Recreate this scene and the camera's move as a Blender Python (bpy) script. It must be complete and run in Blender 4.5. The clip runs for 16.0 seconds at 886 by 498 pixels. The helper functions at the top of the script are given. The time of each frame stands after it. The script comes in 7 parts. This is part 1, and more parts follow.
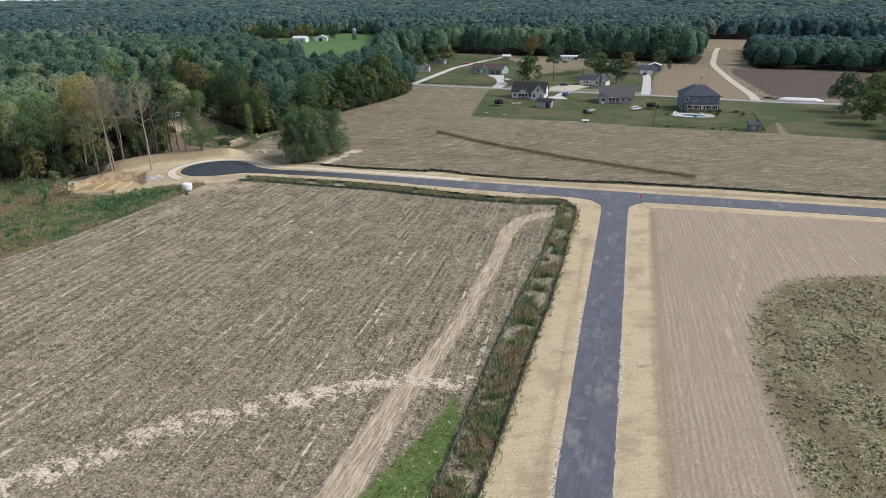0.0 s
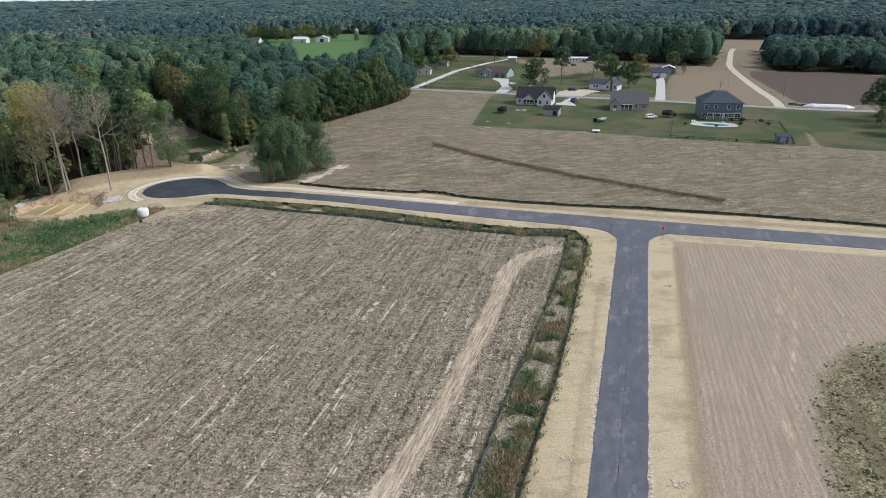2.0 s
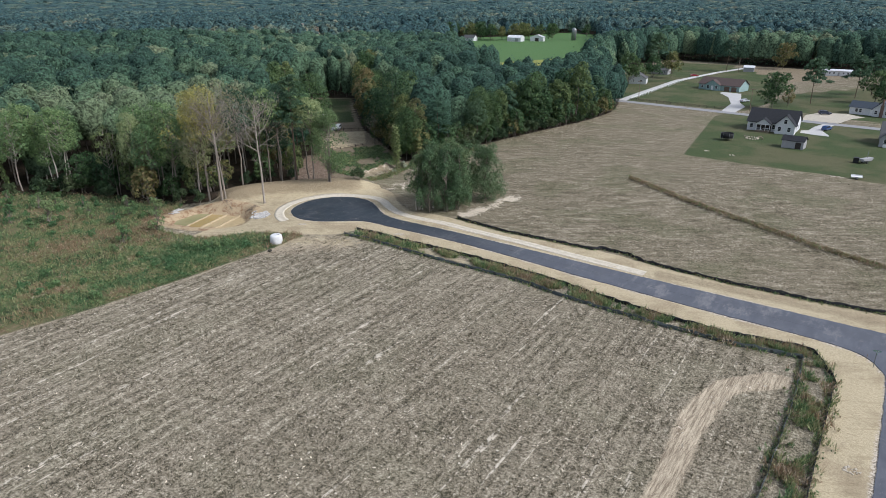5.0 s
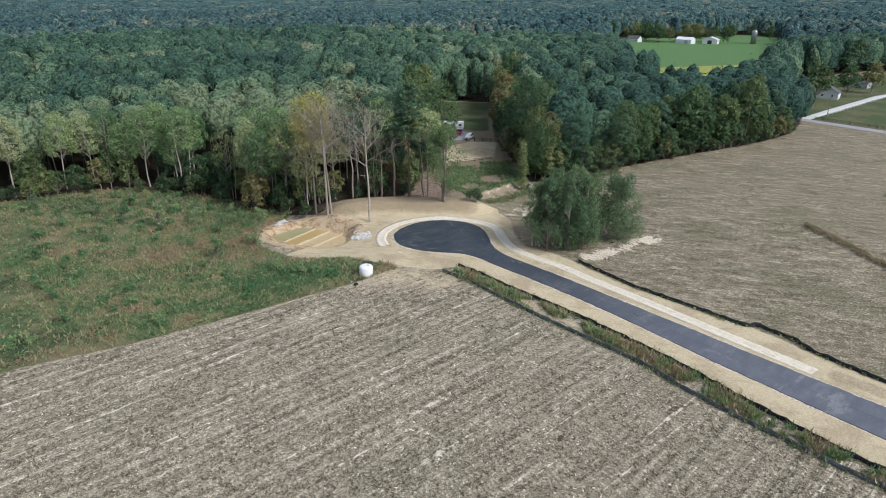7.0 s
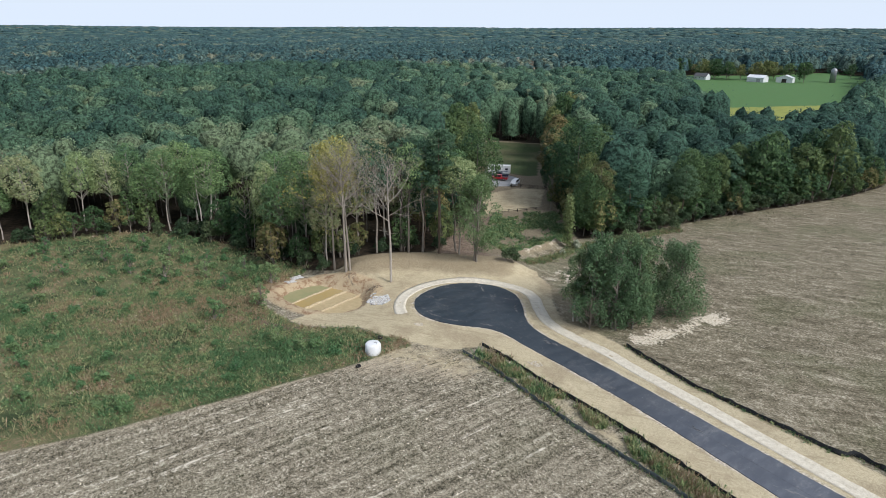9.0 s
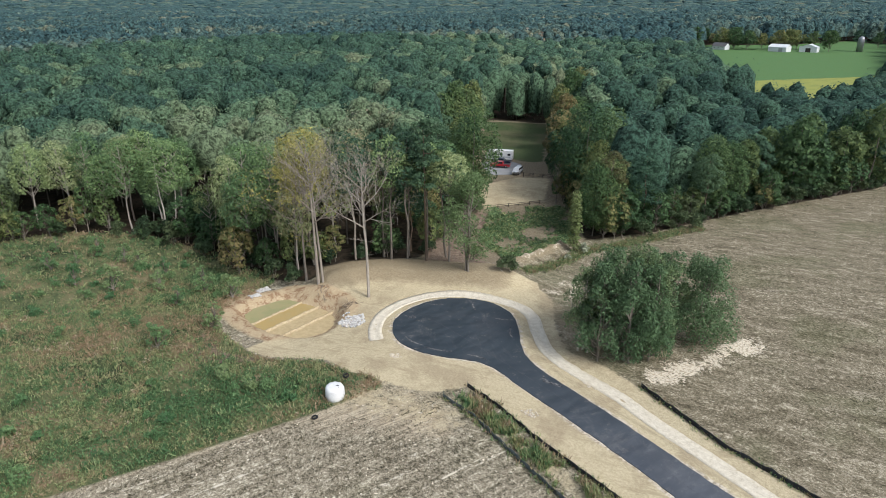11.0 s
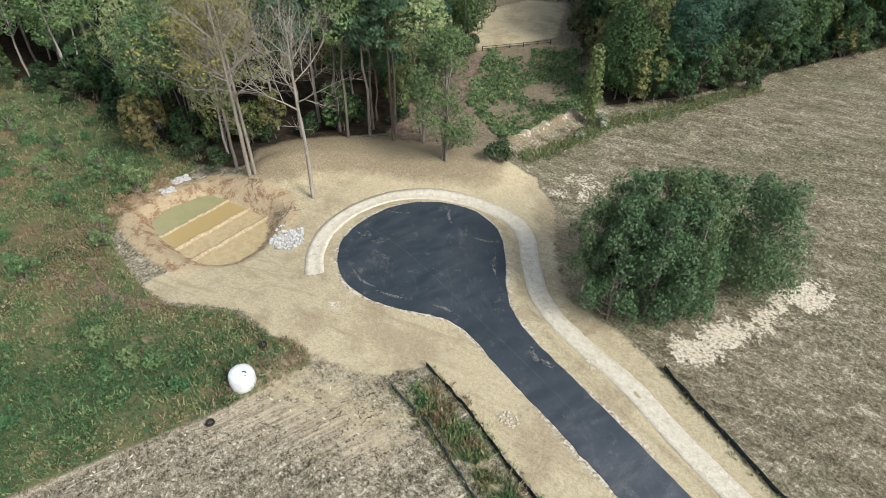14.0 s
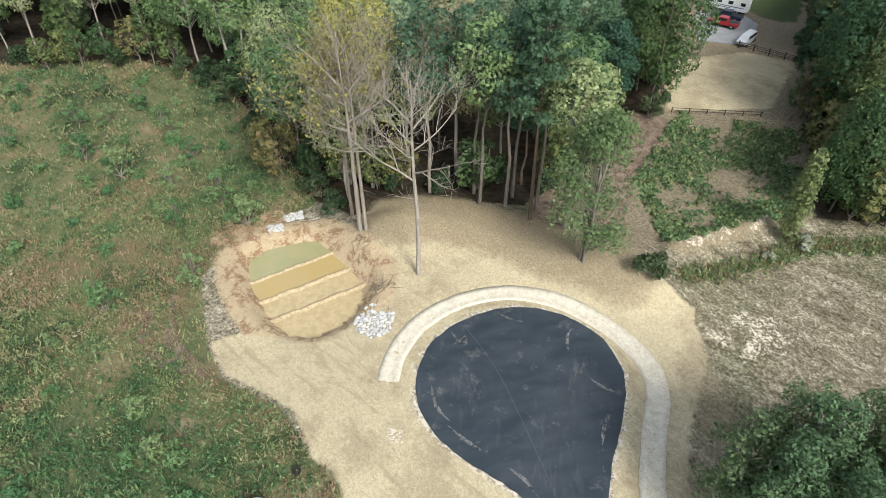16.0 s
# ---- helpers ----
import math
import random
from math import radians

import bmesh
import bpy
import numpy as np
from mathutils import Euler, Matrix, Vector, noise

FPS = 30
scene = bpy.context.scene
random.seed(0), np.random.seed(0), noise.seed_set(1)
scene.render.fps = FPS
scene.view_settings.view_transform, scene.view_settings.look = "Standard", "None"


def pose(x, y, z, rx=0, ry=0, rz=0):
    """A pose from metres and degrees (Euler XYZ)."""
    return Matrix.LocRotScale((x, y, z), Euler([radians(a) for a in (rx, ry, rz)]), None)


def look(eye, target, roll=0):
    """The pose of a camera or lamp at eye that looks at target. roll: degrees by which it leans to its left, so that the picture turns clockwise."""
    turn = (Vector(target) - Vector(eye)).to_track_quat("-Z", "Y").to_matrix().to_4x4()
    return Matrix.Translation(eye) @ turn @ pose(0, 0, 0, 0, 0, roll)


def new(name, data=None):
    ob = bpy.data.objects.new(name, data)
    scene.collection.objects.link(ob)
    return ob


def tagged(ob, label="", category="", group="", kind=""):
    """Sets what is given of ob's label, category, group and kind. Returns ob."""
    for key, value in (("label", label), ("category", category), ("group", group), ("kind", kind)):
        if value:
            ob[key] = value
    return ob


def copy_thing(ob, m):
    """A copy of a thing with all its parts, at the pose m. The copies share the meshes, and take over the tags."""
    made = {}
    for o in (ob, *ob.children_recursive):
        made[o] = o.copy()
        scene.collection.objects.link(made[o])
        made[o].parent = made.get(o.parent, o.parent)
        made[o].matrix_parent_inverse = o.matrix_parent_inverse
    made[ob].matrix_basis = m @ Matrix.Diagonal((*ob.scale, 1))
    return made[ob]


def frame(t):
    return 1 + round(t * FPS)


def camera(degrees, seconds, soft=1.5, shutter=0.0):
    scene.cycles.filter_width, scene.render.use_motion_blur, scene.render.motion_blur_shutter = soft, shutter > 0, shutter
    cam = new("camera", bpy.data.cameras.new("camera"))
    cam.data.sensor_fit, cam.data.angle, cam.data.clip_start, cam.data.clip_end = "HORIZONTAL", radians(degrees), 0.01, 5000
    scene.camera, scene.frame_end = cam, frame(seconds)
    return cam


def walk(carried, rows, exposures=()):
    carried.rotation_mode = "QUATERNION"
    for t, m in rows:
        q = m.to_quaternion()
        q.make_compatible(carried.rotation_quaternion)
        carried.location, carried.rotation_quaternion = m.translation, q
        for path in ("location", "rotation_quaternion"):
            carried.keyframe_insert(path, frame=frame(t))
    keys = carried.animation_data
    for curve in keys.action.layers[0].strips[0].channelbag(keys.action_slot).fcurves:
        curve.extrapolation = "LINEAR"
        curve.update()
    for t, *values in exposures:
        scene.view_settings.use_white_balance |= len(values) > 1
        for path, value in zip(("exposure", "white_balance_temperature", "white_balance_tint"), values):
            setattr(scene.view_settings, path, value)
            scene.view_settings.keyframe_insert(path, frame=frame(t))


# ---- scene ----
cam = camera(69.1, 16.0, 0.65)
PATH = [
    (0, (-1.16, 1.99, 43.61), (-7.98, 29.11, 32.75), -0.40),
    (0.5, (-1.33, 7.28, 43.56), (-7.98, 34.43, 32.69), -0.45),
    (1, (-1.79, 12.73, 43.52), (-8.30, 39.93, 32.65), -0.49),
    (1.5, (-2.33, 18.27, 43.47), (-8.90, 45.45, 32.59), -0.52),
    (2, (-2.99, 23.76, 43.45), (-10.14, 50.81, 32.57), -0.54),
    (2.5, (-3.58, 29.18, 43.51), (-11.91, 55.88, 32.60), -0.56),
    (3, (-4.26, 34.62, 43.64), (-14.12, 60.79, 32.78), -0.49),
    (3.5, (-5.12, 40.12, 43.74), (-16.56, 65.64, 32.88), -0.48),
    (6, (-11.46, 66.57, 45.23), (-29.31, 88.00, 34.19), 0.01),
    (6.5, (-13.47, 71.56, 45.43), (-32.64, 91.82, 34.36), 0.04),
    (7, (-15.57, 76.28, 45.63), (-36.03, 95.21, 34.55), 0.07),
    (7.5, (-17.74, 80.65, 45.82), (-39.01, 98.64, 34.70), 0.10),
    (8, (-20.07, 84.77, 45.96), (-41.90, 102.26, 35.10), 0.13),
    (8.5, (-22.54, 88.54, 46.05), (-44.92, 105.94, 36.21), 0.17),
    (9, (-25.23, 92.32, 46.01), (-47.80, 109.52, 36.29), 0.19),
    (9.2, (-26.38, 93.83, 46.02), (-49.00, 110.94, 36.27), 0.20),
    (10.3, (-33.05, 101.90, 46.22), (-55.79, 118.78, 36.30), -0.12),
    (11.3, (-39.12, 109.25, 46.39), (-61.47, 125.55, 34.80), -0.41),
    (11.5, (-40.45, 110.72, 46.40), (-62.65, 126.87, 34.29), -0.38),
    (12, (-43.93, 114.35, 46.38), (-65.47, 129.97, 32.50), -0.29),
    (12.5, (-47.48, 117.99, 46.38), (-68.27, 132.97, 30.78), -0.18),
    (13, (-51.16, 121.71, 46.45), (-71.08, 135.99, 29.14), -0.12),
    (13.5, (-54.99, 125.58, 46.64), (-73.93, 139.08, 27.71), -0.11),
    (14, (-58.97, 129.61, 46.88), (-77.90, 142.96, 27.81), -0.13),
    (14.5, (-63.01, 133.53, 47.15), (-81.94, 146.67, 27.95), -0.14),
    (15, (-67.01, 137.34, 47.47), (-86.77, 149.07, 28.18), -0.16),
    (15.5, (-70.32, 140.57, 47.70), (-91.26, 149.96, 28.38), -0.17),
    (16, (-73.08, 143.39, 47.88), (-95.03, 149.74, 28.44), -0.19),
]
EXPOSURES = [(0, -.04, 6480, 16), (1.5, -.05, 6350, 16), (2.5, -.06, 6280, 16), (3.5, -.04, 6200, 16), (6.0, 0.02, 6150, 15), (7.5, .14, 6120, 14.5), (8.5, .08, 6150, 13), (9.2, 0.0, 6220, 12.5),
             (11.5, .26, 6380, 12.5), (12.5, .36, 6440, 11.5), (13.5, .22, 6480, 10), (14.5, .26, 6500, 10), (16, .49, 6520, 9)]
walk(cam, [(t, look(eye, target, roll)) for t, eye, target, roll in PATH], EXPOSURES)

# ---- light: bright hazy autumn day, soft sun from the east ----
SUN_ELEVATION, SUN_AZIMUTH = 42.0, 78.0          # degrees; azimuth clockwise from +y
world = bpy.data.worlds.new("sky")
scene.world = world
world.use_nodes = True
wn, wl = world.node_tree.nodes, world.node_tree.links
sky = wn.new("ShaderNodeTexSky")
sky.sky_type = "NISHITA"
sky.sun_disc = False
sky.sun_elevation, sky.sun_rotation = radians(SUN_ELEVATION), radians(SUN_AZIMUTH)
sky.air_density, sky.dust_density, sky.ozone_density = 1.0, 3.0, 1.0
haze = wn.new("ShaderNodeMix")
haze.data_type = "RGBA"
haze.inputs[7].default_value = (9.5, 10.7, 12.0, 1)
# haze thick and bright at the horizon, thinner overhead
way = wn.new("ShaderNodeTexCoord")
rise = wn.new("ShaderNodeSeparateXYZ")
thick = wn.new("ShaderNodeMapRange")
for k, v in ((1, 0.0), (2, 0.5), (3, 0.85), (4, 0.30)):
    thick.inputs[k].default_value = v
wl.new(way.outputs["Generated"], rise.inputs[0])
wl.new(rise.outputs[2], thick.inputs[0])
wl.new(thick.outputs[0], haze.inputs[0])
wl.new(sky.outputs[0], haze.inputs[6])
wl.new(haze.outputs[2], wn["Background"].inputs[0])
wn["Background"].inputs[1].default_value = 0.092
sun = new("sun", bpy.data.lights.new("sun", "SUN"))
sun.data.energy, sun.data.angle, sun.data.color = 3.2, radians(20), (0.96, 0.975, 0.95)
_a, _e = radians(SUN_AZIMUTH), radians(SUN_ELEVATION)
_d = Vector((math.sin(_a) * math.cos(_e), math.cos(_a) * math.cos(_e), math.sin(_e)))
sun.matrix_world = look(_d * 300, (0, 0, 0))

# ---- materials ----
def material(name, rough=0.9, spec=0.3):
    m = bpy.data.materials.new(name)
    m.use_nodes = True
    b = m.node_tree.nodes["Principled BSDF"]
    b.inputs["Roughness"].default_value = rough
    b.inputs["Specular IOR Level"].default_value = spec
    return m, m.node_tree.nodes, m.node_tree.links, b


def rgba(c):
    return (c[0], c[1], c[2], 1.0)


class Graph:
    """Short ways to write a node tree."""

    def __init__(self, name, rough=0.9, spec=0.3):
        self.m, self.n, self.l, self.b = material(name, rough, spec)
        self.co = self.n.new("ShaderNodeTexCoord").outputs["Object"]

    def noise(self, scale, detail=3.0, rough=0.55, stretch=None, turn=0.0, distort=0.0):
        t = self.n.new("ShaderNodeTexNoise")
        t.inputs["Scale"].default_value, t.inputs["Detail"].default_value = scale, detail
        t.inputs["Roughness"].default_value, t.inputs["Distortion"].default_value = rough, distort
        self.l.new(self.place(stretch, turn), t.inputs["Vector"])
        return t.outputs["Fac"]

    def place(self, stretch=None, turn=0.0):
        if stretch is None and turn == 0.0:
            return self.co
        # first turned, then stretched: turn is the way the grain runs, from east
        g = self.n.new("ShaderNodeMapping")
        g.inputs["Rotation"].default_value = (0, 0, radians(-turn))
        self.l.new(self.co, g.inputs["Vector"])
        if stretch is None:
            return g.outputs[0]
        k = self.n.new("ShaderNodeMapping")
        k.inputs["Scale"].default_value = stretch
        self.l.new(g.outputs[0], k.inputs["Vector"])
        return k.outputs[0]

    def bands(self, period, turn=0.0, distort=1.0, dscale=1.0):
        w = self.n.new("ShaderNodeTexWave")
        w.inputs["Scale"].default_value = 0.314 / period
        w.inputs["Distortion"].default_value, w.inputs["Detail"].default_value = distort, 3.0
        w.inputs["Detail Scale"].default_value = dscale
        self.l.new(self.place(None, turn), w.inputs["Vector"])
        return w.outputs["Fac"]

    def cells(self, scale, out="Distance"):
        v = self.n.new("ShaderNodeTexVoronoi")
        v.inputs["Scale"].default_value = scale
        self.l.new(self.co, v.inputs["Vector"])
        return v.outputs[out]

    def feed(self, value, socket):
        if isinstance(value, (int, float)):
            socket.default_value = value
        elif isinstance(value, tuple):
            socket.default_value = rgba(value)
        else:
            self.l.new(value, socket)

    def math(self, op, a, b=0.0, clamp=False):
        k = self.n.new("ShaderNodeMath")
        k.operation, k.use_clamp = op, clamp
        self.feed(a, k.inputs[0]), self.feed(b, k.inputs[1])
        return k.outputs[0]

    def step(self, v, lo, hi, a=0.0, b=1.0):
        k = self.n.new("ShaderNodeMapRange")
        k.interpolation_type = "SMOOTHSTEP"
        for i, x in ((1, lo), (2, hi), (3, a), (4, b)):
            k.inputs[i].default_value = x
        self.l.new(v, k.inputs[0])
        return k.outputs[0]

    def mix(self, f, a, b):
        k = self.n.new("ShaderNodeMix")
        k.data_type = "RGBA"
        self.feed(f, k.inputs[0]), self.feed(a, k.inputs[6]), self.feed(b, k.inputs[7])
        return k.outputs[2]

    def ramp(self, f, *stops):
        r = self.n.new("ShaderNodeValToRGB")
        e = r.color_ramp.elements
        while len(e) < len(stops):
            e.new(0.5)
        for k, (p, c) in zip(e, stops):
            k.position, k.color = p, rgba(c)
        self.l.new(f, r.inputs[0])
        return r.outputs[0]

    def attribute(self, name):
        a = self.n.new("ShaderNodeAttribute")
        a.attribute_name = name
        return a

    def channels(self, name):
        s = self.n.new("ShaderNodeSeparateColor")
        self.l.new(self.attribute(name).outputs["Color"], s.inputs[0])
        return s.outputs[0], s.outputs[1], s.outputs[2]

    def bump(self, height, strength, distance):
        k = self.n.new("ShaderNodeBump")
        k.inputs["Strength"].default_value, k.inputs["Distance"].default_value = strength, distance
        self.l.new(height, k.inputs["Height"])
        self.l.new(k.outputs[0], self.b.inputs["Normal"])

    def done(self, colour, rough=None):
        self.feed(colour, self.b.inputs["Base Color"])
        if rough is not None:
            self.feed(rough, self.b.inputs["Roughness"])
        return self.m


def plain(name, colour, rough=0.7, vary=0.18, scale=3.0, spec=0.3, metal=0.0):
    """A painted or plain surface with a little grime at two scales."""
    g = Graph(name, rough, spec)
    g.b.inputs["Metallic"].default_value = metal
    v = g.math("ADD", g.noise(scale, 4), g.noise(scale * 9, 2))
    dark = tuple(c * (1 - vary) for c in colour)
    light = tuple(min(1, c * (1 + vary * 0.6)) for c in colour)
    return g.done(g.mix(g.step(v, 0.7, 1.3), dark, light))


def leaves(name, stops, source="object", bright=0.3, gaps=5.0):
    """Foliage: hue by tree, brightness by leaf, a little light let through."""
    g = Graph(name, 0.65, 0.25)
    island = g.n.new("ShaderNodeNewGeometry").outputs["Random Per Island"]
    if source == "object":
        tone = g.n.new("ShaderNodeObjectInfo").outputs["Random"]
    else:
        tone = g.attribute("tone").outputs["Fac"]
    mixed = g.math("ADD", tone, g.math("MULTIPLY", g.math("SUBTRACT", island, 0.5), 0.22), True)
    base = g.ramp(mixed, *stops)
    k = g.math("ADD", 1.0 - bright, g.math("MULTIPLY", island, 2 * bright))
    h = g.n.new("ShaderNodeHueSaturation")
    g.l.new(base, h.inputs["Color"])
    g.l.new(k, h.inputs["Value"])
    tr = g.n.new("ShaderNodeBsdfTranslucent")
    g.l.new(h.outputs[0], tr.inputs["Color"])
    mx = g.n.new("ShaderNodeMixShader")
    mx.inputs[0].default_value = 0.25
    g.l.new(g.b.outputs[0], mx.inputs[1])
    g.l.new(tr.outputs[0], mx.inputs[2])
    out = mx.outputs[0]
    if gaps:
        # ragged outlines: small leaves with air between them
        clear = g.n.new("ShaderNodeBsdfTransparent")
        cut = g.n.new("ShaderNodeMixShader")
        g.l.new(g.step(g.noise(gaps, 3, 0.7), 0.455, 0.475), cut.inputs[0])
        g.l.new(clear.outputs[0], cut.inputs[1])
        g.l.new(out, cut.inputs[2])
        out = cut.outputs[0]
    g.l.new(out, g.n["Material Output"].inputs["Surface"])
    return g.done(h.outputs[0])


def bark_material(name, a, b):
    g = Graph(name, 0.9, 0.2)
    v = g.noise(1.2, 5, 0.6, (6, 6, 0.7))
    g.bump(v, 0.5, 0.05)
    tint = g.n.new("ShaderNodeObjectInfo").outputs["Random"]
    return g.done(g.mix(g.step(g.math("ADD", v, g.math("MULTIPLY", tint, 0.3)), 0.35, 0.95), a, b))


def ground_material():
    """One soil sheet; the zone attributes say what covers it."""
    g = Graph("ground_cover", 0.95, 0.15)
    straw, mat, sand = g.channels("zone_a")
    meadow, lawn, track = g.channels("zone_b")
    woods, graded, fresh = g.channels("zone_c")
    clay, fringe, farm = g.channels("zone_d")
    north, tan, litter = g.channels("zone_e")
    fine = g.noise(3.1, 2.5, 0.75)
    mid = g.noise(0.9, 5, 0.7)
    wide = g.noise(0.075, 4, 0.6)
    edge = g.noise(0.7, 4, 0.7)

    def specks(scale, radius):
        v = g.n.new("ShaderNodeTexVoronoi")
        v.inputs["Scale"].default_value = scale
        g.l.new(g.co, v.inputs["Vector"])
        s = g.n.new("ShaderNodeSeparateColor")
        g.l.new(v.outputs["Color"], s.inputs[0])
        return g.step(v.outputs["Distance"], radius * 0.6, radius, 1.0, 0.0), s.outputs[0]

    # crop residue: ragged rows lengthways in the south field, slantwise mown drift in the north one
    sx = g.n.new("ShaderNodeSeparateXYZ")
    g.l.new(g.co, sx.inputs[0])
    drift = g.noise(0.22, 4, 0.65, (1.0, 0.35, 1))
    rows = g.noise(1.15, 4, 0.66, (0.06, 1.0, 1), 90.0)
    comb = g.bands(1.9, 0.0, 3.0, 0.7)
    streak = g.mix(north, g.noise(1.5, 5, 0.75, (0.22, 1.6, 1), 90.0), g.noise(0.8, 4, 0.7, (0.22, 1.0, 1), 30.0))
    ridges = g.step(sx.outputs[0], -78.0, -40.0, 0.03, 0.010)
    grit = g.noise(8.5, 3, 0.8)
    tex = g.math("ADD", g.math("ADD", g.math("MULTIPLY", fine, 0.42), g.math("MULTIPLY", grit, 0.40)), g.math("MULTIPLY", mid, 0.26))
    tall = g.math("ADD", tex, g.math("ADD", g.math("MULTIPLY", rows, 0.20), g.math("MULTIPLY", comb, ridges)))
    field = g.ramp(tall, (0.52, (0.026, 0.023, 0.015)), (0.58, (0.088, 0.077, 0.051)), (0.64, (0.222, 0.189, 0.134)), (0.705, (0.350, 0.302, 0.219)), (0.785, (0.70, 0.64, 0.50)))
    field = g.mix(g.step(wide, 0.48, 0.64, 0.0, 0.14), field, g.mix(g.step(fine, 0.45, 0.54), (0.065, 0.074, 0.034), (0.215, 0.215, 0.125)))
    line = g.noise(0.9, 3, 0.6, (0.035, 1.1, 1), 90.0)
    m1, r1 = specks(1.7, 0.30)
    field = g.mix(g.math("MULTIPLY", g.step(line, 0.615, 0.665, 0.0, 0.85), g.step(mid, 0.44, 0.56)), field, (0.68, 0.61, 0.49))
    field = g.mix(g.math("MULTIPLY", m1, g.step(r1, 0.975, 0.985)), field, (0.62, 0.56, 0.45))
    loose = g.math("ADD", tex, g.math("ADD", g.math("MULTIPLY", streak, 0.22), g.math("MULTIPLY", g.noise(0.42, 5, 0.72, (0.45, 1.0, 1), 30.0), 0.20)))
    nfield = g.ramp(loose, (0.58, (0.030, 0.026, 0.016)), (0.655, (0.082, 0.070, 0.042)), (0.72, (0.152, 0.128, 0.084)), (0.79, (0.245, 0.208, 0.143)), (0.88, (0.56, 0.50, 0.38)))
    nfield = g.mix(g.step(g.noise(0.06, 4, 0.65), 0.48, 0.62, 0.0, 0.36), nfield, g.mix(g.step(fine, 0.45, 0.54), (0.060, 0.072, 0.030), (0.165, 0.165, 0.085)))
    nfield = g.mix(g.math("MULTIPLY", g.step(g.noise(0.30, 5, 0.7, (0.35, 1.0, 1), 38.0), 0.56, 0.68, 0.0, 0.6), g.step(fine, 0.40, 0.58)), nfield, (0.43, 0.375, 0.285))
    col = g.mix(north, field, nfield)

    def over(c, mask, top, lo=0.38, hi=0.62, rag=0.55):
        m = g.math("ADD", mask, g.math("MULTIPLY", g.math("SUBTRACT", g.math("ADD", g.math("MULTIPLY", edge, 0.6), g.math("MULTIPLY", fine, 0.4)), 0.5), rag))
        return g.mix(g.math("MULTIPLY", g.step(m, lo, hi), g.step(mask, 0.02, 0.12)), c, top)

    def two(f, a, b, lo=0.35, hi=0.65):
        return g.mix(g.step(f, lo, hi), a, b)

    blades = g.noise(2.6, 3, 0.8)
    straw_fine = g.math("ADD", g.math("MULTIPLY", g.noise(11.0, 4, 0.85), 0.62), g.math("MULTIPLY", g.noise(3.4, 5, 0.8), 0.38))
    straw_c = two(straw_fine, (0.330, 0.262, 0.160), (0.63, 0.540, 0.360), 0.36, 0.62)
    swept = g.noise(0.9, 5, 0.7, (0.12, 1.0, 1), 28.0)
    straw_c = g.mix(g.step(swept, 0.54, 0.66, 0.0, 0.45), straw_c, (0.30, 0.235, 0.145))
    straw_c = g.mix(g.step(g.noise(0.13, 6, 0.7), 0.46, 0.64, 0.0, 0.6), straw_c, two(straw_fine, (0.21, 0.158, 0.098), (0.41, 0.328, 0.215), 0.38, 0.62))
    straw_c = g.mix(g.step(mid, 0.60, 0.72, 0.0, 0.4), straw_c, (0.27, 0.205, 0.135))
    graded_rows = g.bands(0.75, 0.0, 2.5, 1.2)
    graded_c = two(g.math("ADD", g.math("MULTIPLY", graded_rows, 0.03), g.math("MULTIPLY", straw_fine, 0.97)), (0.175, 0.138, 0.098), (0.60, 0.505, 0.375), 0.40, 0.63)
    graded_c = g.mix(g.step(g.noise(1.6, 6, 0.78, (0.05, 1.0, 1), 89.0), 0.46, 0.60, 0.0, 0.65), graded_c, two(grit, (0.195, 0.156, 0.114), (0.355, 0.292, 0.215), 0.42, 0.58))
    graded_c = g.mix(g.step(g.noise(0.05, 4, 0.6), 0.46, 0.62, 0.0, 0.45), graded_c, two(grit, (0.19, 0.150, 0.110), (0.40, 0.335, 0.245), 0.42, 0.58))
    graded_c = g.mix(g.math("MULTIPLY", g.step(g.noise(2.2, 4, 0.7, (0.025, 1.0, 1), 90.0), 0.60, 0.68, 0.0, 0.7), g.step(mid, 0.44, 0.58)), graded_c, (0.62, 0.54, 0.41))
    tan_c = two(fine, (0.15, 0.118, 0.075), (0.31, 0.255, 0.175), 0.36, 0.64)
    lawn_c = two(blades, (0.040, 0.062, 0.024), (0.082, 0.108, 0.045), 0.38, 0.6)
    lawn_c = g.mix(g.step(g.noise(0.05, 4, 0.6), 0.42, 0.60, 0.0, 0.85), lawn_c, two(grit, (0.085, 0.085, 0.042), (0.15, 0.14, 0.078), 0.42, 0.58))
    side = g.math("SUBTRACT", g.math("MULTIPLY", sx.outputs[0], 0.914), g.math("MULTIPLY", sx.outputs[1], 0.406))
    farm_c = g.mix(g.step(g.math("ADD", side, g.math("MULTIPLY", wide, 16.0)), -409.0, -405.0), (0.090, 0.175, 0.062), (0.27, 0.285, 0.075))
    farm_c = g.mix(g.step(drift, 0.45, 0.65, 0.0, 0.3), farm_c, (0.10, 0.15, 0.05))
    meadow_c = g.ramp(g.math("ADD", g.math("MULTIPLY", g.noise(0.11, 6, 0.72), 0.66), g.math("ADD", g.math("MULTIPLY", fine, 0.22), g.math("MULTIPLY", grit, 0.22))),
                      (0.44, (0.030, 0.046, 0.022)), (0.50, (0.068, 0.090, 0.040)), (0.56, (0.130, 0.140, 0.066)), (0.62, (0.190, 0.150, 0.084)), (0.71, (0.31, 0.25, 0.16)))
    # woods floor darkened: shade under the trees is put into its colour
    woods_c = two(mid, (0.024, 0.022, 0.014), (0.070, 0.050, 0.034))
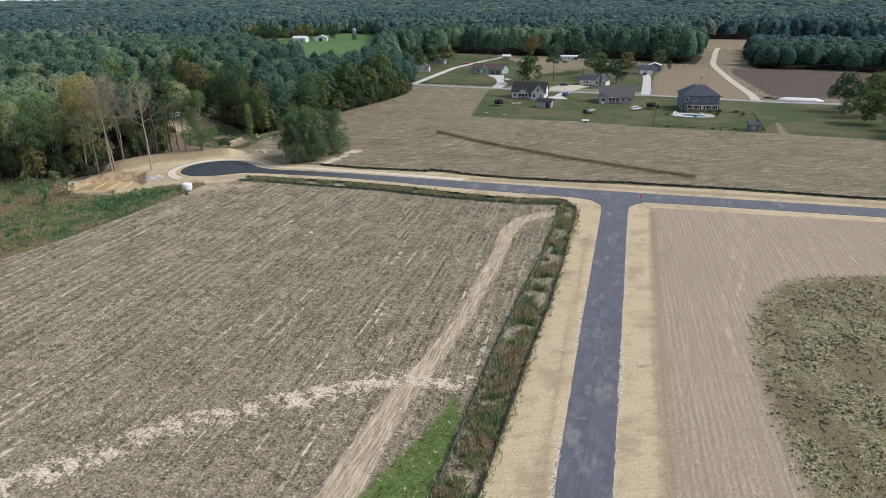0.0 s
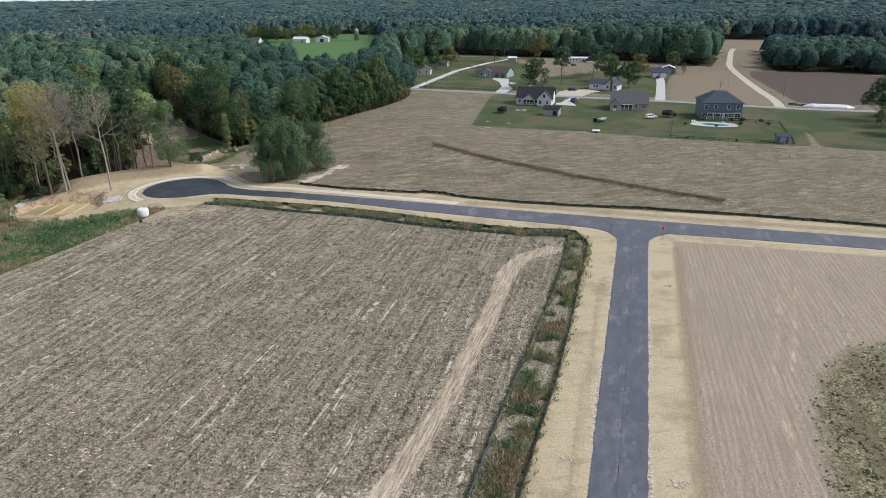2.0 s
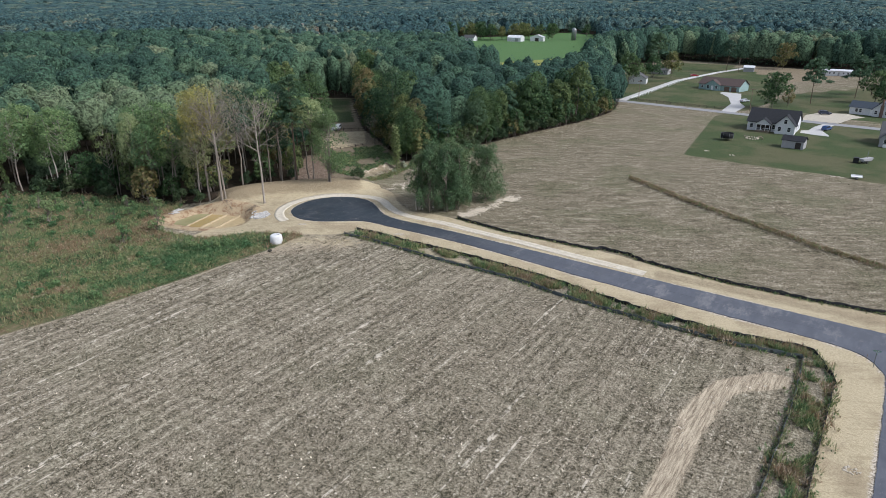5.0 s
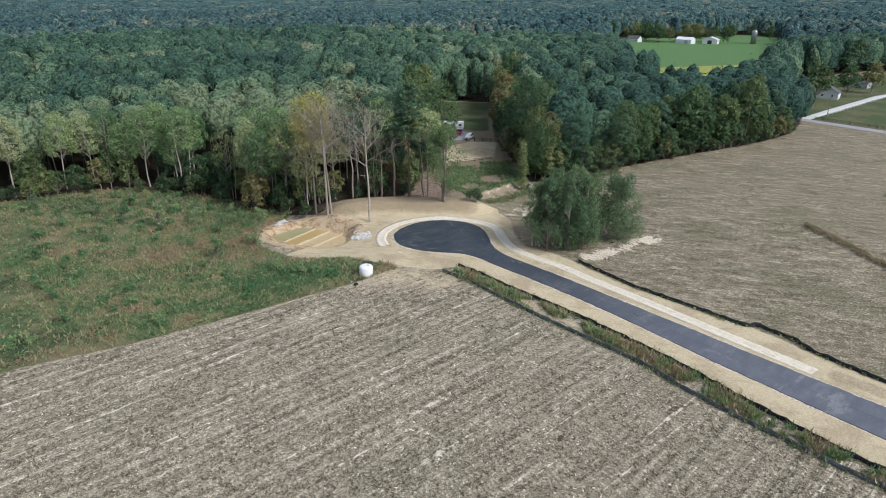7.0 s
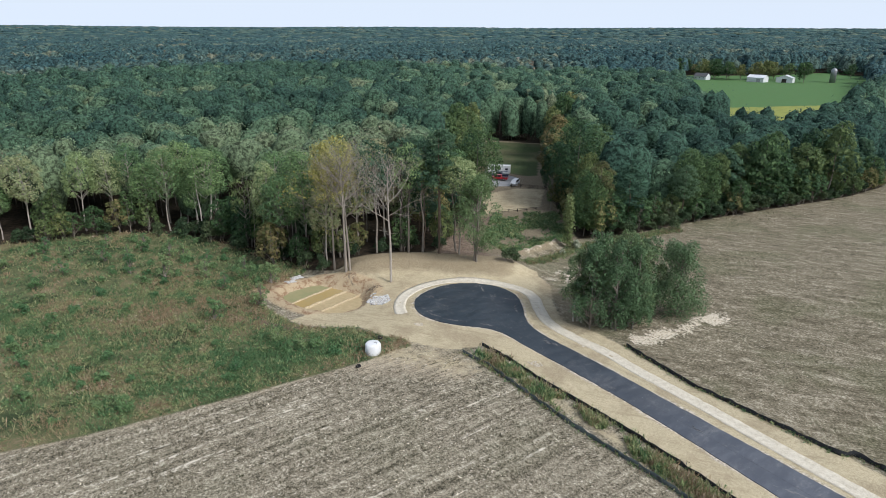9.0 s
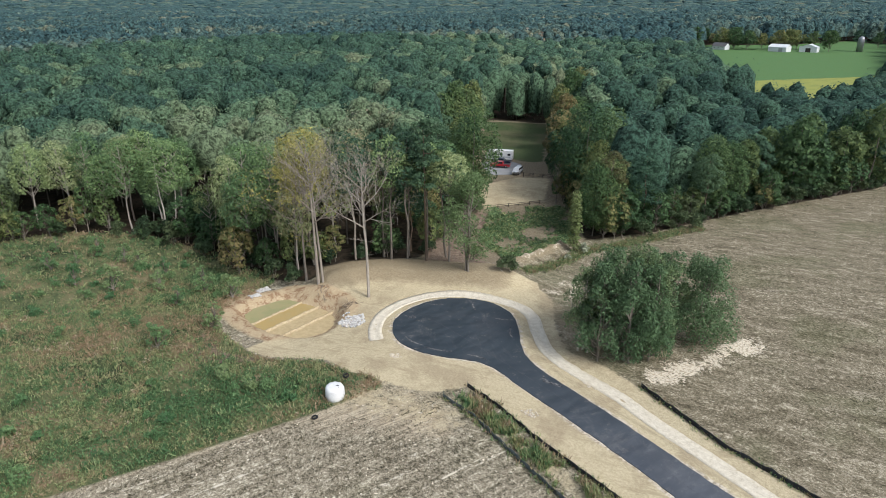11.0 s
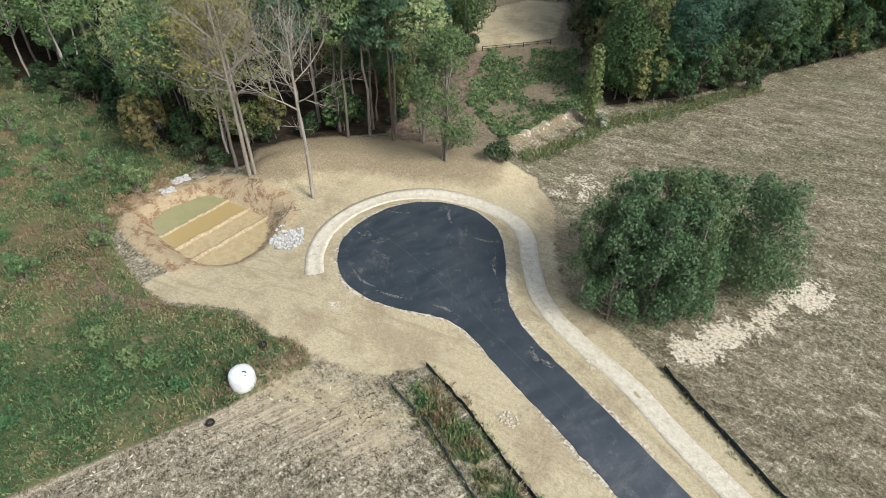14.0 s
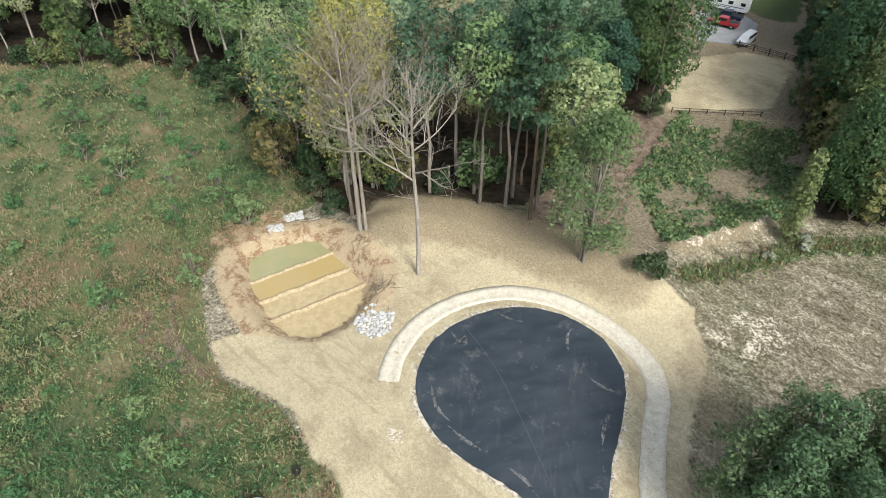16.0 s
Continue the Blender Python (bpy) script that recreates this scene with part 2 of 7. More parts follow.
    track_c = two(g.math("ADD", g.math("MULTIPLY", g.noise(2.4, 6, 0.8, (0.10, 1.3, 1), 88.0), 0.6), g.math("MULTIPLY", grit, 0.4)), (0.20, 0.158, 0.108), (0.60, 0.505, 0.365), 0.42, 0.58)
    fresh_c = g.ramp(tex, (0.45, (0.030, 0.040, 0.017)), (0.51, (0.092, 0.102, 0.044)), (0.56, (0.21, 0.185, 0.110)), (0.62, (0.44, 0.38, 0.26)))
    fresh_c = g.mix(g.math("MULTIPLY", g.step(streak, 0.56, 0.64, 0.0, 0.6), g.step(grit, 0.46, 0.56)), fresh_c, (0.50, 0.44, 0.32))
    fresh_c = g.mix(g.step(drift, 0.47, 0.60, 0.0, 0.75), fresh_c, two(grit, (0.075, 0.062, 0.034), (0.22, 0.18, 0.105), 0.42, 0.58))
    green_c = two(tex, (0.050, 0.085, 0.022), (0.130, 0.190, 0.055), 0.46, 0.60)
    sand_c = two(fine, (0.42, 0.345, 0.245), (0.70, 0.62, 0.49), 0.36, 0.58)
    mat_c = two(straw_fine, (0.45, 0.395, 0.30), (0.67, 0.605, 0.48), 0.40, 0.60)
    clay_c = two(g.noise(0.6, 5, 0.75), (0.27, 0.165, 0.095), (0.45, 0.345, 0.215), 0.40, 0.54)
    clay_c = g.mix(g.step(fine, 0.5, 0.66, 0.0, 0.6), clay_c, (0.55, 0.455, 0.31))
    litter_c = two(g.math("ADD", g.math("MULTIPLY", grit, 0.6), g.math("MULTIPLY", mid, 0.4)), (0.100, 0.066, 0.046), (0.31, 0.238, 0.178), 0.42, 0.60)
    fringe_c = two(fine, (0.24, 0.20, 0.15), (0.64, 0.57, 0.46), 0.40, 0.58)
    col = over(col, tan, tan_c)
    col = over(col, lawn, lawn_c)
    col = over(col, farm, farm_c)
    col = over(col, graded, graded_c)
    col = over(col, fresh, fresh_c, 0.35, 0.8, 0.9)
    col = over(col, track, track_c, 0.35, 0.7, 0.8)
    col = over(col, meadow, meadow_c)
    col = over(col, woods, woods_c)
    col = over(col, straw, straw_c, 0.32, 0.68, 1.0)
    bank, grassy, plough = g.channels("zone_f")
    col = over(col, plough, two(tex, (0.060, 0.047, 0.040), (0.145, 0.112, 0.092), 0.46, 0.62))
    col = over(col, grassy, green_c, 0.35, 0.75, 0.9)
    bank_c = two(straw_fine, (0.175, 0.135, 0.083), (0.395, 0.322, 0.212), 0.38, 0.62)
    bank_c = g.mix(g.step(mid, 0.5, 0.62, 0.0, 0.5), bank_c, (0.25, 0.195, 0.12))
    col = over(col, bank, bank_c, 0.3, 0.8, 0.8)
    col = over(col, litter, litter_c, 0.3, 0.7, 0.8)
    col = over(col, clay, clay_c, 0.3, 0.7, 0.7)
    col = over(col, mat, mat_c, 0.42, 0.58, 0.10)
    col = over(col, fringe, fringe_c, 0.35, 0.7, 0.9)
    strewn = g.math("MULTIPLY", sand, g.step(g.noise(0.42, 5, 0.72, (1.0, 0.55, 1), 60.0), 0.40, 0.54, 0.50, 1.0))
    strewn = g.math("MULTIPLY", strewn, g.step(grit, 0.36, 0.52, 0.76, 1.0))
    col = over(col, strewn, sand_c, 0.44, 0.66, 1.5)
    relief = g.math("ADD", g.math("ADD", g.math("MULTIPLY", fine, 1.0), g.math("MULTIPLY", grit, 0.45)), mid)
    g.bump(relief, 0.6, 0.11)
    return g.done(col)


def asphalt_material():
    g = Graph("asphalt", 0.7, 0.35)
    sx = g.n.new("ShaderNodeSeparateXYZ")
    g.l.new(g.co, sx.inputs[0])
    newer = g.step(sx.outputs[0], -98.0, -40.0, 1.0, 0.0)       # fresh surface towards the turning circle
    fine = g.noise(14.0, 5, 0.75)
    mid = g.noise(0.8, 5, 0.65, (1.0, 0.35, 1))
    wide = g.noise(0.16, 4, 0.55)
    old = g.mix(g.step(mid, 0.35, 0.7), (0.085, 0.092, 0.110), (0.130, 0.138, 0.158))
    fresh = g.mix(g.step(mid, 0.35, 0.7), (0.025, 0.035, 0.044), (0.041, 0.053, 0.064))
    c = g.mix(newer, old, fresh)
    c = g.mix(g.step(wide, 0.46, 0.68, 0.0, 0.18), c, (0.10, 0.10, 0.105))
    dust = g.math("MULTIPLY", g.step(g.noise(0.55, 6, 0.7), 0.56, 0.70), g.step(fine, 0.45, 0.6))
    c = g.mix(g.math("MULTIPLY", dust, 0.5), c, (0.33, 0.30, 0.26))
    c = g.mix(g.math("MULTIPLY", g.step(g.noise(0.35, 6, 0.75, (1.0, 0.25, 1), 65.0), 0.55, 0.70, 0.0, 0.35), g.step(fine, 0.40, 0.62)), c, (0.22, 0.21, 0.20))
    worn = g.math("MULTIPLY", g.math("SUBTRACT", 1.0, newer), g.math("MULTIPLY", g.step(g.noise(0.28, 6, 0.75, (1.0, 0.4, 1), 0.0), 0.52, 0.66), g.step(fine, 0.42, 0.60, 0.25, 1.0)))
    c = g.mix(g.math("MULTIPLY", worn, 0.55), c, (0.36, 0.345, 0.325))
    c = g.mix(g.step(g.cells(1.3), 0.0, 0.06, 0.8, 0.0), c, (0.50, 0.48, 0.44))
    g.bump(fine, 0.25, 0.01)
    return g.done(c, g.step(mid, 0.3, 0.7, 0.55, 0.8))


M_GROUND, M_ASPHALT = ground_material(), asphalt_material()
M_BARK = bark_material("grey_bark", (0.10, 0.085, 0.068), (0.27, 0.235, 0.195))
M_PINE_BARK = bark_material("pine_bark", (0.065, 0.048, 0.036), (0.17, 0.125, 0.09))
M_PALE_BARK = bark_material("pale_bark", (0.24, 0.205, 0.17), (0.47, 0.425, 0.365))
GREENS = ((0.0, (0.112, 0.195, 0.083)), (0.35, (0.174, 0.271, 0.109)), (0.62, (0.250, 0.338, 0.139)), (0.85, (0.318, 0.373, 0.177)), (0.96, (0.318, 0.338, 0.171)), (1.0, (0.286, 0.251, 0.147)))
PINES = ((0.0, (0.040, 0.091, 0.054)), (0.5, (0.061, 0.122, 0.071)), (1.0, (0.095, 0.159, 0.079)))
MIXED = ((0.0, (0.050, 0.105, 0.078)), (0.4, (0.078, 0.150, 0.098)), (0.6, (0.127, 0.214, 0.124)), (0.78, (0.188, 0.260, 0.145)), (0.95, (0.225, 0.265, 0.155)), (1.0, (0.245, 0.210, 0.145)))
M_BROAD = leaves("broad_leaves", GREENS, "object", 0.3, 7.0)
M_DARKBROAD = leaves("dark_broad_leaves", ((0.0, (0.036, 0.080, 0.036)), (0.35, (0.064, 0.122, 0.046)), (0.62, (0.110, 0.160, 0.058)), (0.86, (0.165, 0.185, 0.064)), (1.0, (0.20, 0.160, 0.070))), "object", 0.42, 6.0)
# bush greens darkened to paint in the deep shade under taller crowns
M_BUSH = leaves("bush_leaves", ((0.0, (0.036, 0.066, 0.032)), (0.6, (0.060, 0.098, 0.044)), (1.0, (0.100, 0.130, 0.060))))
M_PINE = leaves("pine_needles", PINES)
M_WOODS = leaves("woods_leaves", MIXED, "tone", 0.22, 2.2)
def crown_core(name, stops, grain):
    """The inside of a leafy crown seen from afar, its shade painted in."""
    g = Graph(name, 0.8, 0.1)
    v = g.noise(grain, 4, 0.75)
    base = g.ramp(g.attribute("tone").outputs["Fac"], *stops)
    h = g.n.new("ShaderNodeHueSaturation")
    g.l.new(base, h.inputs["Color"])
    # patchy dark values stand in for shade between the leaves
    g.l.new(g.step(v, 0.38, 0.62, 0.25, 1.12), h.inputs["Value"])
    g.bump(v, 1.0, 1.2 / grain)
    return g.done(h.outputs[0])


# far greens shifted to blue-grey: distance haze put into the colour
HAZED_FARMIX = ((0.0, (0.052, 0.114, 0.122)), (0.4, (0.080, 0.150, 0.142)), (0.7, (0.140, 0.205, 0.165)), (0.9, (0.215, 0.250, 0.170)), (1.0, (0.27, 0.225, 0.165)))
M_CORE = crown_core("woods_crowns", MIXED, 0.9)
M_FARCORE = crown_core("hazed_far_woods_crowns", HAZED_FARMIX, 0.35)
# far leaves carry the same painted blue-grey haze
M_FARWOODS = leaves("hazed_far_woods_leaves", ((0.0, (0.056, 0.118, 0.124)), (0.4, (0.082, 0.150, 0.142)), (0.7, (0.125, 0.190, 0.162)), (0.9, (0.182, 0.225, 0.175)), (1.0, (0.230, 0.205, 0.170))), "tone", 0.35, 0)
M_YELLOW = leaves("yellow_leaves", ((0.0, (0.290, 0.300, 0.085)), (1.0, (0.390, 0.345, 0.105))))
M_GROVE = leaves("grove_leaves", ((0.0, (0.090, 0.155, 0.074)), (0.7, (0.118, 0.188, 0.086)), (1.0, (0.150, 0.206, 0.092))), "object", 0.45, 6.0)
M_POPLAR = leaves("poplar_leaves", ((0.0, (0.167, 0.214, 0.083)), (1.0, (0.205, 0.240, 0.094))))
M_WILLOW = leaves("willow_leaves", ((0.0, (0.135, 0.205, 0.085)), (1.0, (0.165, 0.235, 0.100))), "object", 0.36, 7.0)
M_LEAFY = leaves("leafy_shrub", ((0.0, (0.085, 0.185, 0.080)), (0.5, (0.135, 0.235, 0.096)), (1.0, (0.215, 0.290, 0.130))), "object", 0.36)
M_RUST = leaves("rust_leaves", ((0.0, (0.125, 0.072, 0.040)), (0.6, (0.135, 0.100, 0.046)), (1.0, (0.115, 0.125, 0.050))), "object", 0.4)
M_WEED = leaves("weeds", ((0.0, (0.085, 0.175, 0.075)), (0.22, (0.165, 0.245, 0.105)), (0.42, (0.285, 0.315, 0.145)), (0.58, (0.335, 0.305, 0.170)), (0.74, (0.295, 0.195, 0.118)), (0.88, (0.350, 0.265, 0.180)), (1.0, (0.48, 0.42, 0.31))), "tone", 0.32, 7.0)
M_STUBBLE = leaves("stubble", ((0.0, (0.075, 0.112, 0.045)), (0.30, (0.10, 0.092, 0.052)), (0.45, (0.115, 0.098, 0.064)), (0.7, (0.21, 0.180, 0.120)), (1.0, (0.66, 0.59, 0.47))), "tone", 0.3, 0)

# ---- geometry helpers ----
def mesh_from(name, verts, faces, mat=None, smooth=False, tone=None):
    """A mesh from an array of points and an array of faces with 3 or 4 corners each."""
    verts, faces = np.asarray(verts, np.float32).reshape(-1, 3), np.asarray(faces, np.int32)
    me = bpy.data.meshes.new(name)
    n, k = faces.shape
    me.vertices.add(len(verts)), me.loops.add(n * k), me.polygons.add(n)
    me.vertices.foreach_set("co", verts.ravel())
    me.loops.foreach_set("vertex_index", faces.ravel())
    me.polygons.foreach_set("loop_start", np.arange(n, dtype=np.int32) * k)
    if smooth:
        me.polygons.foreach_set("use_smooth", np.ones(n, bool))
    if tone is not None:
        me.attributes.new("tone", "FLOAT", "POINT").data.foreach_set("value", np.asarray(tone, np.float32))
    if mat is not None:
        me.materials.append(mat)
    me.update(calc_edges=True)
    return me


def part(name, data, mat, parent, label=""):
    """One mesh object under a thing or a part; data is a bmesh or a mesh."""
    if isinstance(data, bmesh.types.BMesh):
        me = bpy.data.meshes.new(name)
        data.to_mesh(me)
        data.free()
        data = me
    if mat is not None and not data.materials:
        data.materials.append(mat)
    ob = new(name, data)
    ob.parent = parent
    if label:
        tagged(ob, label)
    return ob


def thing(name, label, category, place=(0, 0, 0), turn=0.0, group="", kind=""):
    ob = new(name)
    ob.matrix_basis = pose(*place, 0, 0, turn)
    return tagged(ob, label, category, group, kind)


def signed(P, poly):
    """Signed distance of points to a polygon, positive inside."""
    A = np.array(poly, float)
    B = np.roll(A, -1, 0)
    best, wind = np.full(len(P), 1e18), np.zeros(len(P), bool)
    for (ax, ay), (bx, by) in zip(A, B):
        dx, dy = bx - ax, by - ay
        t = np.clip(((P[:, 0] - ax) * dx + (P[:, 1] - ay) * dy) / (dx * dx + dy * dy + 1e-12), 0, 1)
        best = np.minimum(best, (P[:, 0] - ax - t * dx) ** 2 + (P[:, 1] - ay - t * dy) ** 2)
        if ay != by:
            cross = (ay > P[:, 1]) != (by > P[:, 1])
            wind ^= cross & (P[:, 0] < (bx - ax) * (P[:, 1] - ay) / (by - ay) + ax)
    return np.where(wind, 1, -1) * np.sqrt(best)


def along(P, line):
    """Distance of points to an open line."""
    best = np.full(len(P), 1e18)
    for (ax, ay), (bx, by) in zip(line[:-1], line[1:]):
        dx, dy = bx - ax, by - ay
        t = np.clip(((P[:, 0] - ax) * dx + (P[:, 1] - ay) * dy) / (dx * dx + dy * dy + 1e-12), 0, 1)
        best = np.minimum(best, (P[:, 0] - ax - t * dx) ** 2 + (P[:, 1] - ay - t * dy) ** 2)
    return np.sqrt(best)


def smooth01(x):
    x = np.clip(x, 0, 1)
    return x * x * (3 - 2 * x)


def curve(points, n=6, closed=False):
    """A smooth line through the points."""
    p = [np.array(q, float) for q in points]
    m, out = len(p), []
    for i in range(m if closed else m - 1):
        a, b = p[i - 1 if (i or closed) else 0], p[i]
        c, d = p[(i + 1) % m], p[(i + 2) % m if closed else min(i + 2, m - 1)]
        for k in range(n):
            t = k / n
            out.append(0.5 * (2 * b + (c - a) * t + (2 * a - 5 * b + 4 * c - d) * t * t + (3 * b - a - 3 * c + d) * t ** 3))
    if not closed:
        out.append(p[-1])
    return out


def evenly(line, step):
    """Points at even steps along a line."""
    line = np.array(line, float)
    s = np.r_[0, np.cumsum(np.linalg.norm(np.diff(line, axis=0), axis=1))]
    q = np.linspace(0, s[-1], max(2, int(s[-1] / step) + 1))
    return np.stack([np.interp(q, s, line[:, k]) for k in range(line.shape[1])], 1)


# ---- the plan, in metres: x east, y north ----
ROAD = [(-4.4, 0), (-2.9, 50), (-1.6, 96), (-0.2, 140), (-0.8, 146), (-3.2, 149.2), (-8.5, 150.5), (-22, 151.3), (-36, 152.4), (-49, 153.6), (-58, 154.7), (-68, 155.7),
        (-79, 156.4), (-88, 156.6), (-93, 157.0), (-96, 156.4), (-98.6, 154.7), (-101, 152.8), (-104, 151.2), (-107, 150.7), (-110, 151.3), (-113, 153.0), (-115.3, 156.2),
        (-116.2, 160), (-115.8, 164), (-113.6, 167.6), (-110.2, 169.8), (-106.6, 170.3), (-103.4, 169.4), (-99.5, 166.8), (-95, 163.4), (-90, 161.8), (-80, 161.3),
        (-71, 160.7), (-61, 160), (-45, 159), (-35, 158.6), (4, 157.5), (60, 156.4), (230, 153.5), (230, 147), (60, 149.8), (14, 150.0), (9, 149.2), (6.2, 146), (5.4, 140), (3.9, 96), (2.4, 50), (0.9, 0)]
MAT_LINE = [(-110.5, 148.6), (-113.6, 150.2), (-116.6, 153.2), (-118.4, 157.2), (-118.7, 161.3), (-117.8, 164.7), (-115.2, 168.4), (-110.8, 171.4), (-106.2, 172.8), (-102.3, 172.1), (-98.3, 169.4),
            (-93.4, 166.5), (-88.2, 165.3), (-80, 165.2), (-73.5, 164.2), (-63, 163.2), (-54, 162.2), (-46, 161.4), (-39.5, 160.9), (-35.5, 160.5)]
STRAW = [(-11, 0), (-9.8, 49), (-8.6, 68), (-7, 91), (-5.9, 125), (-5.4, 139.7), (-8.5, 146.7), (-19, 145.5), (-40, 147.7), (-65, 150.4), (-86, 151.3), (-92.4, 151.2), (-94, 146.8), (-98.5, 143.8),
         (-102.5, 142.5), (-104.5, 140.8), (-109.5, 140), (-112.6, 137.2), (-115.6, 133.9), (-120.0, 132.4), (-120.4, 135.4), (-125.5, 134.9), (-131.0, 133.2), (-134.6, 136.8), (-135.8, 140.5), (-135.6, 146), (-133.5, 151), (-133.5, 157), (-130.5, 164), (-123, 172.5), (-116, 178.6),
         (-110, 180.5), (-104, 178.5), (-97, 172), (-91, 168.3), (-85, 169.4), (-78.5, 168.7), (-66, 166.4), (-46, 166.6), (-33, 164.6), (-9, 163.9), (30, 165), (62, 163.5), (140, 162),
         (140, 146), (10, 146), (9.5, 125), (8.5, 85), (7.5, 50), (6, 0)]
GRADED = [(5, 0), (7, 50), (9, 125), (10, 147), (140, 147), (140, 0)]
GREEN_EAST = [(36, 113.5), (29, 109.5), (23.5, 101), (21, 93), (19.4, 81), (19, 70), (19.6, 56), (21, 0), (100, 0), (100, 118), (50, 117)]
TRACK = [(-26.5, 0), (-24.8, 45.5), (-24.4, 53), (-23.6, 62), (-22, 71), (-20.3, 83), (-19.8, 97), (-19.4, 110), (-19.9, 124), (-18, 132), (-12.7, 138), (-9.8, 138), (-9.7, 135.4), (-15.2, 130.5), (-16.6, 121),
         (-16.6, 106), (-17.2, 93), (-18, 80), (-19.3, 69), (-20.4, 62), (-20.6, 46), (-22, 0)]
FRESH_LOW = [(-22, 20), (-21.3, 46), (-17.3, 59), (-15.6, 67), (-13.4, 60), (-14.0, 46), (-15, 20)]
MEADOW = [(-108.5, 0), (-106.5, 85), (-103.2, 97), (-101.6, 107), (-100, 120), (-98.7, 133), (-98.6, 142.5), (-102, 143.2), (-104.5, 141), (-110, 139), (-115, 133.8), (-119.7, 132.3), (-130, 131.5), (-136.5, 137),
          (-141, 147), (-151, 143.6), (-166, 141.5), (-180, 136), (-193, 122), (-198, 100), (-198, 0)]
SANDS = [[(-82.4, 170.5), (-80.9, 176.3), (-79, 184), (-80.2, 190.5), (-77.2, 193.2), (-74.1, 191.7), (-76, 182), (-76.2, 174.4), (-78.8, 170.2)],
         [(-107.9, 179.5), (-109.9, 185), (-106.6, 190), (-102.8, 188.5), (-101.5, 183), (-103.9, 179.5)]]
DEBRIS = [(-128, 170), (-135, 174), (-141, 181), (-150, 196), (-146, 200), (-136, 190), (-126, 181), (-120, 177.5)]
CLEARING = [(-119, 183), (-121, 203), (-138, 216), (-148, 203), (-134, 187)]
YARD = [(-165, 211), (-164, 226), (-158, 232), (-145, 217), (-150, 202)]
PARKING = [(-184, 229), (-182, 237), (-174.5, 236.5), (-166, 228.5), (-171, 221)]
BACK_LAWN = [(-178, 239), (-200, 240), (-235, 275), (-215, 290), (-190, 262), (-172, 243)]
LAWNS = [[(-53, 255), (-60, 330), (-57, 343), (64, 320), (66, 300), (57, 242), (15, 246), (-15, 252)],
         [(60, 242), (66, 320), (130, 316), (130, 232)],
         [(-104, 352), (-120, 380), (-140, 440), (-135, 545), (-95, 545), (-52, 470), (-45, 360), (19, 338), (26, 420), (35, 470), (10, 490), (-40, 420), (-52, 350)]]
TANS = [[(22, 340), (30, 440), (62, 480), (66, 380), (62, 328)], [(-92, 470), (-80, 548), (-20, 548), (-30, 480), (-55, 470)], [(62, 655), (82, 798), (256, 808), (246, 655), (116, 645)]]
BROWNS = [(74, 338), (72, 440), (77, 470), (165, 455), (260, 430), (260, 322)]
FARM = [(-330, 560), (-370, 610), (-412, 672), (-432, 735), (-380, 780), (-362, 905), (-300, 850), (-262, 740), (-190, 560), (-165, 470), (-150, 400), (-145, 345), (-165, 345), (-215, 400), (-270, 480)]
FLOOR = [(-134.7, 137.2), (-136.5, 140.0), (-136.6, 143.3), (-136.1, 145.3), (-133.7, 146.5), (-130.4, 148.1), (-127.2, 149.5), (-124.6, 148.9), (-122.2, 147.0), (-120.8, 143.1), (-122.0, 140.6), (-124.4, 139.2), (-127.5, 138.2), (-131.1, 137.4)]
CREST = [(-132.4, 153.5), (-132.2, 157), (-130.2, 161.4), (-126.2, 166.3), (-121.2, 170.8), (-116.6, 175.6)]
BERM = [(-118.6, 184), (-119.4, 190), (-120.4, 196.6)]
HEDGE_LINE = [(-57.5, 219.5), (-40, 208), (-24, 198), (-11, 189), (1.6, 182.8), (12, 178.3), (23, 174.3)]
BAND = [(-56, 38), (-51, 43.7), (-45, 51.7), (-37.6, 57), (-29.6, 62.9), (-23.8, 66.7), (-15, 68)]
# everything that is not wooded
OPEN = [[(-197, -60), (-197, 100), (-193, 120), (-180, 134), (-166, 139.5), (-151, 141.6), (-141, 145), (-136, 150), (-134.5, 158), (-131, 170), (-119, 180), (-120, 203), (-114, 218), (-111, 238), (-108, 254),
         (-104, 272), (-99, 296), (-98, 318), (-102, 338), (-106, 352), (-122, 378), (-146, 440), (-150, 530), (-138, 575), (-82, 556), (-45, 552), (-9, 545), (28, 510), (56, 490), (58, 500), (70, 560), (66, 640),
         (60, 656), (80, 800), (260, 812), (250, 655), (116, 645), (106, 560), (92, 500), (92, 474), (115, 474), (163, 457), (300, 425), (300, -60)],
        [(-131, 170), (-141, 183), (-150, 200), (-165, 210), (-186, 226), (-200, 238), (-240, 276), (-215, 292), (-190, 264), (-172, 246), (-160, 234), (-138, 218), (-120, 204), (-119, 176)],
        FARM]


def fall(P):
    """How far the land falls away: gently to the north-west, and again down to the basin and the meadow."""
    P = np.asarray(P, float).reshape(-1, 2)
    s = -(P[:, 0] + 60) * 0.55 + (P[:, 1] - 140) * 0.83
    return 1.4 * smooth01((s - 8) / 50) * smooth01((225 - P[:, 1]) / 40) + 1.5 * smooth01((-102 - P[:, 0]) / 24) * smooth01((154 - P[:, 1]) / 10)


def laid(line):
    """A plan line drawn for level ground, laid on the falling land."""
    P = np.asarray(line, float)
    return [tuple(q) for q in P + (P - np.array([-55.0, 126.0])) * (fall(P) * 0.016)[:, None]]


ROAD, MAT_LINE, STRAW, MEADOW, DEBRIS, CLEARING, CREST, BERM = [laid(q) for q in (ROAD, MAT_LINE, STRAW, MEADOW, DEBRIS, CLEARING, CREST, BERM)]
SANDS, OPEN = [laid(q) for q in SANDS], [laid(q) for q in OPEN[:2]] + [FARM]


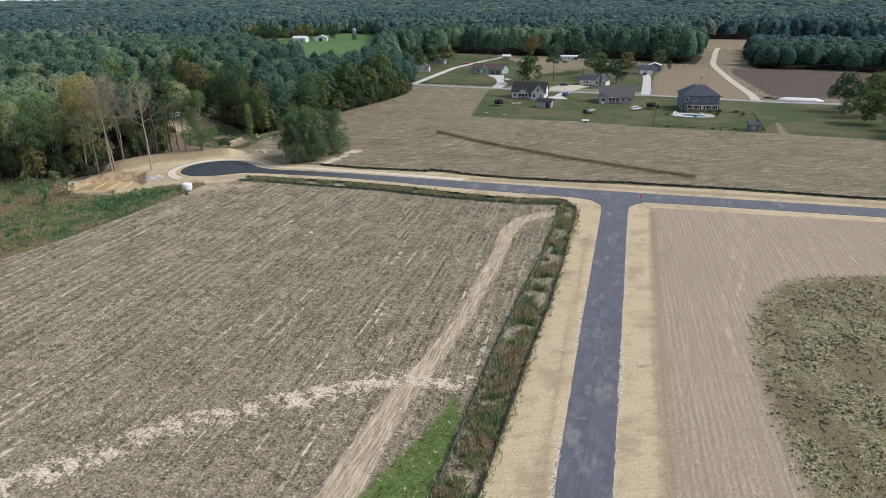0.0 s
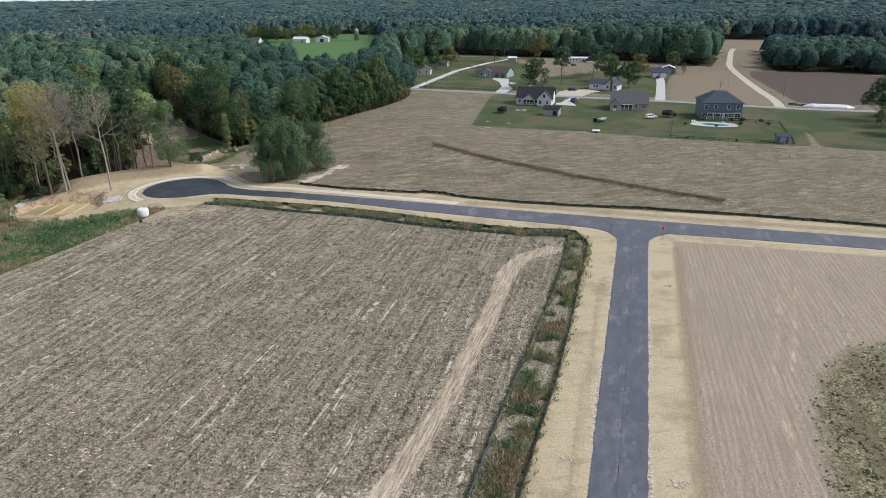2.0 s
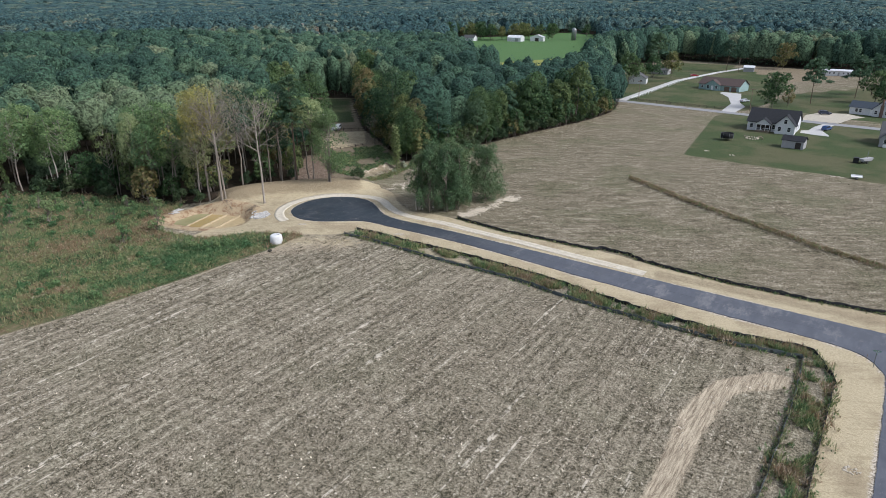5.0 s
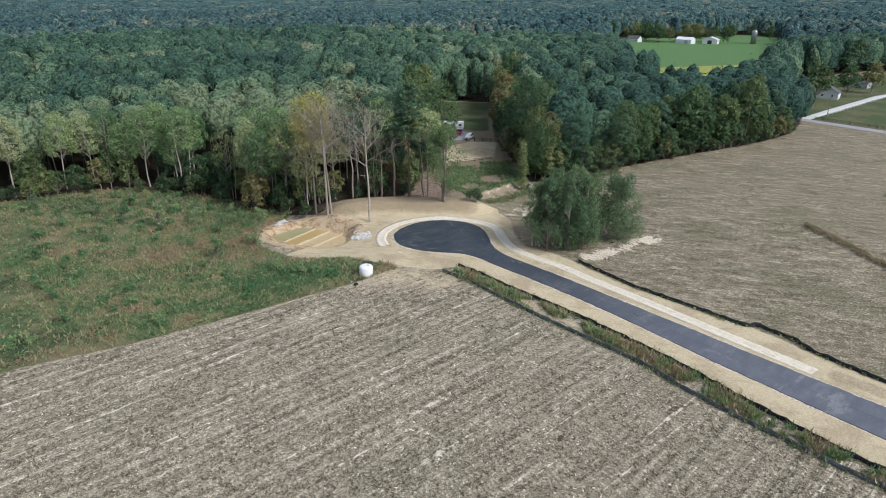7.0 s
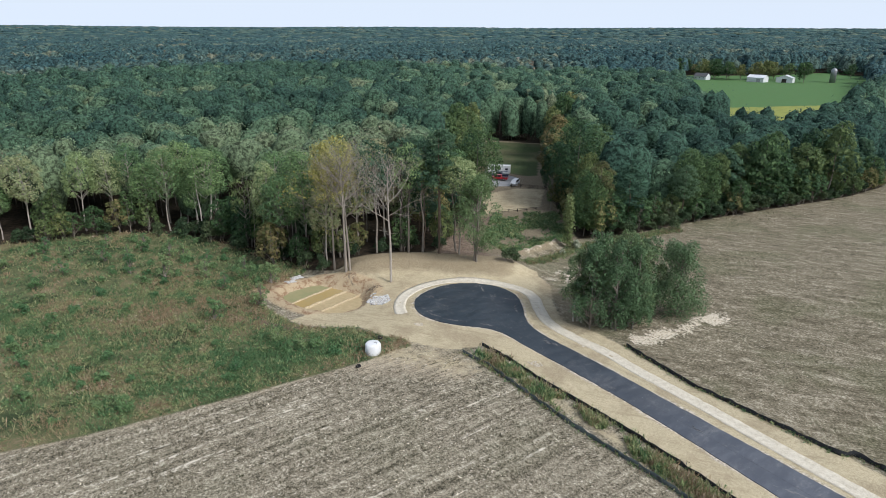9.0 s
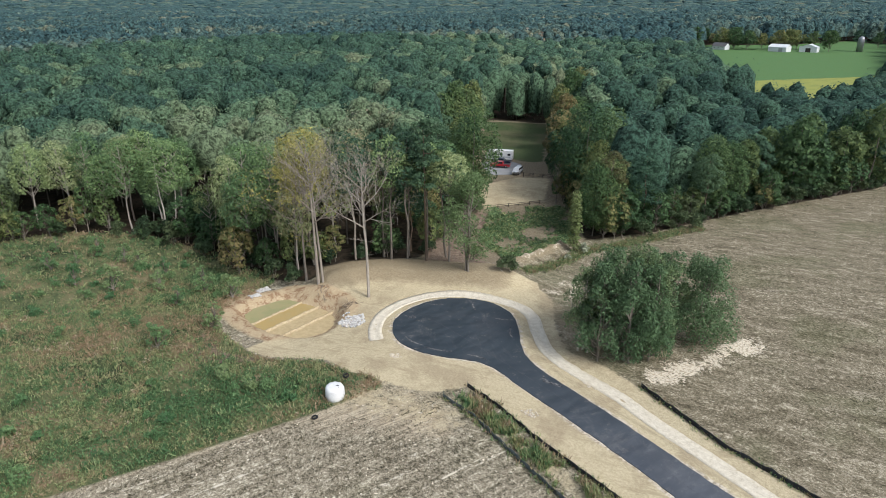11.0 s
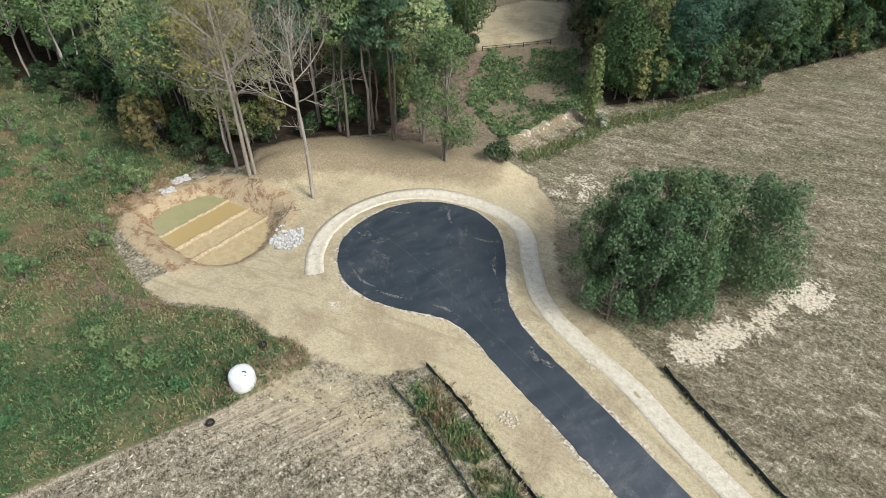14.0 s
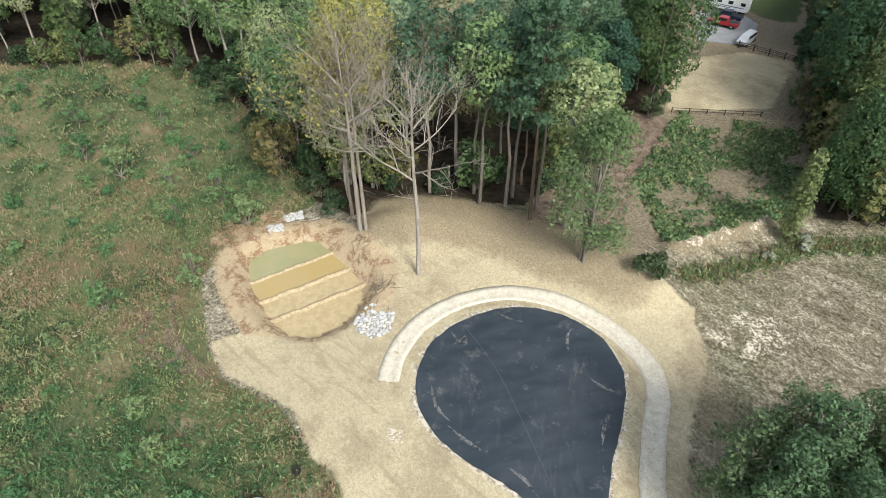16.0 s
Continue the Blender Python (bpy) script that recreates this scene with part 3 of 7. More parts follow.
def open_depth(P):
    """How far a point lies inside open land; negative in the woods."""
    return np.maximum.reduce([signed(P, p) for p in OPEN])


def far_rise(P):
    r = np.hypot(P[:, 0] + 40, P[:, 1] - 80)
    roll = 5 * np.sin(P[:, 0] / 410.0) * np.cos(P[:, 1] / 530.0) * smooth01((r - 650) / 900)
    return 40 * smooth01((r - 2300) / 2500) + roll


def height(P):
    """The lie of the land."""
    z = far_rise(P) - fall(P)
    near = (P[:, 0] > -175) & (P[:, 0] < 80) & (P[:, 1] > 0) & (P[:, 1] < 240)
    Q = P[near]
    h = np.zeros(len(Q))
    # spoil bank behind the turning circle, steep towards it, trailing off under the trees
    d = along(Q, CREST)
    behind = (Q[:, 0] + 131) * -0.72 + (Q[:, 1] - 160) * 0.69 > 0
    h += 2.3 * np.exp(-(d / np.where(behind, 7.5, 3.4)) ** 2)
    d = along(Q, BERM)
    h += 1.5 * np.exp(-(d / 1.5) ** 2) * (1 + 0.22 * np.sin(Q[:, 1] * 2.1) * np.sin(Q[:, 0] * 3.3))
    # settling basin
    s = signed(Q, FLOOR)
    h += 0.5 * np.exp(-((s + 2.6) / 1.2) ** 2) * (Q[:, 0] < -121.5)
    h += 0.16 * np.sin(Q[:, 0] * 2.3 + np.sin(Q[:, 1] * 1.7)) * np.sin(Q[:, 1] * 2.6) * np.exp(-((s + 2.6) / 1.6) ** 2)
    sunk = smooth01((s + 1.5) / 1.5)
    h = h * (1 - sunk) + (fall(Q) - 3.45) * sunk
    # lined swale beside the road
    d = along(Q, MAT_LINE)
    h -= 0.28 * np.exp(-(d / 1.2) ** 2)
    # road shoulders and the banked ridge in the north field
    d = along(Q, HEDGE_LINE)
    h += 0.5 * np.exp(-(d / 1.4) ** 2)
    z[near] += h
    return z


def graded_lines(lo, hi, step, grow, reach):
    out, s, v = [], step, hi
    while v < reach:
        s *= grow
        v += s
        out.append(v)
    back, s, v = [], step, lo
    while v > -reach:
        s *= grow
        v -= s
        back.append(v)
    return np.array(back[::-1] + list(np.arange(lo, hi + step / 2, step)) + out)


def build_ground():
    xs, ys = graded_lines(-150, 45, 1.05, 1.05, 6500), graded_lines(46, 205, 1.05, 1.05, 6500)
    gx, gy = np.meshgrid(xs, ys)
    P = np.stack([gx.ravel(), gy.ravel()], 1)
    z = height(P)
    rough = np.random.default_rng(5)
    z = z + rough.normal(0, 0.025, len(z)) * (np.abs(P[:, 0]) < 260)
    s_road = signed(P, [tuple(q) for q in curve(ROAD, 3, True)])
    z = np.where(s_road > -0.8, np.minimum(z, -0.02 - fall(P)), z)
    nx, ny = len(xs), len(ys)
    i = np.arange(nx * ny).reshape(ny, nx)
    F = np.stack([i[:-1, :-1], i[:-1, 1:], i[1:, 1:], i[1:, :-1]], -1).reshape(-1, 4)
    me = mesh_from("ground", np.c_[P, z], F, M_GROUND, True)

    def soft(s, w=0.8):
        return smooth01(0.5 + s / (2 * w))

    spit = signed(P, FLOOR) + 1.0
    straw = np.maximum(soft(signed(P, STRAW)), soft(signed(P, YARD), 1.5))
    mat = 0.5 * soft(0.9 - along(P, MAT_LINE), 0.5)
    sand = np.maximum.reduce([w * soft(signed(P, p) + 0.4, 3.0) for p, w in zip(SANDS, (0.86, 0.58))] + [0.72 * soft(3.0 - along(P, BAND), 3.2)])
    meadow = np.maximum(soft(signed(P, MEADOW), 1.2), 0.42 * soft(signed(P, CLEARING), 2))
    strip = np.maximum(soft(along(P, HEDGE_LINE) * -1 + 0.5, 0.8), 0)
    lawn = np.maximum.reduce([soft(signed(P, p), 2.0) for p in LAWNS + [BACK_LAWN]] + [strip * 0.8])
    track = soft(signed(P, TRACK), 0.9)
    straw = np.maximum(straw, 0.60 * soft(5.0 - along(P, [(-98.5, 139.5), (-94.5, 142.5), (-90, 144.2)]), 6.5))
    for rut in ([(28, 137), (26.9, 133.5), (24, 123), (21.8, 112), (19.4, 102.1), (18.2, 90.6), (17.6, 80)], [(30, 137), (28.9, 132.5), (26, 122), (23.6, 111), (21.2, 101.5)]):
        track = np.maximum(track, 0.85 * soft(0.45 - along(P, rut), 0.9))
    track = np.maximum(track, 0.60 * soft(5.0 - along(P, [(-97, 134), (-93.5, 139), (-89, 142.5)]), 5.0))
    track = np.maximum(track, 0.55 * soft(1.2 - along(P, [(-106, 86), (-102.6, 98), (-101, 108), (-99.4, 121), (-98, 134)]), 1.6))
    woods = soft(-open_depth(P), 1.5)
    graded = soft(signed(P, GRADED), 1.0)
    fresh = soft(signed(P, GREEN_EAST), 3.2) * 0.85
    grassy = soft(signed(P, FRESH_LOW), 1.6) * 0.85
    clay = np.maximum(soft(spit + 0.9, 1.2), soft(1.4 - along(P, [(-139.4, 134.3), (-141.4, 138.6), (-142.6, 141)]), 1.0))
    clay = np.maximum(clay, 0.92 * soft(spit + 3.0, 1.4) * (P[:, 0] < -121.5))
    fringe = 0.85 * soft(s_road + 0.45, 0.5)
    farm = soft(signed(P, FARM), 5)
    north = soft(P[:, 1] - 163, 3)
    tan = np.maximum.reduce([soft(signed(P, p), 3) for p in TANS])
    brown = soft(signed(P, BROWNS), 3)
    tan = np.maximum(tan, soft(signed(P, OPEN[1]), 2) * 0.9)
    litter = soft(signed(P, DEBRIS), 1.5)
    for rut in ([(-127.4, 129.1), (-122, 128.6), (-118.3, 130.4), (-116, 132.2)], [(-126.5, 126.2), (-122, 126.2), (-119.2, 127.6), (-117, 130.6)]):
        litter = np.maximum(litter, soft(0.65 - along(P, laid(rut)), 0.7))
        meadow = np.minimum(meadow, 1 - 0.8 * soft(0.5 - along(P, laid(rut)), 0.7))
    litter = np.maximum(litter, 0.36 * soft(1.3 - along(P, [(-137.6, 136.4), (-134.6, 134.2), (-129.0, 135.0), (-124.5, 136.0), (-120.5, 138.0)]), 1.5))
    straw = np.maximum(straw, 0.62 * soft(1.3 - along(P, [(-91, 149.2), (-80, 148.7), (-66, 148.0), (-52, 147.2)]), 1.6))
    lawn = lawn * (1 - brown)
    bank = np.maximum(0.9 * soft(4.4 - along(P, CREST), 3.0), soft(1.8 - along(P, BERM), 0.8) * 0.7)
    sand = np.maximum(sand, 0.56 * soft(1.6 - along(P, BERM), 0.9))
    for worn, half, much in (([(7.0, 20), (7.6, 60), (8.3, 84), (9.9, 125), (10.6, 142)], 1.3, 0.62), ([(-5.2, 20), (-4.5, 55), (-3.5, 90), (-2.4, 125)], 1.0, 0.55), ([(-33, 161.6), (0, 161), (60, 160), (140, 158.8)], 1.8, 0.6),
                             ([(-112.6, 152.0), (-115.6, 156), (-117, 161), (-115.4, 165.6), (-111, 169.8), (-106, 171.2), (-101, 169.4), (-95, 165), (-88, 163), (-70, 162.2), (-40, 160)], 0.7, 0.6), ([(-88, 167.6), (-92, 170), (-97, 175), (-104, 177)], 2.5, 0.55)):
        bank = np.maximum(bank, much * soft(half - along(P, laid(worn)), 0.9))
    for name, (a, b, c) in (("zone_a", (straw, mat, sand)), ("zone_b", (meadow, lawn, track)), ("zone_c", (woods, graded, fresh)),
                            ("zone_d", (clay, fringe, farm)), ("zone_e", (north, tan, litter)), ("zone_f", (bank, grassy, brown))):
        col = np.stack([a, b, c, np.ones(len(P))], 1).astype(np.float32)
        me.attributes.new(name, "FLOAT_COLOR", "POINT").data.foreach_set("color", col.ravel())
    return tagged(new("ground", me), "stubble fields, straw-covered verges and weedy meadow", "ground", "", "structure")


def slab(name, outline, mat, top, depth, label, category, kind="structure", drape=False):
    """A flat sheet of any outline with real thickness."""
    bm = bmesh.new()
    f = bm.faces.new([bm.verts.new((x, y, top)) for x, y in outline])
    if f.normal.z < 0:
        f.normal_flip()
    out = bmesh.ops.extrude_face_region(bm, geom=[f])
    for v in out["geom"]:
        if isinstance(v, bmesh.types.BMVert):
            v.co.z -= depth
    if drape:
        for k in range(34):
            x = -118.5 + 2.4 * k
            bmesh.ops.bisect_plane(bm, geom=list(bm.verts) + list(bm.edges) + list(bm.faces), plane_co=(x, 0, 0), plane_no=(1, 0, 0))
        for k in range(9):
            bmesh.ops.bisect_plane(bm, geom=list(bm.verts) + list(bm.edges) + list(bm.faces), plane_co=(0, 150.5 + 2.4 * k, 0), plane_no=(0, 1, 0))
    bmesh.ops.triangulate(bm, faces=[q for q in bm.faces if len(q.verts) > 4])
    if drape:
        bm.verts.ensure_lookup_table()
        for v, d in zip(bm.verts, fall([(v.co.x, v.co.y) for v in bm.verts])):
            v.co.z -= d
    bmesh.ops.recalc_face_normals(bm, faces=bm.faces)
    me = bpy.data.meshes.new(name)
    bm.to_mesh(me)
    bm.free()
    me.materials.append(mat)
    return tagged(new(name, me), label, category, "", kind)


def ribbon(line, width, rng=None, rag=0.0):
    """The outline of a strip along a line."""
    p = np.array(line, float)
    d = np.gradient(p, axis=0)
    n = np.stack([-d[:, 1], d[:, 0]], 1) / np.linalg.norm(d, axis=1)[:, None]
    j = rng.normal(0, rag, (len(p), 2)) if rng is not None else np.zeros((len(p), 2))
    a, b = p + n * (width / 2 + j[:, :1]), p - n * (width / 2 + j[:, 1:])
    return [tuple(q) for q in a] + [tuple(q) for q in b[::-1]]


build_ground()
_r = np.random.default_rng(3)
_o = evenly([tuple(q) for q in curve(ROAD, 4, True)], 0.8)[:-1]
_o = _o + _r.normal(0, 0.045, _o.shape)
slab("road", [tuple(q) for q in _o], M_ASPHALT, 0.06, 0.30, "dark new asphalt road with a turning circle", "road", drape=True)

# ---- trees ----
def kites(C, N, size, rng, long=1.35):
    """Leaf clumps: a four-cornered, slightly folded blade at each centre C, facing N."""
    n = len(C)
    N = N / (np.linalg.norm(N, axis=1)[:, None] + 1e-9)
    u = np.cross(N, rng.normal(0, 1, (n, 3)))
    u /= np.linalg.norm(u, axis=1)[:, None] + 1e-9
    w = np.cross(N, u)
    s = np.asarray(size).reshape(-1, 1) * rng.uniform(0.7, 1.5, (n, 1))
    fold = N * s * 0.22
    V = np.stack([C + u * s * long * 0.5, C + w * s * 0.42 - fold, C - u * s * long * 0.5, C - w * s * 0.42 - fold], 1)
    return V.reshape(-1, 3), np.arange(4 * n).reshape(-1, 4)


def crown(lobes, n, size, rng, wild=0.7, low=-0.55):
    """Leaf clumps over the skins of overlapping lobes (x, y, z, rx, rz)."""
    L = np.array(lobes, float)
    w = L[:, 3] * (L[:, 3] + L[:, 4])
    k = rng.choice(len(L), n, p=w / w.sum())
    d = rng.normal(0, 1, (n, 3))
    d /= np.linalg.norm(d, axis=1)[:, None]
    d[:, 2] = np.where(d[:, 2] < low, -d[:, 2], d[:, 2])
    r = L[k][:, [3, 3, 4]] * rng.uniform(0.62, 1.08, (n, 1))
    C = L[k][:, :3] + d * r
    return kites(C, d + rng.normal(0, wild, (n, 3)) + np.array([0, 0, 0.35]), np.full(n, size), rng)


def tubes(paths, sides=5):
    """Tapered limbs: each path is (points, radii)."""
    V, F, o = [], [], 0
    for pts, rad in paths:
        pts = np.array(pts, float)
        m = len(pts)
        t = np.gradient(pts, axis=0)
        t /= np.linalg.norm(t, axis=1)[:, None] + 1e-9
        a = np.cross(t, np.array([0.31, 0.95, 0.05]))
        a /= np.linalg.norm(a, axis=1)[:, None] + 1e-9
        b = np.cross(t, a)
        k = sides if rad[0] > 0.06 else 3
        ang = np.arange(k) * 2 * np.pi / k
        ring = pts[:, None] + np.asarray(rad)[:, None, None] * (np.cos(ang)[None, :, None] * a[:, None] + np.sin(ang)[None, :, None] * b[:, None])
        V.append(ring.reshape(-1, 3))
        i = o + np.arange(m * k).reshape(m, k)
        j = np.roll(i, -1, 1)
        F.append(np.stack([i[:-1], j[:-1], j[1:], i[1:]], -1).reshape(-1, 4))
        o += m * k
    return np.concatenate(V), np.concatenate(F)


def limb(a, b, sag, rng, m=4):
    """A bent line from a to b."""
    a, b = np.array(a, float), np.array(b, float)
    t = np.linspace(0, 1, m)[:, None]
    p = a + (b - a) * t + np.array([0, 0, 1.0]) * sag * np.sin(t * np.pi)
    p[1:-1] += rng.normal(0, 0.04 * np.linalg.norm(b - a), (m - 2, 3))
    return p


def tree_thing(name, label, category, wood, leaf, bark, leafmat, group=""):
    root = thing(name, label, category, group=group)
    part("trunk", mesh_from("trunk", *wood, bark, True), bark, root)
    if leaf is not None:
        part("crown", mesh_from("crown", *leaf, leafmat), leafmat, root)
    return root


def broad_shape(seed, h, r, base, n, size, lobes=20, stems=1, wild=0.7, tall=1.0, limbs=True):
    """A tall deciduous tree: trunk, limbs to each lobe, lobed crown."""
    rng = np.random.default_rng(seed)
    L, paths = [], []
    for s in range(stems):
        ox, oy = (rng.normal(0, 0.5, 2) if stems > 1 else (0, 0))
        lean = rng.normal(0, 0.035 * h, 2)
        axis = np.stack([ox + lean[0] * np.linspace(0, 1, 7) ** 1.5, oy + lean[1] * np.linspace(0, 1, 7) ** 1.5, np.linspace(-0.4, h * 0.93, 7)], 1)
        axis[1:-1, :2] += rng.normal(0, 0.12, (5, 2))
        r0 = 0.0095 * h + 0.05
        paths.append((axis, np.linspace(r0, 0.05, 7)))
        for _ in range(lobes // stems):
            t = rng.uniform(0, 1) ** 0.8
            z = base + (h * 0.96 - base) * t
            spread = r * (0.35 + 0.85 * np.sin(np.pi * min(1, 0.18 + 0.8 * t))) * rng.uniform(0.25, 0.85)
            a = rng.uniform(0, 2 * np.pi)
            ax = np.array([np.interp(z, axis[:, 2], axis[:, 0]), np.interp(z, axis[:, 2], axis[:, 1])])
            c = np.array([ax[0] + spread * np.cos(a), ax[1] + spread * np.sin(a), z])
            rad = r * rng.uniform(0.26, 0.46) * (1.1 - 0.35 * t)
            L.append((*c, rad, rad * tall * rng.uniform(0.7, 1.0)))
            z0 = max(base * 0.75, z - spread * 0.9 - 0.8)
            st = [np.interp(z0, axis[:, 2], axis[:, 0]), np.interp(z0, axis[:, 2], axis[:, 1]), z0]
            if limbs:
                paths.append((limb(st, c, -0.2, rng), np.linspace(0.085, 0.025, 4)))
    return tubes(paths), crown(L, n, size, rng, wild)


def dome_shape(seed, h, r, base, n, size, lobes=16, stems=1, flat=0.85, limbs=True, sparse=0.0):
    """A full-grown crown: lobes over a rounded envelope, leaves on their outer skins, limbs up to each."""
    rng = np.random.default_rng(seed)
    lean = rng.normal(0, 0.025 * h, 2)
    half, mid = (h - base) / 2, (h + base) / 2
    paths, L = [], []
    for s in range(stems):
        off = rng.normal(0, 0.7, 2) if stems > 1 else np.zeros(2)
        z = np.linspace(-0.4, h * 0.9, 7)
        axis = np.stack([off[0] * (1 + z / h) + lean[0] * z / h, off[1] * (1 + z / h) + lean[1] * z / h, z], 1)
        axis[1:-1, :2] += rng.normal(0, 0.14, (5, 2))
        paths.append((axis, np.linspace((0.009 * h + 0.05) / stems ** 0.4, 0.05, 7)))
    for k in range(lobes):
        # spread over the envelope by the golden angle, thinner towards the bottom
        u = 1 - 1.75 * ((k + 0.5) / lobes) ** 0.9
        a = k * 2.4 + rng.uniform(-0.4, 0.4)
        q = math.sqrt(max(0.05, 1 - u * u)) * (1.0 if u > 0 else 1.05)
        reach = rng.uniform(0.5, 0.74)
        c = np.array([lean[0] * 0.7 + r * q * reach * math.cos(a), lean[1] * 0.7 + r * q * reach * math.sin(a), mid + half * u * rng.uniform(0.68, 0.8)])
        rad = r * rng.uniform(0.34, 0.50)
        L.append((*c, rad, rad * flat * rng.uniform(0.85, 1.15)))
        if limbs:
            z0 = max(base * 0.8, c[2] - 1.0 - 0.8 * r * q * reach)
            t = z0 / h
            paths.append((limb((lean[0] * t, lean[1] * t, z0), c, -0.2, rng), np.linspace(0.085, 0.025, 4)))
    L = np.array(L)
    w = L[:, 3] ** 2
    k = rng.choice(lobes, n, p=w / w.sum())
    d = rng.normal(0, 1, (n, 3))
    d /= np.linalg.norm(d, axis=1)[:, None]
    out = L[k][:, :3] - np.array([lean[0] * 0.7, lean[1] * 0.7, mid - 0.35 * half])
    out /= np.linalg.norm(out, axis=1)[:, None]
    back = np.sum(d * out, 1)
    d = np.where((back < -0.25)[:, None], d - 2 * back[:, None] * out, d)
    C = L[k][:, :3] + d * L[k][:, [3, 3, 4]] * rng.uniform(0.78 - sparse, 1.06, (n, 1))
    C[:, 2] = np.maximum(C[:, 2], 0.3)
    return tubes(paths), kites(C, d + rng.normal(0, 0.42, (n, 3)) + np.array([0, 0, 0.25]), np.full(n, size), rng)


def pine_shape(seed, h, r, base, n, size):
    """A tall pine: bare pole, tiers of flat needle tufts, rounded head."""
    rng = np.random.default_rng(seed)
    lean = rng.normal(0, 0.02 * h, 2)
    axis = np.stack([lean[0] * np.linspace(0, 1, 6), lean[1] * np.linspace(0, 1, 6), np.linspace(-0.4, h * 0.97, 6)], 1)
    paths, L = [(axis, np.linspace(0.0085 * h + 0.05, 0.06, 6))], []
    for k in range(30):
        t = (k + rng.uniform(0, 1)) / 30
        z = base + (h - 1 - base) * t
        out = r * (1.0 - 0.72 * t ** 1.6) * rng.uniform(0.45, 1.0)
        a = k * 2.4 + rng.uniform(-0.5, 0.5)
        x0, y0 = lean * z / h
        c = (x0 + out * np.cos(a), y0 + out * np.sin(a), z + 0.25 * out)
        rad = r * rng.uniform(0.22, 0.36)
        L.append((*c, rad, rad * 0.55))
        if k % 2 == 0:
            paths.append((limb((x0, y0, z - 0.3), c, -0.15, rng), np.linspace(0.07, 0.02, 4)))
    return tubes(paths), crown(L, n, size, rng, 0.9, -0.3)


def bare_shape(seed, h, fork, spread, r0, twin=False):
    """A leafless tree: a straight leader, branches rising from its upper half, twigs to a rounded head."""
    rng = np.random.default_rng(seed)
    paths, tips = [], []

    def grow(p, d, length, r, level):
        d = d / np.linalg.norm(d)
        m = 4 if level else 3
        pts, rad, q = [p], [r], np.array(p, float)
        for i in range(m):
            d = d + rng.normal(0, 0.09, 3) + np.array([0, 0, 0.07])
            d /= np.linalg.norm(d)
            q = q + d * length / m
            pts.append(q)
            rad.append(max(0.011, r * (1 - 0.6 * (i + 1) / m)))
        paths.append((pts, rad))
        if level == 0:
            tips.append(q)
            return
        for k in range(4):
            i = (2, 3, m, 1, m)[k]
            side = rng.normal(0, 1, 3)
            side -= d * side.dot(d)
            side /= np.linalg.norm(side)
            grow(pts[i], d * 0.85 + side * rng.uniform(0.45, 0.95), length * rng.uniform(0.46, 0.66), rad[i] * 0.72, level - 1)

    for s in range(2 if twin else 1):
        top = h * (0.95 if s else 1.0)
        z = np.linspace(-0.4, top * 0.93, 12)
        lean = rng.normal(0, 0.25, 2) + (np.array([-1.6, 0.5]) if s else 0)
        axis = np.stack([0.7 * s + lean[0] * (np.maximum(z, 0) / top) ** 1.4, 0.4 * s + lean[1] * (np.maximum(z, 0) / top) ** 1.4, z], 1)
        axis[2:-1, :2] += np.cumsum(rng.normal(0, 0.05, (9, 2)), 0)
        rr = r0 * (0.8 if s else 1)
        paths.append((axis, np.interp(z, [0, fork, top], [rr, rr * 0.66, 0.03])))
        n = 14
        for k in range(n):
            u = k / (n - 1)
            zz = fork * 0.95 + (top * 0.9 - fork * 0.95) * u ** 0.9
            p = np.array([np.interp(zz, z, axis[:, 0]), np.interp(zz, z, axis[:, 1]), zz])
            a = k * 2.4 + rng.uniform(-0.5, 0.5)
            out = spread * (1.0 - 0.55 * u)
            reach = (h - fork) * (0.60 - 0.38 * u) * rng.uniform(0.8, 1.1)
            grow(p, np.array([np.cos(a) * out, np.sin(a) * out, 0.8]), reach, rr * (0.40 - 0.22 * u), 3 if u < 0.75 else 2)
        for k in range(4):
            zz = fork * rng.uniform(0.45, 0.8)
            p = np.array([np.interp(zz, z, axis[:, 0]), np.interp(zz, z, axis[:, 1]), zz])
            a = rng.uniform(0, 6.28)
            grow(p, np.array([np.cos(a), np.sin(a), 0.1]), rng.uniform(1.2, 2.6), 0.04, 1)
    return tubes(paths, 7), np.array(tips)


def bush_shape(seed, h, r, n, size):
    rng = np.random.default_rng(seed)
    L, paths = [], []
    for _ in range(9):
        a, o = rng.uniform(0, 6.28), r * rng.uniform(0.1, 0.75)
        z = h * rng.uniform(0.25, 0.85)
        c = (o * np.cos(a), o * np.sin(a), z)
        rad = r * rng.uniform(0.3, 0.5)
        L.append((*c, rad, rad * 0.85))
        paths.append((limb((0, 0, -0.1), c, 0.05, rng), np.linspace(0.035, 0.012, 4)))
    return tubes(paths, 4), crown(L, n, size, rng, 0.8, -0.7)


def ground_at(x, y):
    return float(height(np.array([[x, y]], float))[0])


def scatter(protos, spots, rng, lo=0.85, hi=1.15):
    """Copies of the prototypes at the spots, turned and sized at random."""
    for i, (x, y) in enumerate(spots):
        p = protos[int(rng.integers(len(protos)))]
        s = rng.uniform(lo, hi)
        m = pose(x, y, ground_at(x, y) - 0.05, 0, 0, rng.uniform(0, 360)) @ Matrix.Diagonal((s * rng.uniform(0.92, 1.08), s, s * rng.uniform(0.94, 1.08), 1))
        copy_thing(p, m)


def settle(ob, x, y, turn=0.0, s=1.0):
    ob.matrix_basis = pose(x, y, ground_at(x, y) - 0.05, 0, 0, turn) @ Matrix.Scale(s, 4)
    return ob


rng = np.random.default_rng(11)
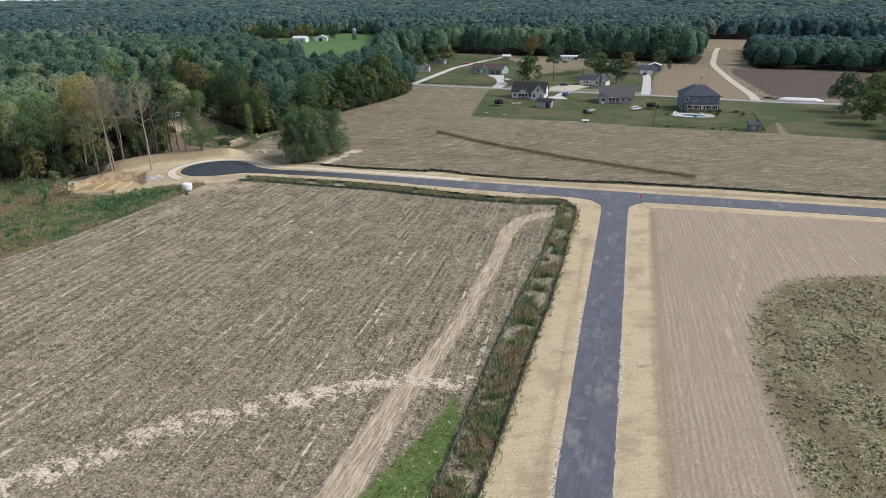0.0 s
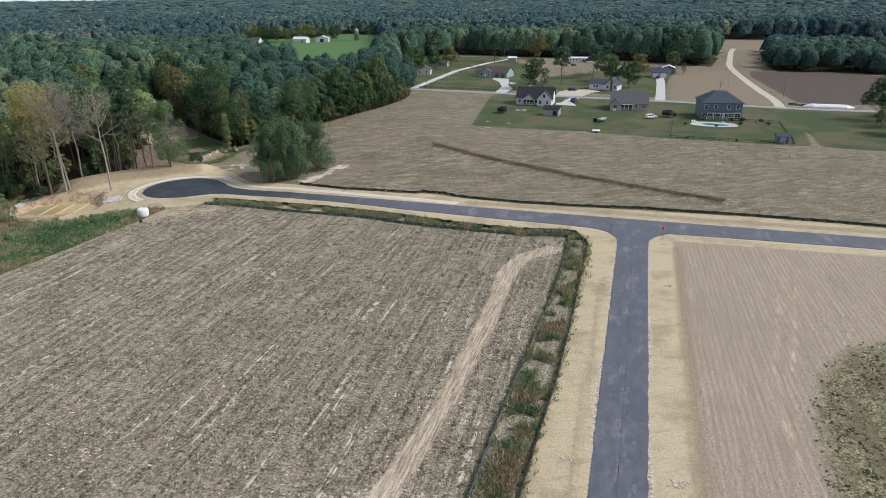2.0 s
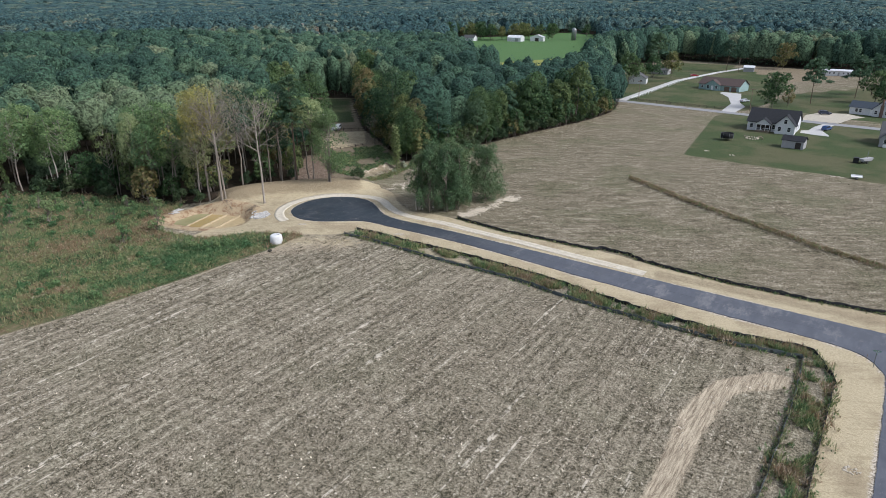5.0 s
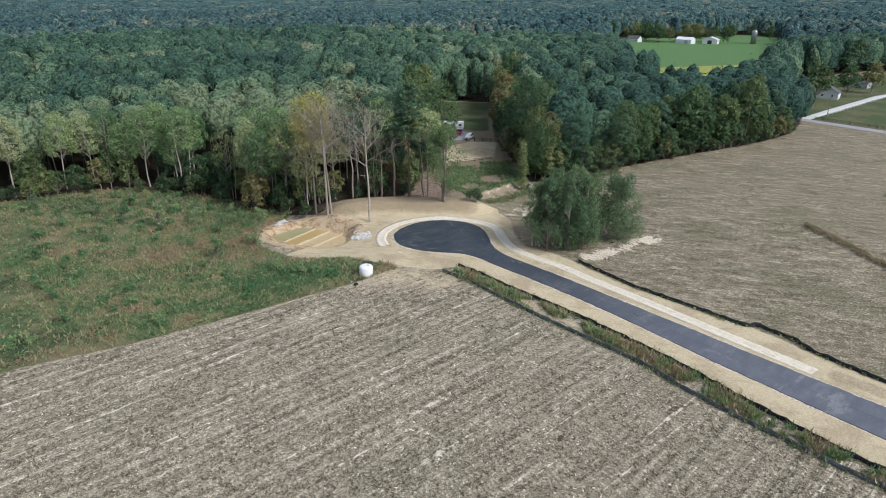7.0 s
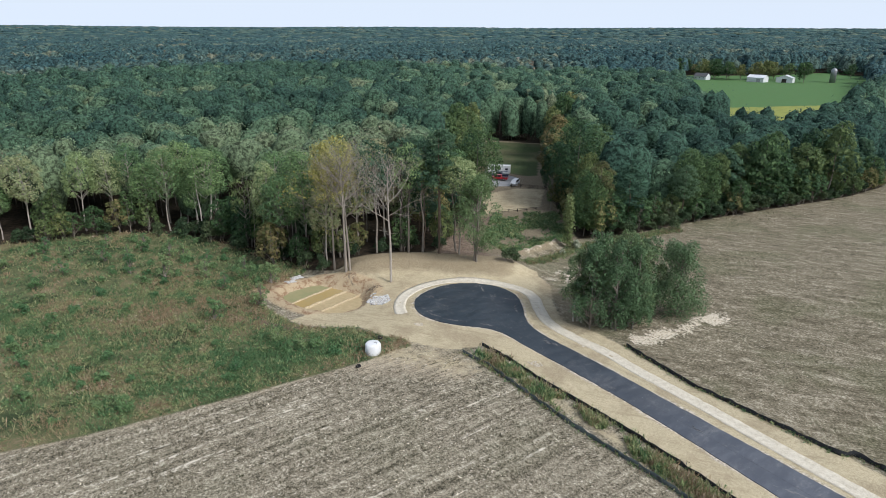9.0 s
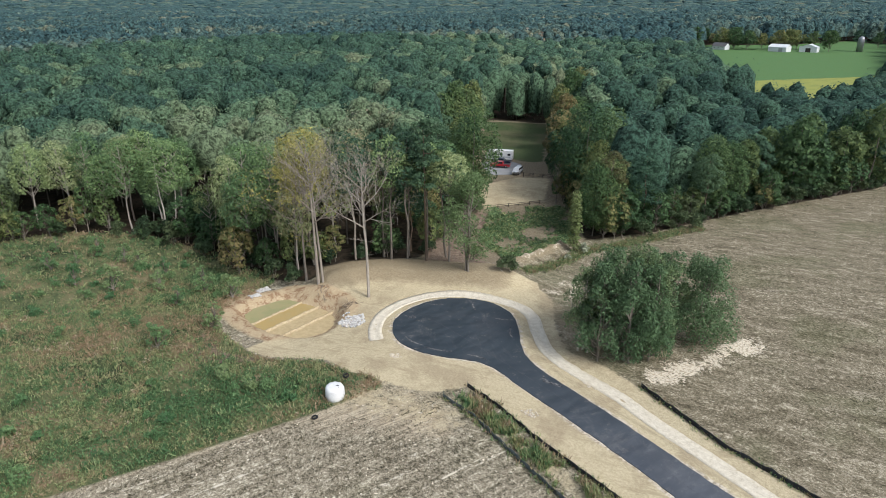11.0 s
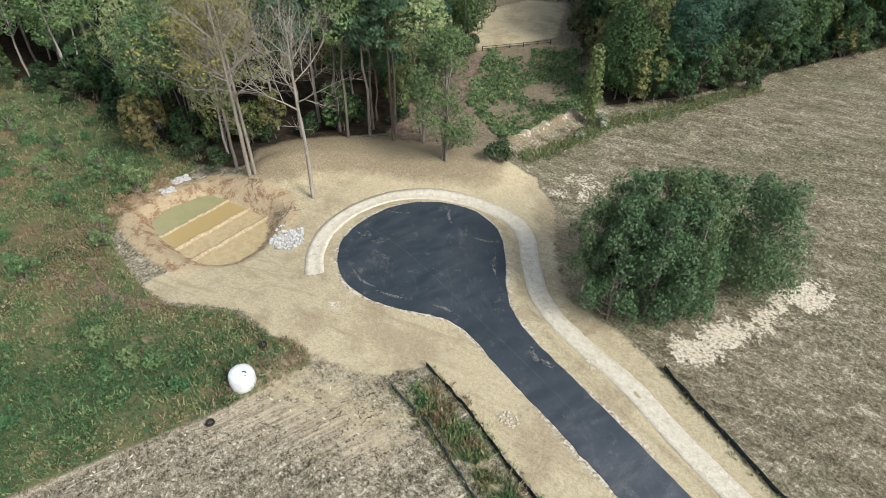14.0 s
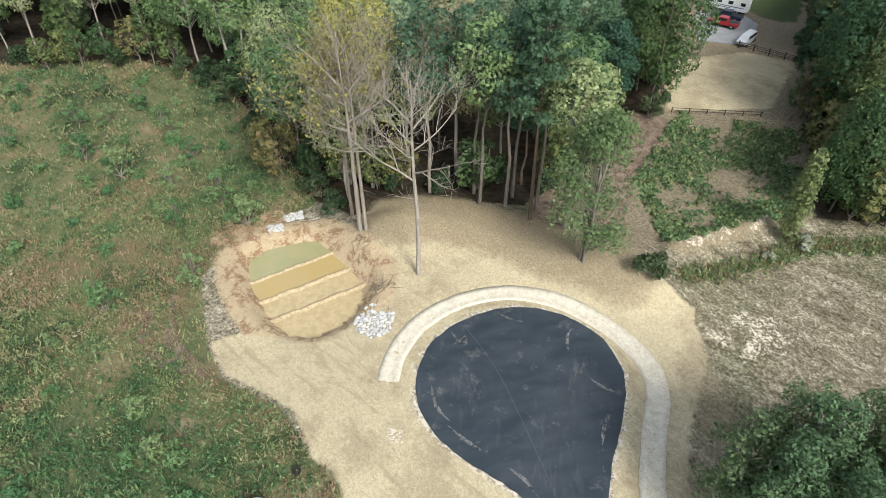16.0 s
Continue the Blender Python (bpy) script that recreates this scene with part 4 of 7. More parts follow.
# candidate spots along the edge of the woods, at least a few metres apart
def jitter_grid(x0, x1, y0, y1, step, rng, jit=0.38):
    gx, gy = np.meshgrid(np.arange(x0, x1, step), np.arange(y0, y1, step))
    P = np.stack([gx.ravel(), gy.ravel()], 1)
    return P + rng.uniform(-jit, jit, P.shape) * step


WOOD_TREES = "woodland edge trees"


def edge_trees():
    """The woods' edge: tall pale-stemmed trees in the west, dark crowns down to the ground in the east, fuller where the camera comes near."""
    r = np.random.default_rng(12)
    west = [tree_thing("broadleaf_tree", "tall yellow-green broadleaf tree with a pale slender trunk", "tree", *dome_shape(20 + k, 22 + 1.5 * (k % 3), 4.4 + 0.4 * (k % 2), 6.5 + 1.6 * (k % 3), 3200, 0.36, 26 + k, 1 + (k == 2), 0.85, True, 0.12), M_PALE_BARK, M_BROAD, WOOD_TREES) for k in range(5)]
    west += [tree_thing("thin_crowned_tree", "tall grey tree with thinning autumn leaves", "tree", *dome_shape(27, 22, 4.2, 7, 1500, 0.34, 16, 2, 0.9, True, 0.35), M_PALE_BARK, M_POPLAR, WOOD_TREES)]
    east = [tree_thing("broadleaf_tree", "dark green broadleaf tree leafy to the ground", "tree", *dome_shape(80 + k, 18 + 2 * k, 5.4 + 0.4 * k, 0.8, 5400, 0.42, 34, 1, 1.0, False), M_BARK, M_DARKBROAD, WOOD_TREES) for k in range(4)]
    pines = [tree_thing("pine_tree", "tall pine with a full blue-green crown", "tree", *dome_shape(40 + k, 21 + 1.5 * k, 4.2, 4 + 3 * k, 4200, 0.36, 26, 1, 0.6, False), M_PINE_BARK, M_PINE, WOOD_TREES) for k in range(3)]
    far = [tree_thing("broadleaf_tree", "dark green broadleaf tree far along the field", "tree", *dome_shape(90 + k, 19 + 2 * k, 5.0, 1.0, 1700, 0.72, 22, 1, 1.1, False), M_BARK, M_DARKBROAD, WOOD_TREES) for k in range(3)]
    far += [tree_thing("pine_tree", "dark pine far along the field", "tree", *dome_shape(95, 21, 4.4, 5, 1600, 0.66, 24, 1, 0.6, False), M_PINE_BARK, M_PINE, WOOD_TREES)]
    # dark leaves on the young trees imitate shade beneath the tall crowns
    youngs = [tree_thing("young_tree", "young leafy tree under taller woods", "tree", *dome_shape(60 + k, 9 + 2 * k, 2.8, 0.8, 850, 0.46, 14, 1, 1.0), M_BARK, M_DARKBROAD, WOOD_TREES) for k in range(3)]
    P = jitter_grid(-215, -95, 60, 345, 5.6, r, 0.36)
    P = P[(P[:, 1] < 200) | (r.uniform(0, 1, len(P)) < 0.8)]
    d = -open_depth(P)
    P = P[(d > np.where(P[:, 1] > 200, 0.8, 1.8)) & (d < 9.6) & (P[:, 1] < 320)]
    P = P[np.min(np.linalg.norm(P[:, None] - np.array([(-134.2, 150.7), (-138.6, 150.4), (-125.1, 155.6), (-128.9, 170.4), (-119.8, 173.0), (-131.6, 172.4), (-142.6, 154.0), (-118.2, 198.6), (-119.0, 202.0), (-121.5, 200.5)])[None], axis=2), axis=1) > 3.2]
    close = np.linalg.norm(P - np.array([-66, 136]), axis=1) < 120
    sets = ((west + west + youngs, P[(P[:, 1] < 164) & (P[:, 0] < -128)]), (pines + west[:2] + east[:1] + youngs, P[(P[:, 1] >= 164) & (P[:, 1] < 200) & (P[:, 0] < -120)]),
            (east + east + pines, P[(P[:, 1] >= 200) & close]), (far, P[(P[:, 1] >= 200) & ~close]))
    used = set()
    for kinds, spots in sets:
        spots = [tuple(q) for q in spots]
        r.shuffle(spots)
        for i, (x, y) in enumerate(spots):
            p = kinds[i % len(kinds)]
            s = r.uniform(0.82, 1.1) * (0.95 if y > 200 else 1.0)
            m = pose(x, y, ground_at(x, y) - 0.05, 0, 0, r.uniform(0, 360)) @ Matrix.Diagonal((s * r.uniform(0.9, 1.12), s * r.uniform(0.9, 1.12), s * r.uniform(0.9, 1.08), 1))
            if p.name in used:
                copy_thing(p, m)
            else:
                used.add(p.name)
                p.matrix_basis = m
    return youngs


youngs = edge_trees()


def woods_stuff():
    """The woods behind the edge, out to the horizon: many crowns in one mesh a belt."""
    r = np.random.default_rng(8)
    eyes = np.array([(-1, 2), (-12, 66), (-30, 98), (-62, 132), (-73, 143)], float)
    # (inner, outer, spacing, clumps per crown, clump size, core segments and rings, bearing from, to)
    for lo, hi, step, n, size, seg, ring, az0, az1 in ((0, 235, 7.2, 165, 0.60, 7, 3, -115, 32), (235, 480, 8.6, 36, 1.25, 7, 3, -106, 29), (480, 1050, 10.5, 3, 2.2, 5, 2, -94, 27), (1050, 2300, 20, 2, 5.0, 5, 2, -94, 27), (2300, 4900, 46, 0, 23.0, 5, 2, -94, 27)):
        P = jitter_grid(-hi - 80, 0.55 * hi + 60, -0.35 * hi + 30, hi + 150, step, r, 0.42)
        dist = np.min(np.linalg.norm(P[:, None] - eyes[None], axis=2), axis=1)
        az = np.degrees(np.arctan2(P[:, 0] + 40, P[:, 1] - 70))
        keep = (dist >= lo) & (dist < hi) & (az > az0) & (az < az1)
        P = P[keep]
        d = -open_depth(P)
        first = (P[:, 0] > -215) & (P[:, 0] < -95) & (P[:, 1] > 60) & (P[:, 1] < 320)
        P, d = P[d > np.where(first, 10.2, 1.0)], d[d > np.where(first, 10.2, 1.0)]
        if hi > 300:
            edge = P[d < 12]
            P = np.concatenate([P] + [edge + r.uniform(-0.5, 0.5, edge.shape) * step for _ in range(2)])
            P = P[open_depth(P) < -0.8]
        m = len(P)
        z = height(P)
        patch = np.array([noise.noise(Vector((x / 130, y / 130, 2.0))) for x, y in P])
        leafy = (P[:, 0] < -125) & (P[:, 0] > -240) & (P[:, 1] < 200)
        tone = np.clip(0.45 + 0.6 * patch + r.normal(0, 0.2, m) + 0.34 * leafy - 0.18 * ((P[:, 0] > -175) & (P[:, 0] < -60) & (P[:, 1] > 205) & (P[:, 1] < 430)) - 0.35 * ((P[:, 0] > 66) & (P[:, 1] < 660)), 0, np.where(r.uniform(0, 1, m) < 0.03, 1.0, np.where(leafy, r.uniform(0.72, 0.93, m), 0.93)))
        piny = tone < 0.5
        H = np.where(piny, 21, 19) * r.uniform(0.82, 1.14, m) * (1 if hi < 2000 else 0.8)
        H = H * np.where((P[:, 0] > 68) & (P[:, 1] < 645), 0.62, 1.0) * np.where((P[:, 0] > -165) & (P[:, 0] < -60) & (P[:, 1] > 235) & (P[:, 1] < 420), 0.78, 1.0)
        H = H * np.where((P[:, 0] > -430) & (P[:, 0] < -170) & (P[:, 1] > 380) & (P[:, 1] < 680), 0.8, 1.0)
        R = np.maximum(step * 0.60, 2.6) * r.uniform(0.72, 1.35, m)
        rim = -open_depth(P) < 14
        d3 = r.normal(0, 1, (m, n, 3))
        d3 /= np.linalg.norm(d3, axis=2)[..., None]
        low = np.where(rim, 0.95, 0.45 if hi < 300 else 0.2)[:, None]
        d3[..., 2] = np.where(d3[..., 2] < -low, -d3[..., 2], d3[..., 2])
        lump = 1 + 0.22 * np.sin(d3[..., 0] * 5 + P[:, :1]) * np.sin(d3[..., 1] * 5 + P[:, 1:]) + r.normal(0, 0.06, (m, n))
        deep = np.where(rim, H * 0.52, np.minimum(H * 0.42, R * 1.05))
        C = np.stack([P[:, :1] + d3[..., 0] * R[:, None] * lump, P[:, 1:] + d3[..., 1] * R[:, None] * lump,
                      (z + H - deep)[:, None] + d3[..., 2] * deep[:, None] * lump], 2).reshape(-1, 3)
        v, f = kites(C, d3.reshape(-1, 3) + r.normal(0, 0.45, (m * n, 3)) + np.array([0, 0, 0.15]), np.full(m * n, size), r, 1.15)
        T = np.repeat(tone, 4 * n)
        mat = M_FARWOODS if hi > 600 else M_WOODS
        label = "mixed pine and autumn broadleaf woods" + (" far off to the horizon" if hi > 1000 else "")
        # the dense inside of each crown: a lumpy dome under the loose outer leaves
        th = np.linspace(0, 1, ring + 1)[1:] * (2.3 if hi < 300 else 2.0)
        ph = np.arange(seg) * 2 * np.pi / seg
        turn = r.uniform(0, 6.28, (m, 1, 1))
        bulge = 1 + r.normal(0, 0.19, (m, ring, seg))
        q = np.sin(th)[None, :, None] * bulge * 0.93
        cx, cy = q * np.cos(ph + turn), q * np.sin(ph + turn)
        cz = np.cos(th)[None, :, None] * (1 + r.normal(0, 0.07, (m, ring, seg))) * np.ones((m, ring, seg))
        ring_pts = np.stack([P[:, 0, None, None] + cx * R[:, None, None], P[:, 1, None, None] + cy * R[:, None, None], (z + H - deep)[:, None, None] + cz * deep[:, None, None]], -1).reshape(m, -1, 3)
        tops = np.stack([P[:, 0], P[:, 1], z + H], 1)[:, None]
        V = np.concatenate([tops, ring_pts], 1)
        idx = [(0, 1 + k, 1 + (k + 1) % seg) for k in range(seg)]
        for j in range(ring - 1):
            for k in range(seg):
                a, b2 = 1 + j * seg + k, 1 + j * seg + (k + 1) % seg
                idx += [(a, a + seg, b2 + seg), (a, b2 + seg, b2)]
        per = 1 + ring * seg
        F = (np.array(idx)[None] + (np.arange(m) * per)[:, None, None]).reshape(-1, 3)
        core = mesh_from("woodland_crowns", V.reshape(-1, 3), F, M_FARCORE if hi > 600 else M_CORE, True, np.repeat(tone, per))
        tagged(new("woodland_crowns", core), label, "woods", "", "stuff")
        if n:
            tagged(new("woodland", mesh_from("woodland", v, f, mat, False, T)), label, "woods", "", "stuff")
        if hi < 300:
            # trunks of the first belt
            b = np.stack([P[:, 0], P[:, 1], z - 0.3], 1)
            t = b + np.stack([r.normal(0, 0.4, m), r.normal(0, 0.4, m), H * 0.8], 1)
            trunks = [((b[i], t[i]), (0.2, 0.1)) for i in range(m)]
            tv, tf = tubes(trunks, 4)
            ob = new("woodland_trunks", mesh_from("woodland_trunks", tv, tf, M_BARK, True))
            tagged(ob, "slender grey trunks deep in the woods", "tree trunks", "", "stuff")


woods_stuff()

# ---- trees and shrubs that stand apart ----
b1 = bare_shape(5, 26.4, 12.0, 1.3, 0.31, True)
t = tree_thing("bare_tree", "tall twin-trunked leafless tree with pale bark", "tree", b1[0], None, M_PALE_BARK, None, "bare trees by the basin")
_tips = b1[1][b1[1][:, 2] > 22][::3]
_r = np.random.default_rng(2)
_c = np.repeat(_tips, 2, 0) + _r.normal(0, 0.3, (2 * len(_tips), 3))
part("leaves", mesh_from("leaves", *kites(_c, _r.normal(0, 1, _c.shape), np.full(len(_c), 0.20), _r), M_YELLOW), M_YELLOW, t, "last yellow leaves on the top twigs")
settle(t, -134.2, 150.7, 20)
b2 = bare_shape(9, 23.0, 11.0, 1.3, 0.25)
t = tree_thing("bare_tree", "grey half-bare tree with thin yellow leaves", "tree", b2[0], None, M_BARK, None, "bare trees by the basin")
_c = np.repeat(b2[1], 4, 0) + _r.normal(0, 0.35, (4 * len(b2[1]), 3))
part("leaves", mesh_from("leaves", *kites(_c, _r.normal(0, 1, _c.shape), np.full(len(_c), 0.30), _r), M_YELLOW), M_YELLOW, t, "sparse yellow leaves")
settle(t, -138.6, 150.4, 140)
b3 = bare_shape(14, 25.2, 13.2, 1.3, 0.27)
t = tree_thing("bare_tree", "leafless tree with a straight pale trunk on the bank", "tree", b3[0], None, M_PALE_BARK, None, "bare trees by the basin")
settle(t, -125.1, 155.6, 250)
t = tree_thing("broadleaf_tree", "tall tree with a yellow-green autumn crown", "tree", *dome_shape(301, 27, 5.0, 13, 3600, 0.36, 24, 1, 0.85), M_BARK, M_YELLOW)
settle(t, -142.6, 154.0)
t = tree_thing("pine_tree", "tall pine at the head of the spoil bank", "tree", *pine_shape(302, 27, 4.4, 14, 3600, 0.40), M_PINE_BARK, M_PINE)
settle(t, -128.9, 170.4)
t = tree_thing("willow_oak", "many-stemmed tree with a light drooping crown", "tree", *broad_shape(303, 17.5, 4.5, 2.4, 8500, 0.27, 60, 4, 0.9, 1.3), M_BARK, M_WILLOW)
settle(t, -119.8, 173.0)
for k, (x, y, h) in enumerate([(-131.6, 172.4, 20), (-135.2, 170.6, 22), (-133.6, 165.6, 21), (-138.2, 160.5, 22), (-126.2, 173.6, 18), (-132.6, 168.6, 22), (-130.0, 175.8, 20), (-137.0, 166.0, 23)]):
    t = tree_thing("broadleaf_tree", "forked tree with a bare grey trunk by the clearing", "tree", *dome_shape(310 + k, h + 3, 3.9, 12.5, 2400, 0.34, 20, 1, 0.75), M_BARK, (M_BROAD, M_PINE)[k % 2])
    settle(t, x, y, 70 * k)


def poplar_shape(seed, h, r):
    q = np.random.default_rng(seed)
    L = [(q.normal(0, 0.2), q.normal(0, 0.2), 0.9 + (h - 1.4) * k / 15, r * (0.6 + 0.5 * math.sin(math.pi * (0.12 + 0.8 * k / 15))), 0.9) for k in range(16)]
    return tubes([(np.stack([np.zeros(5), np.zeros(5), np.linspace(-0.3, h * 0.95, 5)], 1), np.linspace(0.16, 0.03, 5))]), crown(L, 1300, 0.38, q, 0.8, -0.9)


t = tree_thing("columnar_tree", "narrow upright yellow-green tree by the bank", "tree", *poplar_shape(4, 12.2, 1.25), M_BARK, M_POPLAR)
settle(t, -118.2, 198.6)

# the round grove beside the turning circle
GROVE = [(-90.6, 171.4, 12.5), (-87.6, 171.4, 14.0), (-85.0, 173.4, 15.2), (-88.8, 174.8, 15.6), (-85.8, 177.4, 15.8), (-91.4, 175.6, 13.2), (-83.4, 176.6, 14.2), (-88.6, 179.4, 15.0), (-84.6, 180.6, 14.6), (-87.2, 182.2, 13.6)]
for k, (x, y, h) in enumerate(GROVE):
    thin = x < -88
    lowest = 5.0 if thin else 1.0
    t = tree_thing("grove_tree", "dense grey-green tree in a close grove", "tree", *broad_shape(400 + k, h, 2.8 if thin else 3.1, lowest, 5600 if thin else 8400, 0.24, 46, 4 if thin else 2, 0.8, 1.7), M_PALE_BARK if thin else M_BARK, M_GROVE, "grove beside the turning circle")
    settle(t, x, y, 40 * k)
t = tree_thing("grove_tree", "rounded dense green tree at the end of the grove", "tree", *broad_shape(420, 13.2, 4.5, 0.6, 12000, 0.24, 60, 1, 0.8, 1.6), M_BARK, M_GROVE, "grove beside the turning circle")
settle(t, -82.2, 187.2)

# saplings in the meadow, bushes along the woods and the bank
saplings = [tree_thing("sapling", "thin young tree with pale green leaves in the meadow", "tree", *broad_shape(430 + k, 4.6, 1.5, 0.6, 700, 0.26, 14), M_BARK, M_LEAFY, "meadow saplings") for k in range(2)]
settle(saplings[0], -129.5, 122.2), settle(saplings[1], -131.4, 131.2)
scatter(saplings, [(-152, 128.4), (-157, 121.3), (-175.1, 113.6), (-174.7, 118.1), (-178.3, 122.4), (-166, 128), (-147.5, 134.5), (-182, 108), (-186, 116), (-170, 105), (-188, 104), (-160, 131), (-171, 126), (-144, 129), (-163, 116), (-141.5, 137.5)], rng, 0.7, 1.15)
shrubs = [tree_thing("meadow_shrub", "leafy green shrub among tall weeds", "shrub", *bush_shape(434 + k, 1.5 + 0.5 * k, 1.15, 330, 0.26), M_BARK, M_LEAFY, "meadow shrubs") for k in range(3)]
settle(shrubs[0], -103.2, 131.5), settle(shrubs[1], -107.4, 130.2), settle(shrubs[2], -113.6, 127.0)
_s = jitter_grid(-188, -102, 82, 140, 5.4, rng, 0.5)
_s = _s[(signed(_s, MEADOW) > 2.0) & (rng.uniform(0, 1, len(_s)) < 0.5)]
scatter(shrubs, [tuple(q) for q in _s], rng, 0.5, 1.25)
bushes = [tree_thing("bush", "dense green bush at the edge of the woods", "bush", *bush_shape(440 + k, 3.2 + 0.8 * k, 2.1, 620, 0.36), M_BARK, M_BUSH, "bushes along the woods") for k in range(3)]
settle(bushes[0], -115.6, 179.4, 0, 1.05), settle(bushes[1], -113.2, 214.5), settle(bushes[2], -110.2, 226)
_e = []
for line, step, off in (([(-197, 98), (-193, 120), (-180, 134), (-166, 139.5), (-151, 141.6), (-141, 145.4), (-137.5, 150)], 2.3, 1.6), ([(-120, 204), (-114, 218), (-111, 238), (-108, 254), (-104, 272), (-99, 296), (-98, 318)], 2.0, 1.2),
                        ([(-132, 170), (-141, 183), (-150, 200), (-165, 210)], 3.4, 2.0), ([(-120, 206), (-138, 219), (-160, 235)], 2.6, 1.5)):
    q = evenly(line, step)
    _e += [tuple(v) for v in q + rng.normal(0, off * 0.6, q.shape)]
_e = [q for q in _e if open_depth(np.array([q]))[0] < 1.2 and math.dist(q, (-117.5, 200.5)) > 7.5]
scatter(bushes + youngs[:1], _e, rng, 0.6, 1.3)
_y = evenly([(-118.6, 212), (-116.8, 218), (-113.8, 238), (-110.5, 256), (-106.5, 274)], 3.4)
_w = evenly([(-200, 100), (-196, 122), (-183, 137.5), (-168, 143), (-153, 145.6), (-144, 150)], 2.9)
scatter(youngs + bushes, [tuple(v) for v in _w + rng.normal(0, 1.0, _w.shape)], rng, 0.7, 1.15)
_b = evenly([(-147, 152), (-141.5, 155.5), (-139.5, 160), (-138, 165), (-139.5, 170)], 1.9)
scatter(youngs[:2] + bushes, [tuple(v) for v in _b + rng.normal(0, 0.8, _b.shape)], rng, 0.6, 1.0)
scatter(youngs, [tuple(v) for v in _y + rng.normal(0, 0.6, _y.shape)], rng, 0.55, 0.85)
t = tree_thing("pale_bush", "flowering bush with whitish tufts by the bank", "bush", *bush_shape(450, 2.2, 1.4, 420, 0.28), M_BARK, leaves("white_tufts", ((0.0, (0.30, 0.33, 0.22)), (1.0, (0.55, 0.56, 0.48)))))
settle(t, -116.6, 199.8)
copy_thing(t, pose(-116.2, 194.6, ground_at(-116.2, 194.6) - 0.05, 0, 0, 80) @ Matrix.Scale(0.6, 4))
t = tree_thing("rust_tree", "tall tree with rust-red autumn leaves", "tree", *dome_shape(460, 19, 3.4, 3, 2400, 0.36, 18), M_BARK, M_RUST)
settle(t, -120.4, 211.0)
copy_thing(t, pose(-128, 226, ground_at(-128, 226), 0, 0, 100) @ Matrix.Scale(0.8, 4))
# grey leafless shrub-tree by the yard
t = tree_thing("bare_tree", "small grey leafless tree beside the yard", "tree", bare_shape(31, 8.5, 2.2, 0.9, 0.14)[0], None, M_BARK, None)
settle(t, -141.5, 217.5)
# the trees round the houses
yard = [tree_thing("yard_tree", "broad spreading shade tree on a lawn", "tree", *broad_shape(470 + k, 15, 6.5, 3.0, 1200, 0.9, 30), M_BARK, M_DARKBROAD, "trees round the houses") for k in range(2)]
yard_pine = tree_thing("pine_tree", "tall spreading pine on a lawn", "tree", *pine_shape(480, 20, 6.0, 8, 1100, 0.9), M_PINE_BARK, M_PINE, "trees round the houses")
settle(yard[0], -44.1, 363.8), settle(yard[1], 93, 298), settle(yard_pine, -31.6, 386.7)
scatter(yard, [(-3.8, 387), (3.5, 374), (90.8, 268), (97, 267), (101, 287), (100, 255), (-110, 452), (-114.5, 430), (-120, 405), (10, 432), (-8, 402), (30, 458), (-62, 538), (104, 244), (106, 306)], rng, 0.7, 1.15)
scatter([yard_pine], [(-16, 415), (32, 470), (-90, 505), (-138, 520), (22, 528), (-10, 430), (38, 486)], rng, 0.85, 1.25)
scatter(youngs, [(-39, 372), (36, 447), (-125, 448), (-128, 470), (-131, 500), (88, 280), (94, 240), (98, 232)], rng, 0.6, 0.9)


# ---- weeds, stubble and grass ----
def blades(P, z, h, w, k, tone, r, lean=0.35):
    """k upright leaves at each spot."""
    n = len(P) * k
    b = np.repeat(np.c_[P, z], k, 0) + np.c_[r.normal(0, 0.10, (n, 2)), np.zeros(n)]
    up = np.c_[r.normal(0, lean, (n, 2)), np.ones(n)]
    hh, ww = np.repeat(h, k)[:, None] * r.uniform(0.6, 1.2, (n, 1)), np.repeat(w, k)[:, None] * r.uniform(0.7, 1.3, (n, 1))
    a = r.uniform(0, 6.283, n)
    side = np.c_[np.cos(a), np.sin(a), np.zeros(n)] * ww / 2
    mid = b + up * hh * 0.55
    V = np.stack([b, mid + side, b + up * hh, mid - side], 1).reshape(-1, 3)
    return V, np.arange(4 * n).reshape(-1, 4), np.repeat(tone, 4 * k)


def clumps(P, z, h, rad, k, size, tone, r):
    """Leafy cushions: k small leaves over a low dome at each spot."""
    n = len(P) * k
    d = r.normal(0, 1, (n, 3))
    d /= np.linalg.norm(d, axis=1)[:, None]
    d[:, 2] = np.abs(d[:, 2])
    C = np.repeat(np.c_[P, z], k, 0) + d * np.repeat(np.c_[rad, rad, h], k, 0) * r.uniform(0.55, 1.0, (n, 1))
    V, F = kites(C, d + r.normal(0, 0.6, (n, 3)), np.repeat(size, k), r)
    return V, F, np.repeat(tone, 4 * k)


def sown(poly, n, r, inset=0.0):
    A = np.array(poly)
    P = r.uniform(A.min(0), A.max(0), (int(n), 2))
    return P[signed(P, poly) > inset]


def stuff(name, pieces, mat, label, category):
    V, F, T, o = [], [], [], 0
    for v, f, t in pieces:
        V.append(v), F.append(f + o), T.append(t)
        o += len(v)
    ob = new(name, mesh_from(name, np.concatenate(V), np.concatenate(F), mat, False, np.concatenate(T)))
    return tagged(ob, label, category, "", "stuff")


def patchy(P, scale, seed):
    return np.array([noise.fractal(Vector((x / scale, y / scale, seed)), 1.0, 2.0, 3) for x, y in P])


